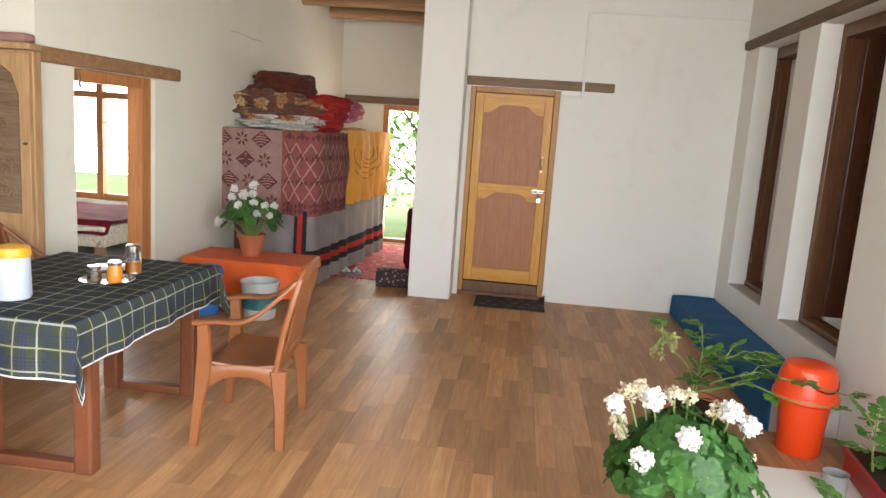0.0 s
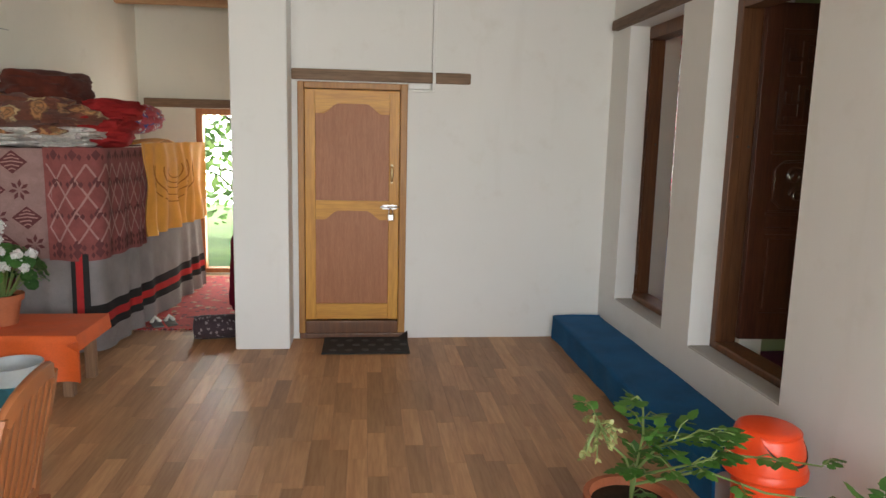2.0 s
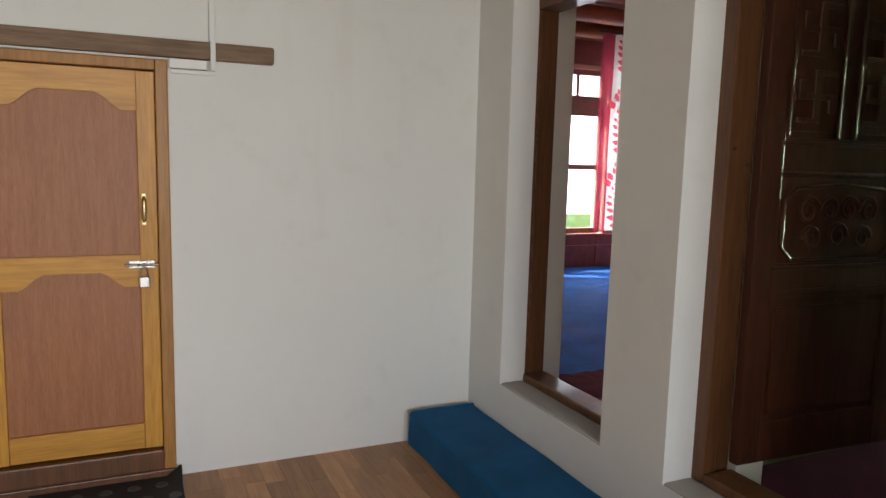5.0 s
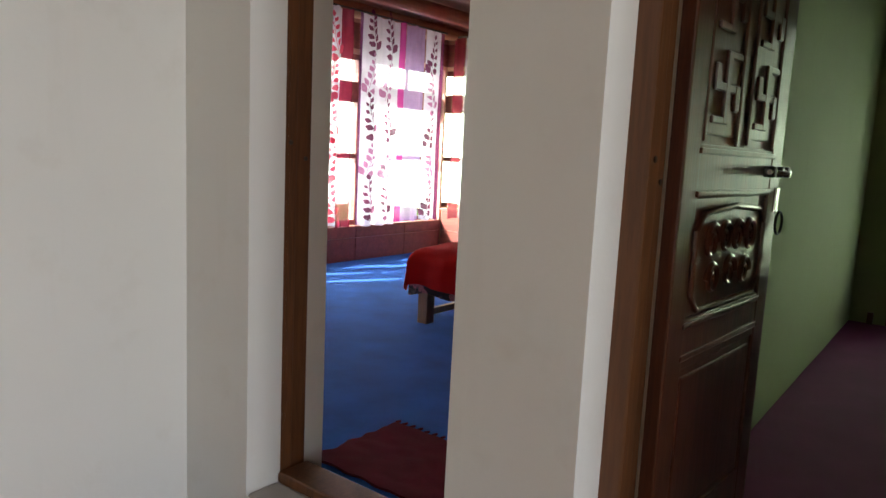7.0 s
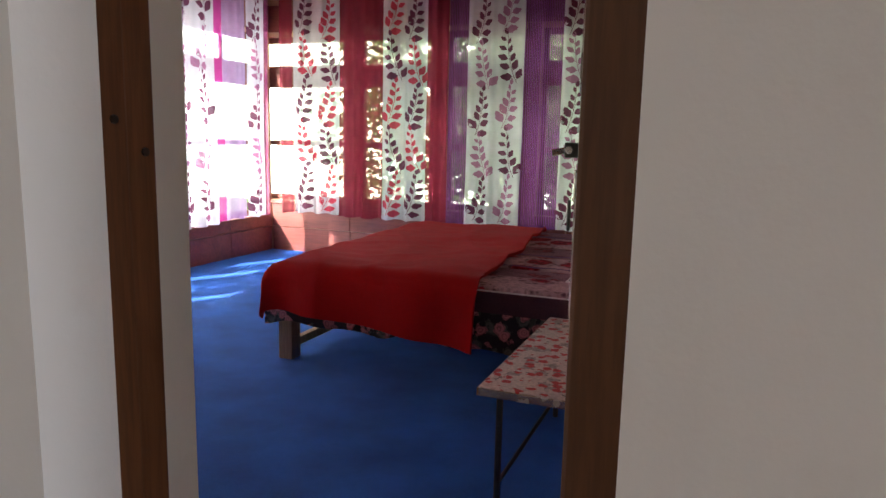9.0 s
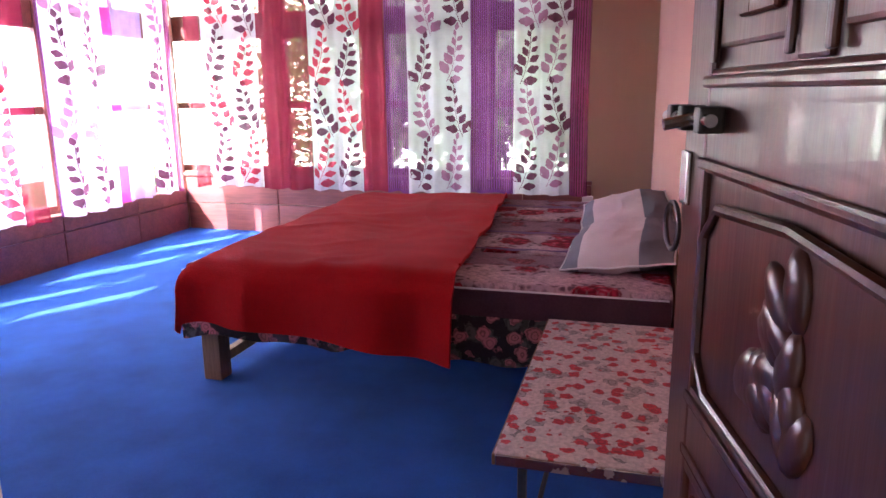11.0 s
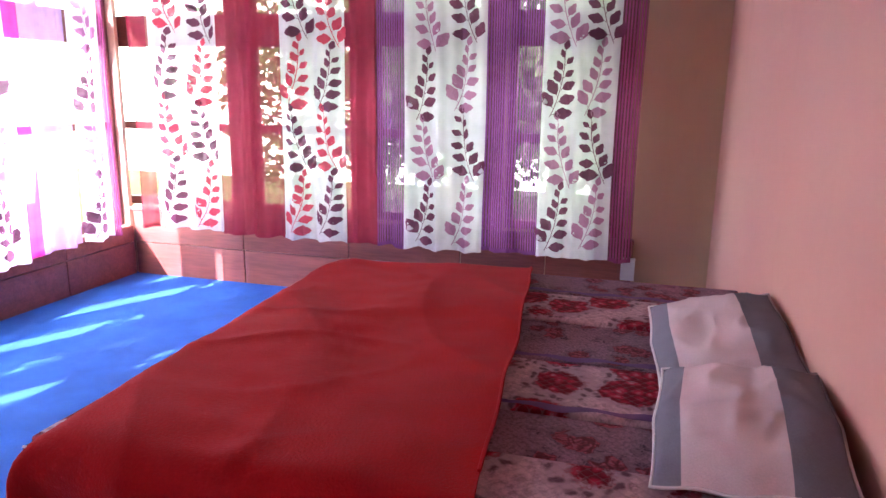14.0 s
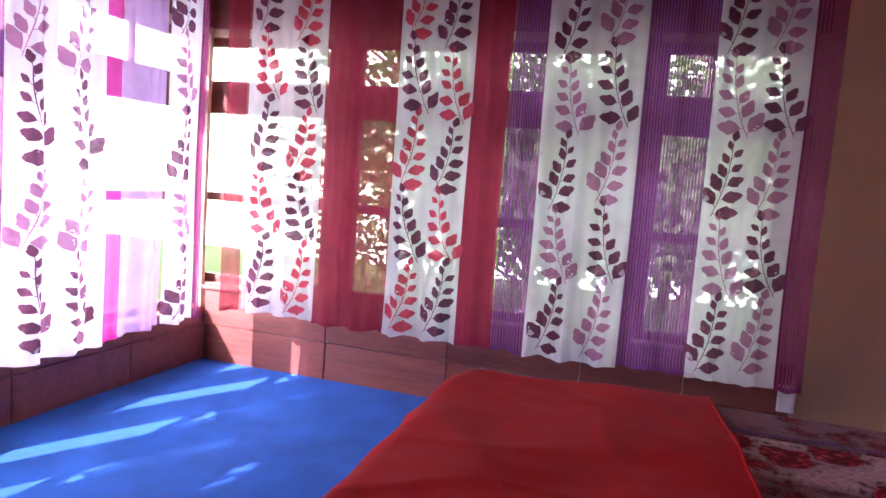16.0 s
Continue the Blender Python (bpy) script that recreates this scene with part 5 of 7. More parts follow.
mt = thing("doormat", "black rubber doormat with worn round studs", "doormat", (-0.02, 6.50, 0.0), 0)
def matfn(u, v):
    curl = max(0, (u - 0.9) / 0.1) * max(0, (v - 0.7) / 0.3) * 0.05
    return Vector((-0.325 + 0.65 * u, -0.25 + 0.42 * v, 0.014 + curl + 0.003 * noise.noise(Vector((u * 5, v * 4, 0)))))
part("rubber_sheet", thicken(grid(20, 14, matfn), 0.010), BLACKRUBBER, mt, "", True)
for i in range(5):
    for j in range(3):
        c = matfn(0.12 + 0.185 * i + 0.08 * (j % 2), 0.18 + 0.3 * j)
        part("stud", lathe([(0.03, 0.0), (0.028, 0.004), (0.012, 0.007), (0.0, 0.007)], None, 10, (c.x, c.y, c.z - 0.001)), GREYRUBBER, mt)

# ---- left wall: doorway, lintel, cabinet ----


def on_left(y, off, z):
    """A point on the hall's left wall at that y, off metres into the hall."""
    k = (y - LW1[1]) / (LW0[1] - LW1[1])
    return Vector((LW1[0] + (LW0[0] - LW1[0]) * k + off, y, z))


yaw_l = math.degrees(math.atan2(LW1[1] - LW0[1], LW1[0] - LW0[0]))
bm = box(-0.88, 0.66, -0.04, 0.05, 0, 0.095, 0.012)
ob = structure("trim_lintel_left", bm, LINTELTAN, "brown lintel beam over the small room's doorway", "lintel")
ob.matrix_world = pose(*on_left(4.88, 0.0, 1.805), 0, 0, yaw_l)
lf = thing("door_frame_3", "orange-brown timber frame of the small room's doorway", "door frame", on_left(4.82, -0.10, 0.25), yaw_l, kind="structure")
part("jamb", box(-0.43, -0.405, -0.07, 0.06, 0, 1.548, 0.006), ORANGEWOOD, lf)
part("jamb", box(0.32, 0.43, -0.07, 0.06, 0, 1.548, 0.006), ORANGEWOOD, lf)
part("head", box(-0.404, 0.319, -0.068, 0.058, 1.47, 1.548, 0.005), ORANGEWOOD, lf)
hk = thing("wall_hook", "small black iron hook hanging on the plaster", "hook", on_left(4.40, 0.012, 1.72))
part("hook_wire", tube([(0, 0, 0.06), (0.01, 0, 0.02), (0.012, 0, -0.03), (0.02, 0, -0.05)], 0.008, None, 6), DARKIRON, hk, "", True)
ck = structure("crack_mark", tube([on_left(y, 0.001, z) for y, z in ((6.35, 2.33), (6.55, 2.335), (6.8, 2.315), (7.0, 2.32))], 0.004, None, 5), CEMENT, "fine crack in the left wall's plaster", "crack")

cab = thing("cabinet", "tall tan wooden cabinet with a carved door panel", "cabinet", (-3.995, 3.965, 0), 0)
part("body", box(0, 1.05, 0.02, 0.09, 0.0, 1.86, 0.008), CABWOOD, cab)
dr = part("door", box(0.50, 1.04, -0.012, 0.019, 0.08, 1.84, 0.006), CABWOOD, cab)
pn = part("panel", outline_prism([(0.60, 0.88), (0.975, 0.88), (0.975, 1.60), (0.95, 1.66), (0.93, 1.72), (0.86, 1.77), (0.72, 1.77), (0.60, 1.70)], 0.008, None, Matrix.Translation((0, -0.0125, 0)), 0.004), OLDWOODX, dr, "dark carved panel")
bm = bmesh.new()
rnd = random.Random(7)
for i in range(26):
    scroll(bm, rnd.uniform(0.66, 0.92), rnd.uniform(0.95, 1.62), rnd.uniform(0.03, 0.055), -0.022, 1.5, rnd.choice((-1, 1)))
tagged(part("carving", bm, OLDWOODX, dr, "carved scrollwork", True), kind="stuff")
part("door", box(0.01, 0.49, -0.012, 0.019, 0.08, 1.84, 0.006), CABWOOD, cab)
part("cornice", box(-0.02, 1.06, -0.03, 0.088, 1.861, 1.90, 0.01), CABWOOD, cab)
part("knob", lathe([(0.0, 0.0), (0.012, 0.004), (0.014, 0.012), (0.0, 0.02)], None, 12, (1.02, -0.03, 1.30)), DARKIRON, cab)
fc = thing("folded_cloth", "folded pink cloth lying on the cabinet", "cloth", (-3.6, 3.965, 1.902))
part("fold", box(-0.3, 0.63, -0.02, 0.085, 0, 0.055, 0.02, None, 3), PALEROSE, fc, "", True)

# small room seen through the doorway
def orange_window(name, x0, x1, z0, z1, y, label):
    w = thing(name, label, "window", kind="structure")
    for a, b in ((x0, x0 + 0.07), (x1 - 0.07, x1), ((x0 + x1) / 2 - 0.035, (x0 + x1) / 2 + 0.035)):
        part("window_frame", box(a, b, y, y + 0.09, z0, z1, 0.005), ORANGEWOOD, w)
    for a, b in ((z0, z0 + 0.07), (z1 - 0.32, z1 - 0.25), (z1 - 0.06, z1)):
        for c, d in ((x0 + 0.071, (x0 + x1) / 2 - 0.036), ((x0 + x1) / 2 + 0.036, x1 - 0.071)):
            part("rail", box(c, d, y + 0.004, y + 0.086, a, b, 0.004), ORANGEWOOD, w)
    for k in range(1, 4):
        z = z0 + 0.07 + k * (z1 - z0 - 0.39) / 4
        part("grille_bar", tube([(x0 + 0.07, y + 0.06, z), (x1 - 0.07, y + 0.06, z)], 0.008, None, 6), DARKIRON, w)
    g = part("pane", box(x0 + 0.07, x1 - 0.07, y + 0.04, y + 0.044, z0 + 0.07, z1 - 0.06), PANEGLASS, w)
    g.visible_shadow = False
    return w


orange_window("window_20", -5.25, -3.95, 0.56, 1.98, 7.24, "orange-stained window with iron bars")
sb = thing("bed", "bed with a purple blanket by the window", "bed", (-5.4, 5.55, 0.25))
part("frame", box(0, 1.9, 0, 1.1, 0.12, 0.30, 0.02), WHITESHEET, sb)
for x in (0.02, 1.80):
    for y in (0.02, 1.0):
        part("leg", box(x, x + 0.07, y, y + 0.07, 0, 0.119, 0.004), BEDWOOD, sb)
part("blanket", thicken(grid(30, 20, lambda u, v: Vector((-0.02 + 1.94 * u, -0.04 + 1.18 * v, 0.345 - 0.09 * (v < 0.06) + 0.02 * noise.noise(Vector((u * 6, v * 5, 2)))))), 0.02), MAROON, sb, "purple-maroon blanket", True)

# ---- alcove: garden door, rug, bedding ----
gf = thing("door_frame_4", "orange-stained frame of the open garden door", "door frame", (0, ALC_Y + 0.03, 0), kind="structure")
part("jamb", box(-1.898, -1.83, 0, 0.12, 0.02, 1.858, 0.006), ORANGEWOOD, gf)
part("jamb", box(-1.22, -1.152, 0, 0.12, 0.02, 1.858, 0.006), ORANGEWOOD, gf)
part("head", box(-1.829, -1.221, 0.002, 0.118, 1.79, 1.858, 0.006), ORANGEWOOD, gf)
part("threshold", box(-1.829, -1.221, -0.01, 0.12, 0.02, 0.07, 0.006), ORANGEWOOD, gf)
bm = box(-2.42, -0.98, ALC_Y - 0.05, ALC_Y + 0.05, 1.862, 1.955, 0.012)
structure("trim_lintel_alcove", bm, OLDWOODX, "dark lintel beam over the garden door", "lintel")
rg = thing("rug", "red patterned rug on the alcove floor", "rug")
part("woven_cloth", thicken(grid(30, 40, lambda u, v: Vector((-1.92 + 0.95 * u, 6.95 + 2.2 * v, 0.012 + 0.004 * noise.noise(Vector((u * 5, v * 8, 0)))))), 0.010), REDRUG, rg, "", True)
for k in range(24):
    part("fringe", tube([(-1.90 + 0.04 * k, 6.955, 0.010), (-1.905 + 0.04 * k, 6.90, 0.006)], 0.005, None, 4), PALEROSE, rg)
for k, (y0, r0, y1, r1) in enumerate(((7.1, 0.085, 7.15, 0.075), (8.0, 0.08, 7.95, 0.085), (8.85, 0.08, 8.9, 0.075))):
    structure(f"log_{k + 1}", tube([(-2.85, y0, 2.93), (-1.9, (y0 + y1) / 2, 2.94), (-0.9, y1, 2.92)], [r0, (r0 + r1) / 2, r1], None, 14), LOG, "peeled round log under the alcove ceiling", "beam", True)
rnd = random.Random(12)
bm = bmesh.new()
for k in range(70):
    x = rnd.uniform(-2.5, -1.0)
    y = rnd.uniform(6.9, 9.2)
    tube([(x - 0.3, y, 3.0 + rnd.uniform(-0.012, 0.004)), (x + 0.3, y + rnd.uniform(-0.06, 0.06), 3.0 + rnd.uniform(-0.012, 0.004))], rnd.uniform(0.008, 0.016), bm, 5)
tagged(part("ceiling_sticks", bm, STICKS, None), "thin grey willow sticks laid across the logs", "sticks", "", "stuff")

# bedding on a trunk
def face_pt(s, z, off=0.0):
    """Along the bedding's outside: the near end from the wall, then the long side into the alcove."""
    e = 0.95
    if s < e - 0.08:
        return Vector((-2.87 + s, 6.30 + 0.06 * s - off, z))
    if s > e + 0.08:
        return Vector((-1.92 + 0.075 * (s - e) + off, 6.36 + (s - e), z))
    a = (s - e + 0.08) / 0.16 * math.pi / 2
    return Vector((-1.995 + (0.075 + off) * math.sin(a), 6.435 - (0.08 + off) * math.cos(a), z))


def hung(s0, s1, z0, z1, off, amp, seed, n=50, rows=24):
    def fn(u, v):
        s = s0 + (s1 - s0) * u
        z = z1 + (z0 + 0.02 * noise.noise(Vector((s * 4, seed, 1))) - z1) * v
        w = amp * (math.sin(s * 26 + seed + math.sin(s * 7)) * (0.25 + 0.75 * v) + noise.noise(Vector((s * 3, z * 3, seed))) * 1.2)
        return face_pt(s, z, off + max(-off * 0.6, w))
    return fn


trunk = thing("storage_trunk", "low trunk under the stacked bedding", "trunk")
part("body", box(-2.74, -1.98, 6.48, 8.72, 0.06, 0.74, 0.02), DARKPLUM, trunk)
for x in (-2.78, -2.06):
    for y in (6.5, 8.62):
        part("foot", box(x, x + 0.07, y, y + 0.07, 0, 0.059, 0.004), BEDWOOD, trunk)
stack = thing("mattress_stack", "tall stack of folded mattresses under woven spreads", "mattresses")
for k in range(4):
    part("folded_mattress", box(-2.78, -1.99, 6.40, 8.72, 0.745 + 0.165 * k, 0.905 + 0.165 * k, 0.05, None, 3), ROSECLOTH, stack, "", True)

sp = thing("bedspread", "rose and grey woven spread with dark diamonds", "bedspread")
fnA = hung(0.0, 0.70, 0.70, 1.46, 0.035, 0.010, 2)
part("weave", thicken(grid(34, 24, fnA), 0.008), MIDROSE, sp, "", True)


def motif(fn, polys, mat_, parent, label, lift=0.012):
    bm = bmesh.new()
    for poly in polys:
        vs = []
        for u, v in poly:
            p = fn(u, v)
            q = fn(min(1, u + 0.02), v) - fn(max(0, u - 0.02), v)
            nrm = q.cross(Vector((0, 0, 1))).normalized()
            vs.append(bm.verts.new(p + nrm * lift))
        bm.faces.new(vs)
    return tagged(part("woven_motif", bm, mat_, parent, label), kind="stuff")


def inside(polys, m=0.012):
    return [[(min(1 - m, max(m, a)), min(1 - m, max(m, b))) for a, b in p] for p in polys]


def rhomb(cu, cv, w, h):
    return [(cu, cv - h), (cu + w, cv), (cu, cv + h), (cu - w, cv)]


solid, bars, sprays = [], [], []
for i in range(4):
    for j in range(4):
        cu, cv = 0.14 + 0.26 * i + 0.05 * j, 0.12 + 0.25 * j
        if cu > 0.9:
            continue
        if (i + j) % 2 == 0:
            solid.append(rhomb(cu, cv, 0.135, 0.105))
            for k in (-2, -1, 0, 1, 2):
                w = 0.10 * (1 - abs(k) / 3)
                bars.append([(cu - w, cv + 0.032 * k), (cu, cv + 0.032 * k - 0.014), (cu + w, cv + 0.032 * k), (cu + w, cv + 0.032 * k + 0.012), (cu, cv + 0.032 * k - 0.002), (cu - w, cv + 0.032 * k + 0.012)])
        else:
            for k in range(7):
                an = k * 0.8976 + 0.3
                c1, s1 = math.cos(an), math.sin(an)
                sprays.append([(cu + 0.02 * c1, cv + 0.02 * s1), (cu + 0.06 * c1 - 0.018 * s1, cv + 0.06 * s1 + 0.018 * c1), (cu + 0.10 * c1, cv + 0.10 * s1), (cu + 0.06 * c1 + 0.018 * s1, cv + 0.06 * s1 - 0.018 * c1)])
motif(fnA, inside(solid), DARKPLUM, sp, "dark woven diamonds")
motif(fnA, inside(sprays), DARKPLUM, sp, "dark woven flower sprays")
motif(fnA, inside(bars), PALEROSE, sp, "pale woven chevrons in the diamonds", 0.014)
fnA2 = lambda u, v: Vector((-2.86 + 0.70 * u, 6.33 + 2.0 * v, 1.462 + 0.01 * noise.noise(Vector((u * 4, v * 4, 5)))))
part("weave_top", thicken(grid(16, 30, fnA2), 0.008), MIDROSE, sp, "", True)

sp2 = thing("bedspread", "rose-red woven spread with pale zigzags", "bedspread")
fnB = hung(0.66, 1.72, 0.69, 1.47, 0.048, 0.012, 6)
part("weave", thicken(grid(50, 24, fnB), 0.008), ROSECLOTH, sp2, "", True)
zig, buds_ = [], []
for k in range(9):
    u0 = 0.01 + 0.11 * k
    for j in range(10):
        v0 = 0.14 + 0.07 * j
        a, b = (u0, u0 + 0.055) if j % 4 < 2 else (u0 + 0.055, u0)
        f = (j % 2) / 2
        p0, p1 = a + (b - a) * f, a + (b - a) * (f + 0.5)
        for q0, q1 in ((p0, p1), (2 * u0 + 0.11 - p0, 2 * u0 + 0.11 - p1)):
            zig.append([(q0, v0), (q0 + 0.013, v0), (q1 + 0.013, v0 + 0.07), (q1, v0 + 0.07)])
    for v0 in (0.06, 0.30, 0.58, 0.86, 0.93):
        buds_.append(rhomb(u0 + 0.055, v0, 0.024, 0.052))
        buds_ += [rhomb(u0 + 0.055 + d, v0 + 0.02, 0.011, 0.03) for d in (-0.034, 0.034)]
motif(fnB, inside(zig), PALEROSE, sp2, "pale woven zigzag lattice")
motif(fnB, inside(buds_), DARKPLUM, sp2, "dark woven buds")
part("weave_top", thicken(grid(16, 20, lambda u, v: Vector((-2.2 + 0.24 * u, 6.36 + 1.05 * v, 1.474 + 0.01 * noise.noise(Vector((u * 4, v * 4, 8)))))), 0.008), ROSECLOTH, sp2, "", True)

yc = thing("cloth", "saffron cloth with brown line print over the bedding", "cloth")
fnC = hung(1.68, 3.32, 0.74, 1.50, 0.06, 0.030, 9)
part("cotton", thicken(grid(46, 24, fnC), 0.006), YELLOWCLOTH, yc, "", True)
arcs = []
for k, r in enumerate((0.10, 0.16, 0.22, 0.30, 0.38)):
    for i in range(18):
        a0, a1 = -0.3 + i * 0.2, -0.3 + (i + 1) * 0.2
        ring = [(0.42 + rr * 0.8 * math.cos(a), 0.30 + rr * math.sin(a)) for rr, a in ((r, a0), (r + 0.012, a0), (r + 0.012, a1), (r, a1))]
        arcs.append([(min(0.98, max(0.02, a)), min(0.98, max(0.02, b))) for a, b in ring])
motif(fnC, arcs, BROWNCLOTH, yc, "brown curved line print")
part("cotton_top", thicken(grid(16, 20, lambda u, v: Vector((-2.45 + 0.61 * u, 7.15 + 1.55 * v, 1.50 + 0.05 * noise.noise(Vector((u * 3, v * 3, 8)))))), 0.006), YELLOWCLOTH, yc, "", True)

gb = thing("wool_blanket", "grey wool blanket with black and red stripes hanging over the trunk", "blanket")
SPLIT = [(0.74, 0.36, GREYWOOL), (0.36, 0.29, BLACKWOOL), (0.29, 0.23, REDWOOL), (0.23, 0.17, BLACKWOOL), (0.17, 0.03, GREYWOOL)]
for z1, z0, mt_ in SPLIT:
    def fnG(u, v, z0=z0, z1=z1):
        s = 0.80 + 2.45 * u
        z = z1 + (z0 - z1) * v
        d = (0.74 - z) / 0.71
        return face_pt(s, z, 0.02 + 0.03 * d + (0.006 + 0.016 * d) * (math.sin(s * 17 + 2.6 * math.sin(s * 4.1)) + 1.3 * noise.noise(Vector((s * 4, 3, z)))))
    part("stripe" if mt_ is not GREYWOOL else "field", grid(70, 8, fnG), mt_, gb, "", True)
for a, b, mt_ in ((0.80, 0.83, BLACKWOOL), (0.83, 0.87, REDWOOL), (0.87, 0.90, BLACKWOOL)):
    part("stripe", grid(4, 16, lambda u, v, a=a, b=b: face_pt(a + (b - a) * u, 0.735 - 0.68 * v, 0.062 + 0.02 * v)), mt_, gb, "", True)
part("field", grid(20, 10, lambda u, v: face_pt(0.42 + 0.40 * u, 0.72 - 0.62 * v, 0.02 + 0.02 * math.sin(u * 14) * v)), GREYWOOL, gb, "", True)


def lump(name, label, category, at, size, mat_, seed, turn=0.0, rough=0.16):
    """A crumpled folded textile: a rounded box with soft noise folds."""
    t = thing(name, label, category, at, turn)
    bm = bmesh.new()
    bmesh.ops.create_cube(bm, size=2)
    bmesh.ops.subdivide_edges(bm, edges=bm.edges[:], cuts=13, use_grid_fill=True)
    for v in bm.verts:
        p = v.co.copy()
        q = p.normalized() * max(abs(p.x), abs(p.y), abs(p.z))
        p = p.lerp(q, 0.72)
        n = noise.noise(p * 1.6 + Vector((seed, 0, 0))) * rough * 1.6 + noise.noise(Vector((p.x * 2, p.y * 2, p.z * 7 + seed))) * rough * 0.8 + noise.noise(p * 4.2 + Vector((0, seed, 0))) * rough * 0.4
        p *= 1 + n
        v.co = Vector((p.x * size[0], p.y * size[1], (p.z + 0.86) * size[2]))
    part("textile", bm, mat_, t, "", True)
    return t


lump("blanket", "dark brown plush blanket folded on top of the pile", "blanket", (-2.44, 6.95, 1.74), (0.32, 0.36, 0.15), FURBROWN, 3)
lump("blanket", "gold and brown patterned plush blanket on the pile", "blanket", (-2.44, 6.82, 1.545), (0.42, 0.42, 0.155), GOLDPLUSH, 8, 0, 0.3)
lump("sheet", "crumpled white sheet lying on the bedding", "sheet", (-2.30, 6.72, 1.475), (0.42, 0.34, 0.075), WHITESHEET, 14, 8, 0.3)
lump("quilt", "red quilt bundled on the bedding", "quilt", (-1.98, 6.85, 1.49), (0.20, 0.30, 0.11), REDQUILT, 21)
lump("quilt", "dark red quilt bundled on the bedding", "quilt", (-2.05, 7.05, 1.64), (0.26, 0.34, 0.11), REDQUILT, 25)
lump("quilt", "blue and red printed quilt on the bedding", "quilt", (-1.92, 7.35, 1.60), (0.20, 0.32, 0.11), BLUEPRINT, 31)
lump("quilt", "dark red quilt leaning behind the pier", "quilt", (-1.05, 7.35, 0.02), (0.13, 0.22, 0.42), MAROON, 41)
rl = thing("rolled_mat", "rolled dark checked mat on the floor", "rolled mat", (-1.17, 6.72, 0.0))
part("roll", lathe([(0.0, -0.19), (0.03, -0.19), (0.05, -0.186), (0.088, -0.18), (0.095, -0.1), (0.093, 0.1), (0.088, 0.18), (0.05, 0.186), (0.0, 0.19)]), DARKPRINT, rl, "", True).matrix_local = pose(0, 0, 0.094, 0, 90, 10)
fs = thing("slippers", "pair of worn slippers by the bedding", "slippers", (-1.74, 6.98, 0.0), 25)
for dx in (0, 0.11):
    part("sole", box(dx, dx + 0.085, 0, 0.24, 0, 0.022, 0.009), DARKIRON, fs)
    part("strap", tube([(dx + 0.005, 0.15, 0.02), (dx + 0.04, 0.17, 0.06), (dx + 0.08, 0.15, 0.02)], 0.016, None, 8), WHITESHEET, fs, "", True)
for y in (7.6, 8.70):
    part("leg", tube([(-1.80, y, 0.0), (-1.82, y, 0.70)], 0.012, None, 6), DARKIRON, trunk)

# ---- low table with orange cloth, flowers, bucket, bin ----
ot = thing("low_table", "low wooden table under an orange cloth", "table", (-2.72, 5.42, 0.0), 0)
part("tabletop", box(0, 1.0, 0, 0.50, 0.36, 0.392, 0.006), BEDWOOD, ot)
for x in (0.05, 0.89):
    for y in (0.05, 0.39):
        part("leg", box(x, x + 0.06, y, y + 0.06, 0, 0.359, 0.004), BEDWOOD, ot)
oc = thing("tablecloth", "plain orange cloth hanging over the low table", "tablecloth")
def ocloth(u, v):
    x, y = -2.76 + 1.10 * u, 5.25 + 0.70 * v
    dx = max(0, x + 1.715, -2.725 - x)
    dy = max(0, 5.415 - y)
    d = max(dx, dy)
    xx, yy = min(max(x, -2.725), -1.715), max(y, 5.415)
    return Vector((xx + (0.02 * d * math.sin(y * 30)) + (0.012 if x > -1.715 else 0) * min(1, d * 20), yy - (0.012 + 0.02 * math.sin(x * 22)) * min(1, dy * 8), 0.396 - d * 1.7 + 0.003 * noise.noise(Vector((x * 7, y * 7, 0)))))
part("satin", thicken(grid(60, 40, ocloth), 0.004), ORANGECLOTH, oc, "", True)


def flower_pot(parent, r, h, mat_=None):
    m = mat_ or TERRACOTTA
    p = part("pot", lathe([(0, 0), (r * 0.68, 0), (r * 0.92, h * 0.80), (r * 1.05, h * 0.80), (r * 1.08, h), (r * 0.94, h), (r * 0.90, h * 0.84), (0, h * 0.84)]), m, parent, "", True)
    part("soil", lathe([(r * 0.92, h * 0.86), (r * 0.4, h * 0.90), (0, h * 0.89)]), SOIL, parent)
    return p


def leaf_disc(bm, c, n, r, rnd, lobes=7):
    """A round lobed leaf with a funnel middle."""
    n = n.normalized()
    a = n.orthogonal().normalized()
    a = (Matrix.Rotation(rnd.uniform(0, 6.28), 3, n) @ a)
    b = n.cross(a)
    mid = bm.verts.new(c - n * r * 0.12)
    k = lobes * 6
    inner, outer = [], []
    for i in range(k):
        t = 0.12 + (2 * math.pi - 0.24) * i / (k - 1)
        rr = r * (0.97 + 0.07 * abs(math.sin(t * lobes * 0.5))) * (1 - 0.35 * math.exp(-6 * min(t, 2 * math.pi - t)))
        d = a * math.cos(t) + b * math.sin(t)
        inner.append(bm.verts.new(c + d * rr * 0.55 + n * r * 0.02))
        outer.append(bm.verts.new(c + d * rr + n * r * (0.07 * math.sin(t * lobes) + 0.02)))
    for i in range(k - 1):
        bm.faces.new((mid, inner[i], inner[i + 1]))
        bm.faces.new((inner[i], outer[i], outer[i + 1], inner[i + 1]))


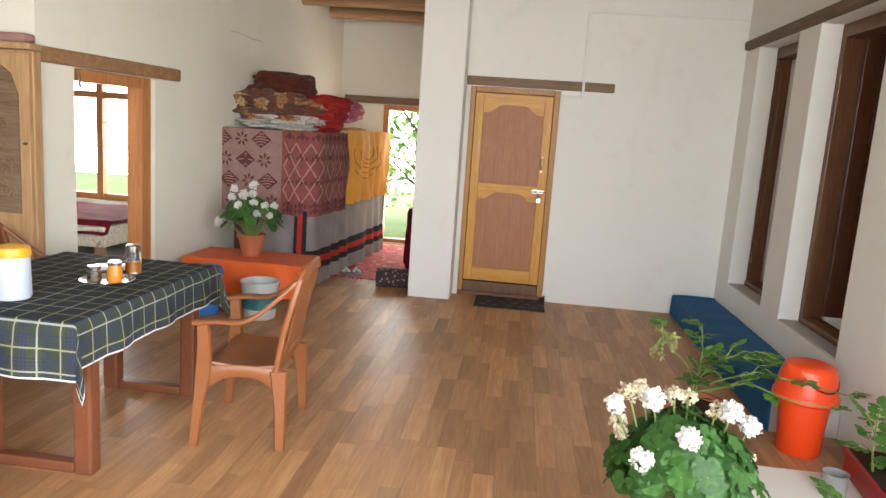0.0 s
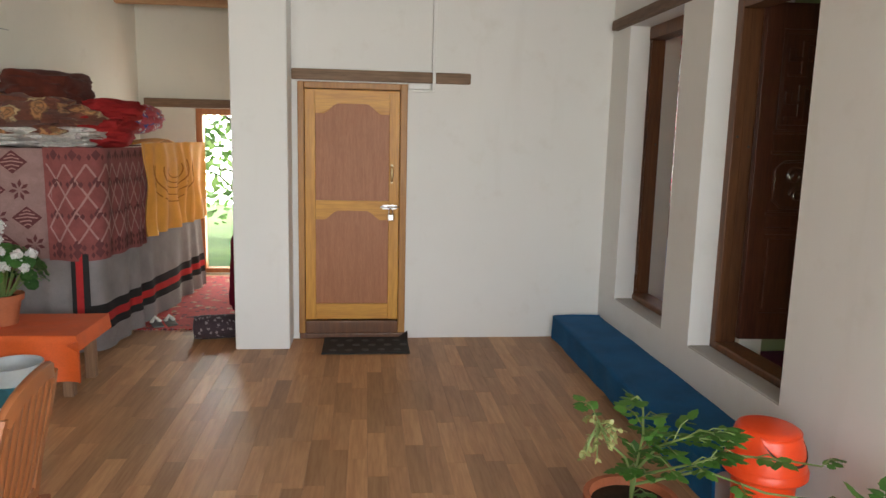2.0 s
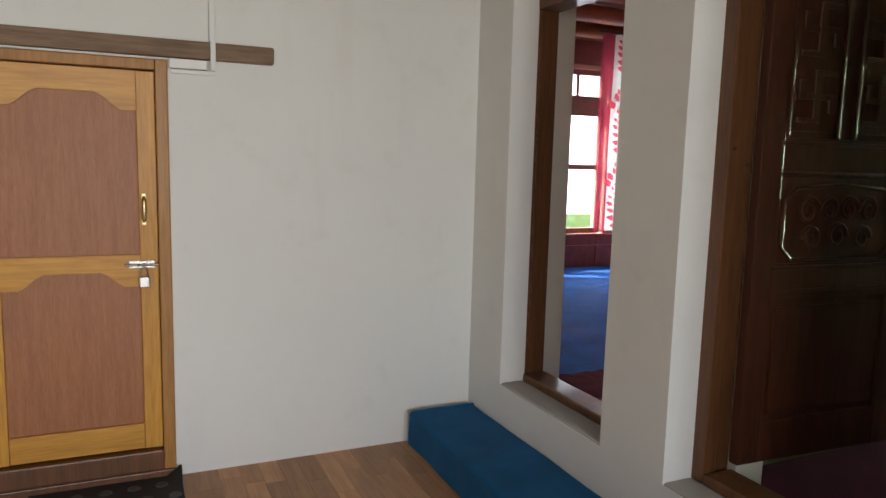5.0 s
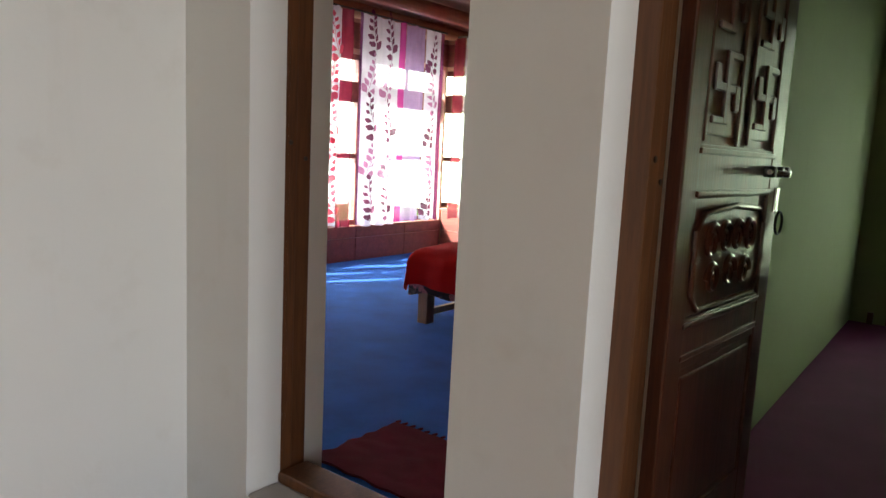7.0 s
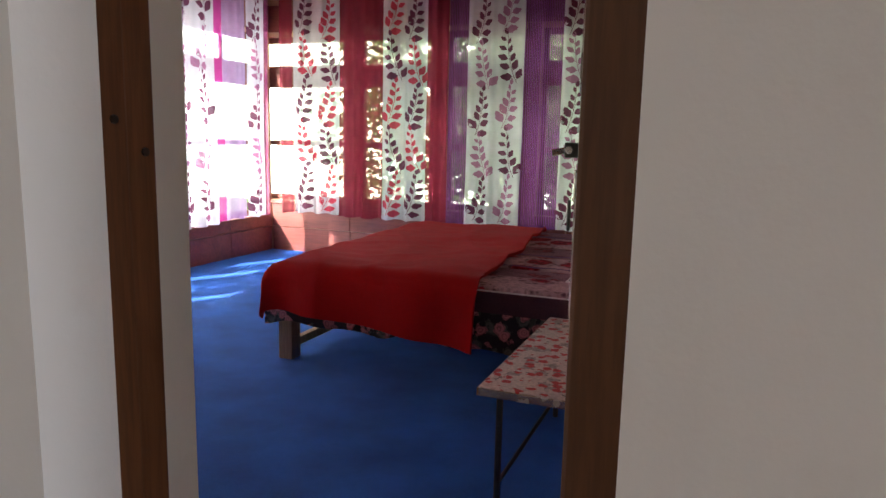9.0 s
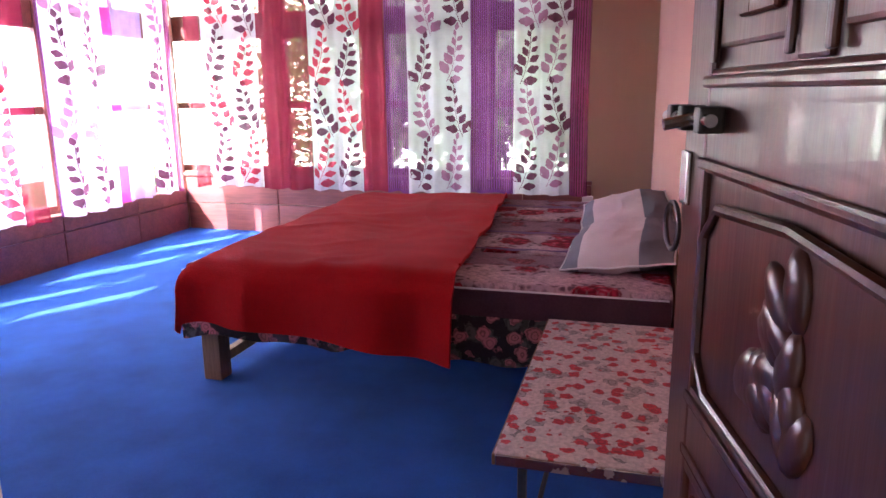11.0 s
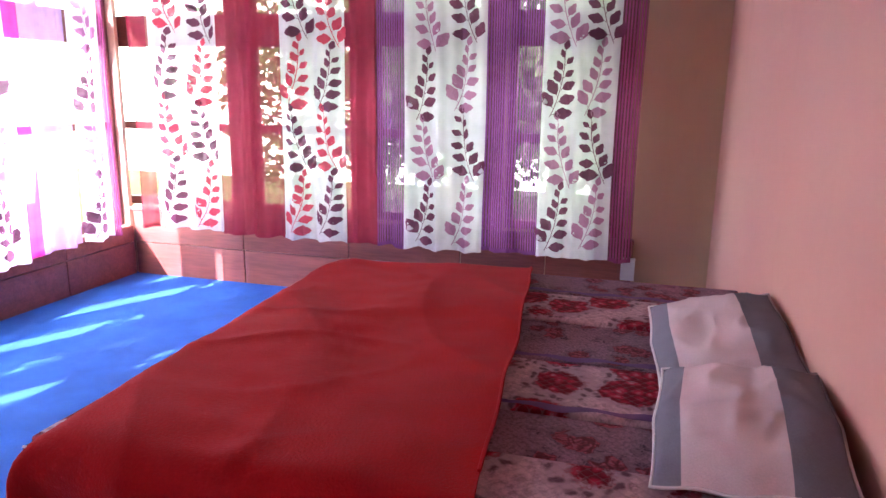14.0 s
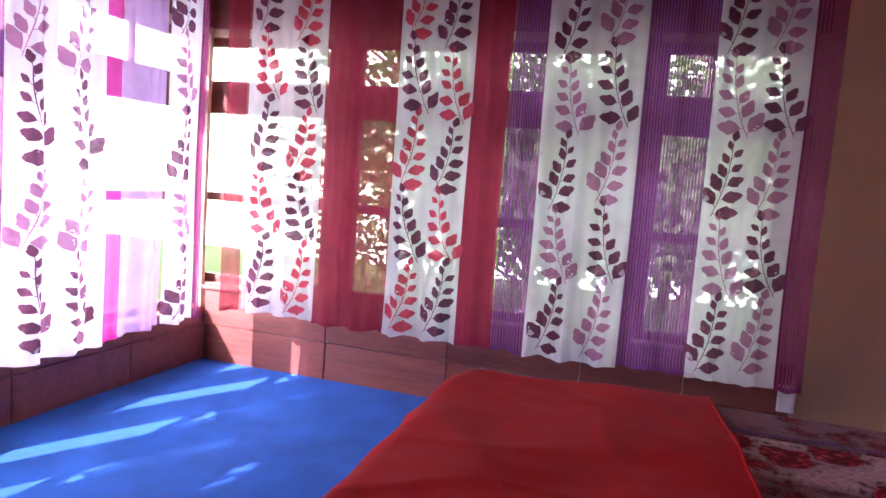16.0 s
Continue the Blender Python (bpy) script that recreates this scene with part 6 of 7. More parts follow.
def flower_head(bm, c, r, rnd, n=16):
    for i in range(n):
        d = Vector((rnd.gauss(0, 1), rnd.gauss(0, 1), rnd.gauss(0.35, 0.8))).normalized()
        p = c + d * r * rnd.uniform(0.55, 1.0)
        for k in range(4):
            nrm = (d + Vector((rnd.gauss(0, 0.5), rnd.gauss(0, 0.5), rnd.gauss(0, 0.5)))).normalized()
            a = nrm.orthogonal().normalized()
            a = Matrix.Rotation(k * 1.57 + rnd.uniform(-0.3, 0.3), 3, nrm) @ a
            b = nrm.cross(a)
            s = r * 0.48
            vs = [bm.verts.new(p + q) for q in (a * 0.05 * s, a * s * 0.62 + b * s * 0.48, a * s + nrm * s * 0.16, a * s * 0.62 - b * s * 0.48)]
            bm.faces.new(vs)


def geranium(at, label, spread, height, n_leaf, flowers, pot_r, pot_h, seed, leaf_r=0.055, group=""):
    rnd = random.Random(seed)
    g = thing("potted_geranium", label, "potted plant", at, 0, group)
    flower_pot(g, pot_r, pot_h)
    stalks, leaves = bmesh.new(), bmesh.new()
    base = Vector((0, 0, pot_h * 0.86))
    for i in range(n_leaf):
        a, rr = rnd.uniform(0, 6.28), spread * math.sqrt(rnd.uniform(0.02, 1))
        dome = math.sqrt(max(0.0, 1 - 0.86 * (rr / spread) ** 2))
        z = pot_h + (height - pot_h) * (0.10 + 0.76 * dome * (rnd.uniform(0.82, 1.0) if i % 4 else rnd.uniform(0.2, 0.8)))
        c = Vector((rr * math.cos(a), rr * math.sin(a), z))
        nrm = Vector((c.x * 1.3 / spread, c.y * 1.3 / spread, 0.95)) + Vector((rnd.gauss(0, 0.22), rnd.gauss(0, 0.22), rnd.gauss(0, 0.15)))
        leaf_disc(leaves, c, nrm, leaf_r * rnd.uniform(0.65, 1.2), rnd)
        if i % 3 == 0:
            tube([base + Vector((c.x * 0.15, c.y * 0.15, 0)), (base + c) / 2 + Vector((0, 0, 0.03)), c], 0.0035, stalks, 5)
    for x, y, z, r, faded in flowers:
        c = Vector((x, y, z))
        part("stem", tube([base + Vector((x * 0.2, y * 0.2, 0)), Vector((x * 0.7, y * 0.7, (z + pot_h) / 2 + 0.02)), c], 0.004, None, 5), STEM, g, "", True)
        head = bmesh.new()
        flower_head(head, c, r * 1.05, rnd, 34 if faded else 62)
        part("flower", head, OLDPETAL if faded else PETAL, g, "faded cream flower head" if faded else "white flower head")
    tagged(part("leaf_stalk", stalks, STEM, g, "thin green leaf stalks", True), kind="stuff")
    tagged(part("foliage", leaves, LEAF, g, "round lobed green leaves", True), kind="stuff")
    return g


geranium((0.68, 2.52, 0.0), "white-flowering geranium with round green leaves in a pot", 0.27, 0.665, 290,
         [(-0.27, 0.0, 0.60, 0.034, False), (-0.22, 0.03, 0.645, 0.034, True), (-0.135, 0.0, 0.633, 0.040, False), (-0.17, 0.05, 0.655, 0.030, True), (-0.05, 0.05, 0.645, 0.034, True), (0.0, 0.05, 0.64, 0.028, True), (-0.245, 0.03, 0.53, 0.032, True), (-0.23, 0.03, 0.485, 0.028, True),
          (-0.036, -0.16, 0.565, 0.036, False), (0.146, 0.0, 0.615, 0.038, False), (0.10, 0.03, 0.61, 0.030, True), (0.225, 0.02, 0.565, 0.034, False), (-0.19, -0.18, 0.475, 0.038, False), (0.23, 0.0, 0.45, 0.022, True)],
         0.14, 0.20, 5, 0.049)
geranium((-2.25, 5.70, 0.397), "white-flowering geranium in a terracotta pot on the orange cloth", 0.24, 0.56, 150,
         [(-0.14, -0.10, 0.50, 0.03, False), (-0.02, -0.14, 0.53, 0.036, False), (0.06, -0.12, 0.46, 0.034, False), (0.14, -0.08, 0.44, 0.034, False), (0.20, -0.02, 0.44, 0.03, False), (-0.06, -0.16, 0.44, 0.032, False), (0.0, 0.02, 0.60, 0.034, False), (0.10, -0.15, 0.38, 0.03, False), (0.19, -0.10, 0.37, 0.026, False), (-0.25, -0.08, 0.30, 0.03, False), (-0.27, -0.06, 0.26, 0.028, False), (-0.16, 0.0, 0.56, 0.03, False), (0.04, -0.1, 0.54, 0.03, False)],
         0.115, 0.19, 9, 0.045)


def leaflet(bm, c, d, nrm, ln):
    d, nrm = d.normalized(), nrm.normalized()
    s = d.cross(nrm).normalized()
    prof = [(0, 0), (0.14, 0.30), (0.28, 0.27), (0.40, 0.38), (0.56, 0.27), (0.68, 0.27), (0.82, 0.12), (1, 0)]
    mids = [bm.verts.new(c + d * a * ln - nrm * 0.15 * ln * a * a) for a, _ in prof]
    for sg in (-1, 1):
        e = [bm.verts.new(c + d * (a + 0.02) * ln + s * sg * b * ln - nrm * (0.15 * a * a + 0.1 * b) * ln) for a, b in prof]
        for q in range(len(prof) - 1):
            bm.faces.new([mids[0], mids[1], e[1]] if q == 0 else ([mids[q], mids[q + 1], e[q]] if q == len(prof) - 2 else [mids[q], mids[q + 1], e[q + 1], e[q]]))


def compound(bm, stems, c, d, rnd, size):
    """A tomato leaf: a stalk with pairs of toothed leaflets and one at its tip."""
    d = d.normalized()
    up = Vector((0, 0, 1))
    side = d.cross(up).normalized()
    tip = c + d * size
    tube([c, (c + tip) / 2 + up * 0.02, tip], 0.0025, stems, 5)
    for f, k in ((0.30, 0.46), (0.62, 0.58), (0.88, 0.52)):
        for sg in (-1, 1):
            leaflet(bm, c + d * size * f, side * sg + d * 0.5 + up * rnd.uniform(-0.2, 0.25), up + side * sg * 0.3 + Vector((rnd.gauss(0, 0.3), rnd.gauss(0, 0.3), 0)), size * k * rnd.uniform(0.8, 1.15))
    leaflet(bm, tip, d + up * -0.2, up + d * 0.2, size * 0.66)


def tomato(at, label, branches, seed, pot_r, pot_h, trough=False, size=0.15):
    rnd = random.Random(seed)
    t = thing("potted_tomato_plant", label, "potted plant", at)
    if not trough:
        flower_pot(t, pot_r, pot_h)
    stems, lv, buds = bmesh.new(), bmesh.new(), bmesh.new()
    for pts, n, bud in branches:
        pts = [Vector(p) for p in pts]
        part("stem", tube(pts, [0.006 - 0.003 * i / (len(pts) - 1) for i in range(len(pts))], None, 6), STEM, t, "", True)
        for i in range(n):
            f = (i + 1) / n * (len(pts) - 1)
            k = min(int(f), len(pts) - 2)
            p = pts[k].lerp(pts[k + 1], f - k)
            ax = (pts[k + 1] - pts[k]).normalized()
            d = Vector((rnd.gauss(0, 1), rnd.gauss(0, 1), rnd.gauss(0.1, 0.35))) + ax * 0.8
            compound(lv, stems, p, d, rnd, size * rnd.uniform(0.7, 1.15))
        for i in range(bud):
            c = pts[-1] + Vector((rnd.gauss(0, 0.035), rnd.gauss(0, 0.035), rnd.uniform(-0.13, 0.01)))
            for k in range(5):
                leaflet(buds, c, Vector((rnd.gauss(0, 1), rnd.gauss(0, 1), rnd.gauss(0, 1))), Vector((rnd.gauss(0, 1), rnd.gauss(0, 1), 1)), 0.022)
            tube([c, c.lerp(pts[-1], 0.6), pts[-1] - Vector((0, 0, 0.05))], 0.002, stems, 4)
    tagged(part("leaf_stalk", stems, STEM, t, "thin pale green leaf stalks", True), kind="stuff")
    tagged(part("foliage", lv, LEAF2, t, "toothed bright green leaves"), kind="stuff")
    if len(buds.verts):
        tagged(part("bud", buds, DRYLEAF, t, "pale yellow-green buds"), kind="stuff")
    else:
        buds.free()
    return t


tomato((1.0, 3.66, 0.0), "straggling tomato plant in a terracotta pot", [
    ([(0, 0, 0.2), (-0.03, -0.06, 0.36), (-0.10, -0.16, 0.48), (-0.20, -0.26, 0.58), (-0.26, -0.31, 0.68)], 1, 20),
    ([(0, 0, 0.2), (-0.01, -0.06, 0.42), (-0.03, -0.14, 0.56), (-0.065, -0.20, 0.70)], 11, 0),
    ([(-0.02, -0.05, 0.36), (0.04, -0.12, 0.50), (0.12, -0.18, 0.56), (0.24, -0.22, 0.56)], 16, 0),
    ([(0.0, -0.03, 0.34), (0.12, -0.16, 0.44), (0.22, -0.22, 0.50)], 8, 0),
    ([(0.0, -0.02, 0.3), (0.20, -0.16, 0.42), (0.36, -0.30, 0.40), (0.50, -0.40, 0.42)], 2, 0),
    ([(0.05, -0.05, 0.32), (0.30, -0.12, 0.46), (0.55, -0.10, 0.42), (0.72, -0.08, 0.38)], 2, 0)], 3, 0.17, 0.24, False, 0.10)

tr = thing("planter_box", "long red plastic planter with soil", "planter", (1.72, 3.16, 0.034), -6)
bm = box(-0.06, 0.14, -0.20, 0.30, 0, 0.11, 0.012)
part("trough", bm, REDTROUGH, tr)
part("rim", box(-0.072, 0.15, -0.212, 0.312, 0.10, 0.122, 0.006), REDTROUGH, tr)
part("soil", box(-0.05, 0.13, -0.19, 0.29, 0.115, 0.126, 0.004), SOIL, tr)
tomato((1.70, 3.20, 0.13), "young tomato plant growing in the red planter", [
    ([(0, 0, 0), (-0.02, 0.0, 0.12), (-0.04, -0.03, 0.26)], 6, 0),
    ([(0.05, -0.05, 0), (0.04, -0.06, 0.2), (0.06, -0.08, 0.36)], 7, 0)], 14, 0.1, 0.1, True, 0.12)
tomato((1.28, 2.66, 0.034), "small seedling with broad leaves on the white slab", [([(0, 0, 0), (0, 0, 0.10), (0.01, 0, 0.2)], 2, 0), ([(0.06, 0.02, 0), (0.06, 0.02, 0.2)], 2, 0)], 19, 0.07, 0.09, False, 0.10)
cp = thing("tin_can", "small grey metal can on the white slab", "can", (1.53, 3.18, 0.034))
part("can", lathe([(0, 0), (0.052, 0), (0.055, 0.004), (0.055, 0.105), (0.058, 0.11), (0.052, 0.11), (0.05, 0.02), (0, 0.02)]), GREYRUBBERL, cp, "", True)
structure("slab", box(1.0, 1.874, 1.0, 3.42, 0.0, 0.032, 0.01), WHITE, "white limewashed slab along the wall", "slab")

ob_ = thing("swing_lid_bin", "orange-red plastic bin with a swing lid", "bin", (1.575, 3.72, 0.0), 25)
ob_.matrix_world = ob_.matrix_world @ Matrix.Diagonal((1.04, 1.04, 1.13, 1))
part("body", lathe([(0, 0.002), (0.096, 0.002), (0.102, 0.012), (0.120, 0.268), (0.126, 0.27), (0.126, 0.28), (0, 0.28)], None, 40), ORANGEPLASTIC, ob_, "", True)
part("collar", lathe([(0.127, 0.262), (0.150, 0.264), (0.157, 0.272), (0.156, 0.292), (0.150, 0.300), (0.130, 0.302)], None, 44), ORANGEPLASTIC, ob_, "flared collar of the lid", True)


def hood_r(z):
    return 0.149 - 0.030 * ((z - 0.30) / 0.12) ** 1.3


part("hood", lathe([(hood_r(0.30 + 0.012 * q), 0.30 + 0.012 * q) for q in range(11)] + [(0.112, 0.431), (0.095, 0.436), (0.0, 0.437)], None, 44), ORANGEPLASTIC, ob_, "rounded hood of the lid", True)


def flap_pt(u, v, out):
    a = -2.75 + 2.3 * u
    top, low = 0.424, 0.424 - 0.088 * math.sin(math.pi * u) ** 0.8
    z = low + (top - low) * v
    return Vector(((hood_r(z) + out) * math.cos(a), (hood_r(z) + out) * math.sin(a), z))


# black strip on the hood stands in for the gap's shade; nothing is cut
part("slot", tube([flap_pt(q / 16, 0.0, 0.002) for q in range(17)], [0.001 + 0.004 * math.sin(math.pi * q / 16) for q in range(17)], None, 6), BLACKRUBBER, ob_, "black strip drawn as the shaded gap under the swing flap", True)
part("swing_lid", thicken(grid(24, 8, lambda u, v: flap_pt(u, v, 0.004 - 0.012 * math.sin(math.pi * v) * math.sin(math.pi * u))), 0.003), ORANGEPLASTIC, ob_, "curved swing flap", True)

bk = thing("bucket", "pale grey plastic paint bucket with a teal label", "bucket", (-1.98, 5.22, 0.0), 20)
part("body", lathe([(0, 0.002), (0.115, 0.002), (0.122, 0.01), (0.145, 0.285), (0.153, 0.287), (0.153, 0.300), (0.148, 0.30), (0.140, 0.28), (0.118, 0.014), (0, 0.014)], None, 36), GREYPLASTIC, bk, "", True)
part("label", lathe([(0.1305, 0.085), (0.1405, 0.20)], None, 36), TEALLABEL, bk, "worn teal printed label", True)
part("bail", tube([(0.152 * math.cos(a), 0.152 * math.sin(a), 0.272 - 0.05 * math.sin(a)) for a in [k * math.pi / 14 for k in range(15)]], 0.004, None, 6), DARKIRON, bk, "thin wire bail", True)
bb = thing("waste_basket", "blue plastic waste basket", "bin", (-2.42, 5.20, 0.0))
part("body", lathe([(0, 0.002), (0.10, 0.002), (0.13, 0.33), (0.138, 0.335), (0.138, 0.35), (0.128, 0.35), (0.095, 0.015), (0, 0.015)], None, 32), BLUEPLASTIC, bb, "", True)
part("lid", lathe([(0.137, 0.348), (0.12, 0.375), (0.05, 0.392), (0, 0.394)], None, 32), BLUEPLASTIC, bb, "", True)

# ---- dining table ----
TX0, TX1, TY0, TY1, TZ = -2.62, -1.70, 2.50, 3.78, 0.70
dt = thing("dining_table", "brown moulded plastic table with thick legs", "table")
part("tabletop", box(TX0, TX1, TY0, TY1, TZ - 0.03, TZ, 0.008), BROWNPLASTIC, dt)
for y in (TY0 + 0.14, TY1 - 0.21):
    for x in (TX0 + 0.42, TX1 - 0.05):
        part("leg", box(x - 0.042, x + 0.042, y - 0.036, y + 0.036, 0.0, TZ - 0.031, 0.014), TABLEWOOD, dt)
    part("foot_bar", box(TX0 + 0.463, TX1 - 0.093, y - 0.03, y + 0.03, 0.0, 0.05, 0.012), TABLEWOOD, dt)
tc = thing("tablecloth", "dark green and white checked cotton tablecloth", "tablecloth")
HANG = 0.24


def cloth_pt(s, t, lift=0.0):
    """s runs over x and t over y, both with the overhang."""
    dx, dy = max(0.0, s - TX1, TX0 - s), max(0.0, t - TY1, TY0 - t)
    x, y = min(max(s, TX0), TX1), min(max(t, TY0), TY1)
    sx, sy = (1 if s > TX1 else -1 if s < TX0 else 0), (1 if t > TY1 else -1 if t < TY0 else 0)
    d = math.hypot(dx, dy) if dx and dy else max(dx, dy)
    fall = d + 0.15 * min(dx, dy)
    wav = 0.018 * math.sin((s if dy > dx else t) * 16 + 1) * min(1, d * 7)
    out = 0.012 + 0.10 * d * (0.25 if not (dx and dy) else 0.9) + max(0, wav)
    z = TZ + 0.006 - fall + 0.002 * noise.noise(Vector((s * 5, t * 5, 0)))
    ln = math.hypot(sx, sy) or 1
    k = min(1, d * 30)
    p = Vector((x + sx / ln * out * k, y + sy / ln * out * k, z))
    if dx and dy:
        m_ = min(dx, dy)
        p.x, p.y = x + sx * (0.012 * k + 0.42 * m_ * dx / d), y + sy * (0.012 * k + 0.30 * m_ * dy / d)
        p.z += 0.10 * m_
    if lift:
        nrm = Vector((sx * k, sy * k, 1 - k + 0.05)).normalized()
        p += nrm * lift
    return p


S0, S1, T0, T1 = TX0 - HANG, TX1 + 0.19, TY0 - HANG, TY1 + HANG
part("cotton", grid(84, 104, lambda u, v: cloth_pt(S0 + (S1 - S0) * u, T0 + (T1 - T0) * v)), CHECKBASE, tc, "", True)


def cloth_line(axis, c, w, mat_, lift):
    def fn(u, v):
        a = c + w * (u - 0.5)
        return cloth_pt(a, T0 + (T1 - T0) * v, lift) if axis == "s" else cloth_pt(S0 + (S1 - S0) * v, a, lift)
    return grid(1, 110, fn)


n = 0
c = S0 + 0.03
while c < S1:
    part("check_line", cloth_line("s", c, 0.007, None, 0.0035), CHECKPALE if n % 2 == 0 else CHECKYELLOW, tc)
    for k in (0.025, 0.04, 0.055):
        if c + k < S1:
            part("check_line", cloth_line("s", c + k, 0.006, None, 0.0025), CHECKBLUE, tc)
    c += 0.098
    n += 1
c = T0 + 0.03
while c < T1:
    part("check_line", cloth_line("t", c, 0.007, None, 0.0045), CHECKPALE if n % 2 == 0 else CHECKYELLOW, tc)
    for k in (0.025, 0.04, 0.055):
        if c + k < T1:
            part("check_line", cloth_line("t", c + k, 0.006, None, 0.003), CHECKBLUE, tc)
    c += 0.098
    n += 1
for ax, c in (("s", S0 + 0.004), ("s", S1 - 0.004), ("t", T0 + 0.004), ("t", T1 - 0.004)):
    part("hem", cloth_line(ax, c, 0.008, None, 0.004), WHITETRIM, tc, "white hem")

jug = thing("water_jug", "translucent water jug with an orange-yellow lid", "jug", (-2.15, 2.74, TZ + 0.013), 170)
part("body", lathe([(0, 0), (0.068, 0), (0.074, 0.01), (0.070, 0.19), (0.066, 0.19), (0.07, 0.012), (0, 0.01)], None, 30), MILKY, jug, "", True)
part("water", lathe([(0, 0.012), (0.066, 0.014), (0.067, 0.10), (0, 0.10)], None, 30), CLEARPLASTIC, jug, "", True)
part("lid", lathe([(0.075, 0.185), (0.076, 0.20), (0.07, 0.225), (0.03, 0.235), (0, 0.235)], None, 30), YELLOWPLASTIC, jug, "", True)
part("handle", tube([(0.07, 0, 0.16), (0.115, 0, 0.15), (0.12, 0, 0.08), (0.072, 0, 0.05)], 0.009, None, 8), YELLOWPLASTIC, jug, "", True)
ty = thing("serving_tray", "small steel condiment tray on the checked cloth", "tray", (-1.98, 3.17, TZ + 0.013), 15)
part("plate", lathe([(0, 0), (0.10, 0), (0.125, 0.012), (0.128, 0.014), (0.10, 0.004), (0, 0.004)], None, 32), STEEL, ty, "", True)
for x, y, r, h, mt_, nm, lb in ((-0.05, -0.03, 0.034, 0.06, STEEL, "steel_bowl", "small steel bowl"), (0.05, -0.02, 0.036, 0.085, AMBER, "jam_jar", "glass jar of amber jam"), (0.0, 0.06, 0.03, 0.075, AMBER, "jam_jar", "glass jar of amber jam")):
    j = thing(nm, lb + " on the tray", "jar" if "jar" in nm else "bowl", (-1.98 + x, 3.17 + y, TZ + 0.018))
    part("body", lathe([(0, 0), (r * 0.9, 0), (r, 0.006), (r, h * 0.78), (r * 0.85, h * 0.86), (r * 0.85, h), (0, h)], None, 24), mt_, j, "", True)
    part("lid", lathe([(r * 0.9, h), (r * 0.92, h + 0.014), (0, h + 0.016)], None, 24), STEEL, j, "", True)
j = thing("sugar_jar", "clear glass jar with a shiny lid", "jar", (-1.98, 3.40, TZ + 0.012))
part("body", lathe([(0, 0), (0.036, 0), (0.04, 0.006), (0.04, 0.10), (0.034, 0.112), (0.034, 0.12), (0, 0.12)], None, 24), CLEARGLASS, j, "", True)
part("contents", lathe([(0, 0.004), (0.034, 0.005), (0.034, 0.06), (0, 0.062)], None, 20), AMBER, j, "", True)
part("lid", lathe([(0.037, 0.119), (0.038, 0.145), (0.03, 0.15), (0, 0.15)], None, 24), STEEL, j, "", True)
nb = thing("napkins", "white folded paper napkins on the cloth", "napkins", (-2.13, 3.45, TZ + 0.012), 30)
part("sheet", box(-0.08, 0.08, -0.05, 0.05, 0, 0.018, 0.003), WHITEPAINT, nb)


def strap(pts, widths, thick, across, bm=None):
    """A moulded band along pts: widths along the across direction, rounded rectangle section."""
    bm = bm or bmesh.new()
    pts = [Vector(p) for p in pts]
    fine = []
    for i in range(len(pts) - 1):
        p0, p1, p2, p3 = pts[max(i - 1, 0)], pts[i], pts[i + 1], pts[min(i + 2, len(pts) - 1)]
        for k in range(5):
            f = k / 5
            q = 0.5 * (2 * p1 + (p2 - p0) * f + (2 * p0 - 5 * p1 + 4 * p2 - p3) * f * f + (3 * p1 - p0 - 3 * p2 + p3) * f ** 3)
            fine.append((q, widths[i] + (widths[i + 1] - widths[i]) * f))
    fine.append((pts[-1], widths[-1]))
    rings = []
    ac = Vector(across).normalized()
    for i, (q, w) in enumerate(fine):
        d = (fine[min(i + 1, len(fine) - 1)][0] - fine[max(i - 1, 0)][0]).normalized()
        side = (ac - d * ac.dot(d)).normalized()
        up = d.cross(side).normalized()
        h = thick / 2
        rings.append([bm.verts.new(q + side * a * w / 2 + up * b * h) for a, b in ((-1, -0.4), (-0.8, -1), (0.8, -1), (1, -0.4), (1, 0.4), (0.8, 1), (-0.8, 1), (-1, 0.4))])
    for a, b in zip(rings, rings[1:]):
        for k in range(8):
            bm.faces.new((a[k], a[(k + 1) % 8], b[(k + 1) % 8], b[k]))
    bm.faces.new(rings[0])
    bm.faces.new(rings[-1])
    return bm


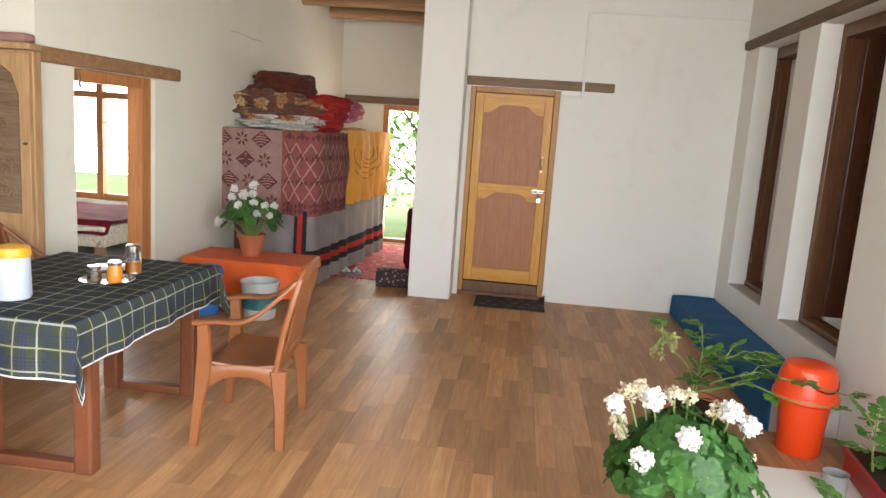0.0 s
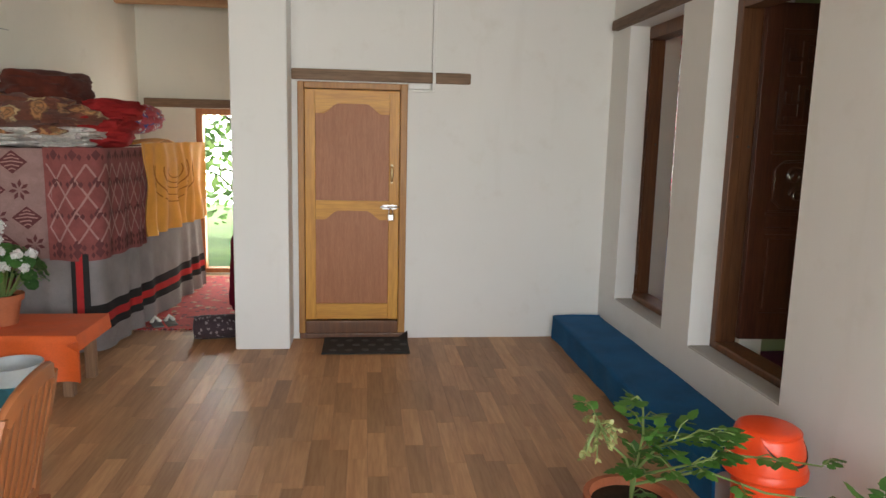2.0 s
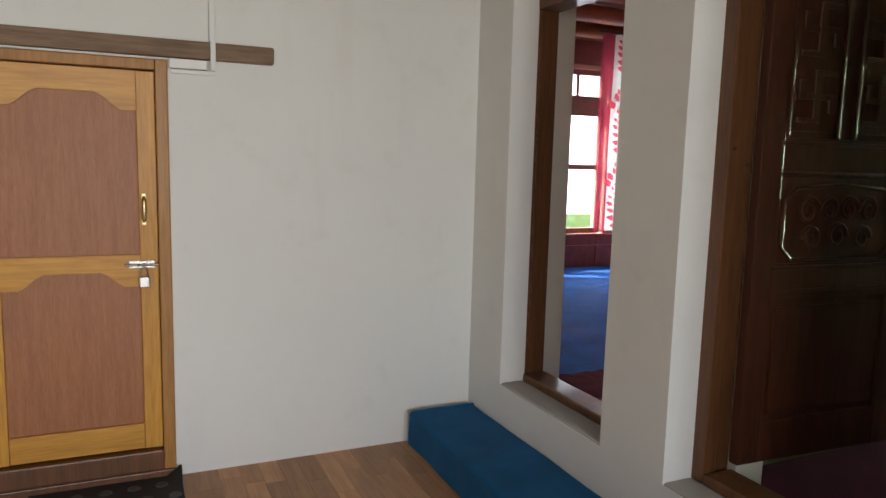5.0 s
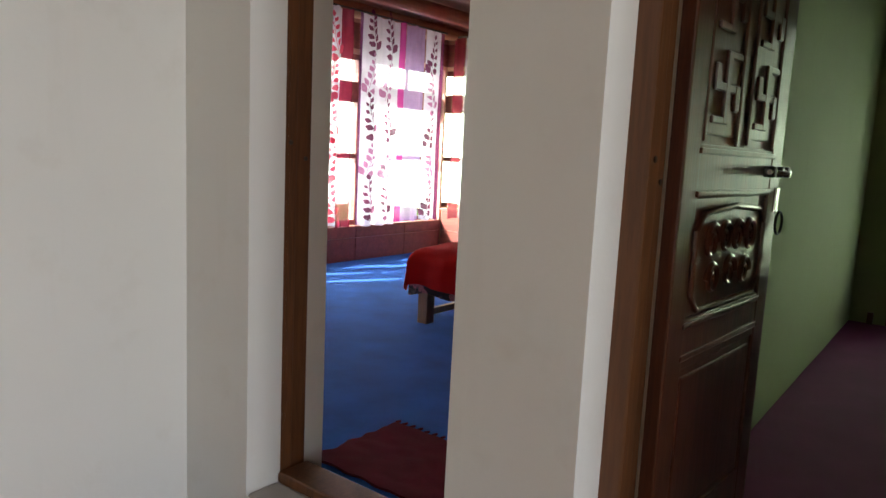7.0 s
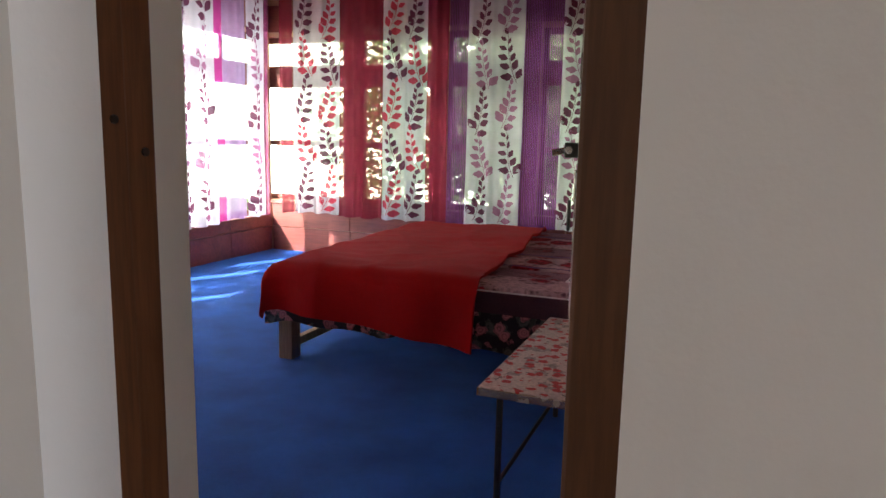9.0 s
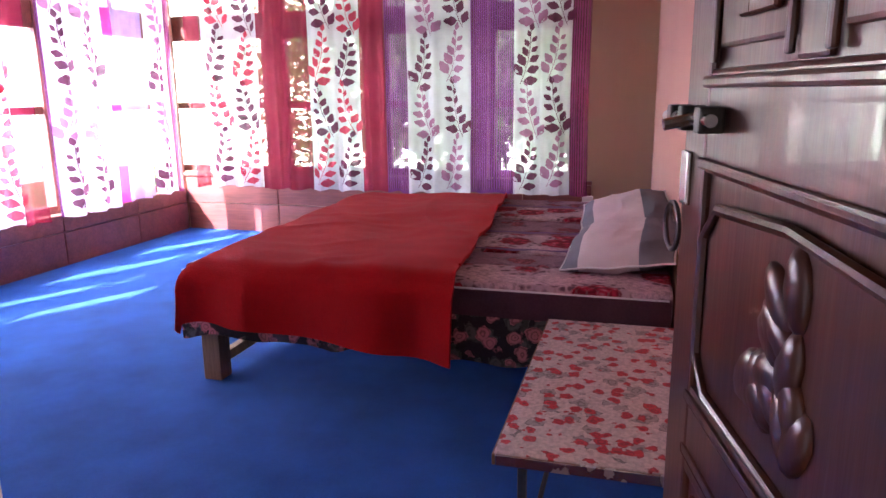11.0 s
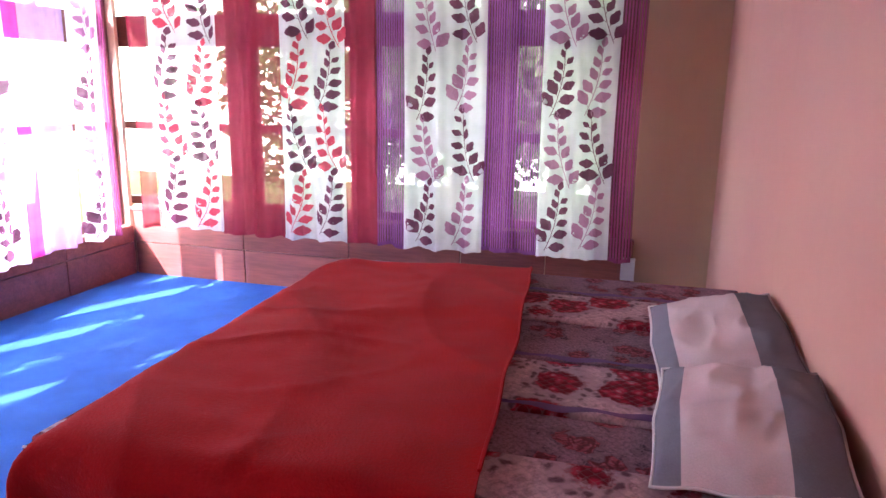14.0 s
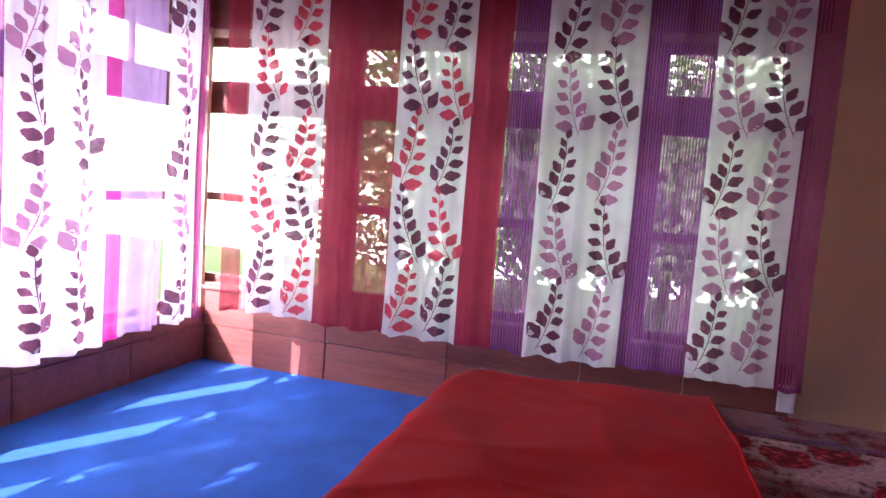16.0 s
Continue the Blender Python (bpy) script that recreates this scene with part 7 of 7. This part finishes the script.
def plastic_chair(at, turn, label):
    """A moulded armchair facing local -x, origin on the floor under its seat."""
    c = thing("plastic_chair", label, "chair", at, turn, "chairs round the table")
    L, Wd, sh = 0.172, 0.245, 0.40

    def seat(u, v):
        x, y = -L - 0.01 + (2 * L + 0.01) * u, (-Wd + 2 * Wd * v) * (0.90 + 0.10 * (1 - u) ** 0.5)
        return Vector((x, y, sh + 0.022 * (abs(2 * v - 1) ** 3) - 0.022 * math.sin(u * 2.6) - 0.035 * (max(0, 0.14 - u) * 7) ** 2))
    part("seat", thicken(grid(24, 20, seat), 0.012), BROWNPLASTIC, c, "", True)
    part("apron", strap([(-L - 0.012, -Wd + 0.03, sh - 0.075), (-L - 0.022, -0.1, sh - 0.045), (-L - 0.022, 0.1, sh - 0.045), (-L - 0.012, Wd - 0.03, sh - 0.075)], [0.085, 0.05, 0.05, 0.085], 0.016, (0, 0, 1)), BROWNPLASTIC, c, "", True)
    for s in (-1, 1):
        part("apron", strap([(-L + 0.01, s * Wd, sh - 0.06), (-0.06, s * (Wd - 0.002), sh - 0.03), (0.08, s * (Wd - 0.008), sh - 0.03), (L, s * (Wd - 0.02), sh - 0.065)], [0.11, 0.06, 0.06, 0.11], 0.016, (0, 0, 1)), BROWNPLASTIC, c, "", True)
        part("leg", strap([(-L - 0.035, s * (Wd + 0.025), 0.0), (-L - 0.018, s * (Wd + 0.012), 0.2), (-L, s * Wd, sh - 0.04), (-L + 0.002, s * (Wd + 0.002), 0.52), (-L - 0.005, s * (Wd + 0.004), 0.605)], [0.042, 0.052, 0.078, 0.062, 0.055], 0.034, (1, 0, 0)), BROWNPLASTIC, c, "", True)
        part("leg", strap([(L + 0.03, s * (Wd + 0.015), 0.0), (L + 0.022, s * Wd, 0.2), (L + 0.008, s * (Wd - 0.015), sh - 0.02)], [0.042, 0.055, 0.085], 0.034, (1, 0, 0)), BROWNPLASTIC, c, "", True)
        part("armrest", strap([(-L - 0.045, s * (Wd + 0.003), 0.598), (-L + 0.06, s * (Wd + 0.008), 0.612), (0.0, s * (Wd + 0.01), 0.618), (0.08, s * (Wd + 0.004), 0.655), (0.17, s * (Wd - 0.008), 0.735), (0.248, s * (Wd - 0.03), 0.815)], [0.052, 0.06, 0.058, 0.052, 0.046, 0.04], 0.020, (0, 1, 0)), BROWNPLASTIC, c, "", True)
        part("back_post", strap([(L - 0.005, s * (Wd - 0.02), sh - 0.02), (L + 0.025, s * (Wd - 0.018), 0.56), (L + 0.06, s * (Wd - 0.02), 0.70), (L + 0.088, s * (Wd - 0.045), 0.825)], [0.062, 0.052, 0.05, 0.046], 0.026, (0, 1, 0)), BROWNPLASTIC, c, "", True)
    part("top_rail", strap([(L + 0.084, -Wd + 0.05, 0.805), (L + 0.10, -Wd * 0.55, 0.850), (L + 0.106, 0, 0.864), (L + 0.10, Wd * 0.55, 0.850), (L + 0.084, Wd - 0.05, 0.805)], [0.05, 0.055, 0.058, 0.055, 0.05], 0.024, (0, 0, 1)), BROWNPLASTIC, c, "", True)
    for k in range(6):
        y = (-0.75 + 0.30 * k) * (Wd - 0.04)
        top = 0.835 - 0.6 * y * y
        part("back_slat", strap([(L + 0.004, y * 0.94, sh + 0.012), (L + 0.040, y * 0.98, 0.56), (L + 0.068, y, 0.70), (L + 0.095, y, top)], [0.046, 0.05, 0.052, 0.05], 0.010, (0, 1, 0)), BROWNPLASTIC, c, "", True)
    part("lower_rail", strap([(L + 0.002, -Wd + 0.03, sh + 0.01), (L + 0.01, 0, sh + 0.015), (L + 0.002, Wd - 0.03, sh + 0.01)], [0.05, 0.045, 0.05], 0.022, (0, 0, 1)), BROWNPLASTIC, c, "", True)
    return c


ch = plastic_chair((-1.265, 3.28, 0.0), 6, "brown moulded plastic armchair beside the checked table")
copy_thing(ch, pose(-2.72, 3.72, 0.0, 0, 0, 205))
copy_thing(ch, pose(-2.30, 2.15, 0.0, 0, 0, 262))

# ---- garden outside ----
def tree(at, height, spread, seed, leaves=2300, leaf=0.15):
    rnd = random.Random(seed)
    t = thing("tree", "leafy garden tree with a slim pale trunk", "tree", at, 0, "garden trees")
    tr_, cr = bmesh.new(), bmesh.new()
    tube([(0, 0, 0), (0.06, 0.03, height * 0.3), (-0.04, 0.06, height * 0.65), (0.03, 0.0, height * 0.92)], [0.10, 0.08, 0.05, 0.02], tr_, 8)
    tips = []
    for i in range(22):
        a = rnd.uniform(0, 6.28)
        z0 = height * rnd.uniform(0.10, 0.8)
        r = spread * rnd.uniform(0.5, 1.0)
        p1 = Vector((math.cos(a) * r, math.sin(a) * r, z0 + rnd.uniform(0.1, 0.9)))
        tube([(0, 0, z0), p1 * 0.5 + Vector((0, 0, z0 * 0.5 + 0.1)), p1], [0.03, 0.018, 0.006], tr_, 5)
        tips.append(p1)
    for i in range(leaves):
        c = rnd.choice(tips) * rnd.uniform(0.6, 1.05) + Vector((rnd.gauss(0, 0.26), rnd.gauss(0, 0.26), rnd.gauss(0, 0.28)))
        d = Vector((rnd.gauss(0, 1), rnd.gauss(0, 1), rnd.gauss(-0.3, 0.8))).normalized()
        s = d.orthogonal().normalized()
        ln = leaf * rnd.uniform(0.7, 1.5)
        c.z = max(0.05, c.z)
        cr.faces.new([cr.verts.new(c + q) for q in (Vector((0, 0, 0)), d * ln * 0.5 + s * ln * 0.30, d * ln, d * ln * 0.5 - s * ln * 0.30)])
    part("trunk", tr_, BARK, t, "", True)
    part("crown", cr, TREELEAF, t, "loose crown of narrow leaves")
    return t


first = tree((12.4, 6.6, -0.13), 4.6, 1.5, 1)
for k, (x, y, r) in enumerate(((12.6, 8.6, 70), (12.2, 10.4, 140), (14.2, 7.5, 200), (14.4, 9.6, 20), (13.9, 6.2, 260), (15.6, 6.9, 300), (15.6, 8.6, 40), (13.4, 8.1, 100), (15.4, 11.2, 170))):
    copy_thing(first, pose(x, y, -0.13, 0, 0, r))
second = tree((-1.9, 12.8, -0.13), 4.2, 1.2, 2, 600)
for k, (x, y, r) in enumerate(((-0.6, 13.6, 60), (-3.2, 13.4, 200), (-2.2, 15.0, 120), (-0.2, 15.5, 300), (-4.9, 12.4, 20))):
    copy_thing(second, pose(x, y, -0.13, 0, 0, r))

# glowing panels added as bright blurred distance beyond the garden; they light the openings
structure("backdrop_east", box(17.0, 17.1, -2, 26, -0.13, 8), GLOW_EAST, "glowing panel added as the bright distance beyond the garden", "backdrop")
structure("backdrop_north", box(-9, 3.5, 19.0, 19.1, -0.13, 6), GLOW_NORTH, "glowing panel added as the bright distance beyond the garden", "backdrop")

# ---- hall floor planks (last: many pieces) ----
floor_top = thing("floor", "brown wood-patterned vinyl plank floor of the hall", "floor", kind="structure")
PW, PLEN = 0.098, 0.50
rnd = random.Random(30)
plank_me = to_mesh("plank", box(-PW / 2 + 0.0004, PW / 2 - 0.0004, -PLEN / 2 + 0.0004, PLEN / 2 - 0.0004, -0.004, 0.0, 0.0005, None, 1), PLANK)
near, far = 0, []
i = 0
x = -3.05
while x < 1.86:
    y = -0.4 - rnd.uniform(0, PLEN)
    while y < 9.28:
        cx, cy = x + PW / 2, y + PLEN / 2
        left = -3.0 if cy < 4.0 else -2.99 + 0.0953 * (cy - 4.0)
        if cx > left and (cy < 6.98 or cx < -1.0) and cx < 1.86:
            if -1.25 < cx < 1.48 and 2.7 < cy < 6.5 and near < 300:
                ob = new("plank", plank_me)
                ob.parent = floor_top
                ob.matrix_local = Matrix.Translation((cx, cy, 0.0))
                near += 1
            else:
                far.append((cx, cy))
        y += PLEN
    x += PW
bm = bmesh.new()
for cx, cy in far:
    vs = [bm.verts.new((cx + a, cy + b, 0.0)) for a, b in ((-PW / 2 + 0.0004, -PLEN / 2 + 0.0004), (PW / 2 - 0.0004, -PLEN / 2 + 0.0004), (PW / 2 - 0.0004, PLEN / 2 - 0.0004), (-PW / 2 + 0.0004, PLEN / 2 - 0.0004))]
    lo = [bm.verts.new(v.co - Vector((0, 0, 0.004))) for v in vs]
    bm.faces.new(vs)
    for k in range(4):
        bm.faces.new((vs[k], lo[k], lo[(k + 1) % 4], vs[(k + 1) % 4]))
tagged(part("planks", bm, PLANKFAR, floor_top), kind="stuff")
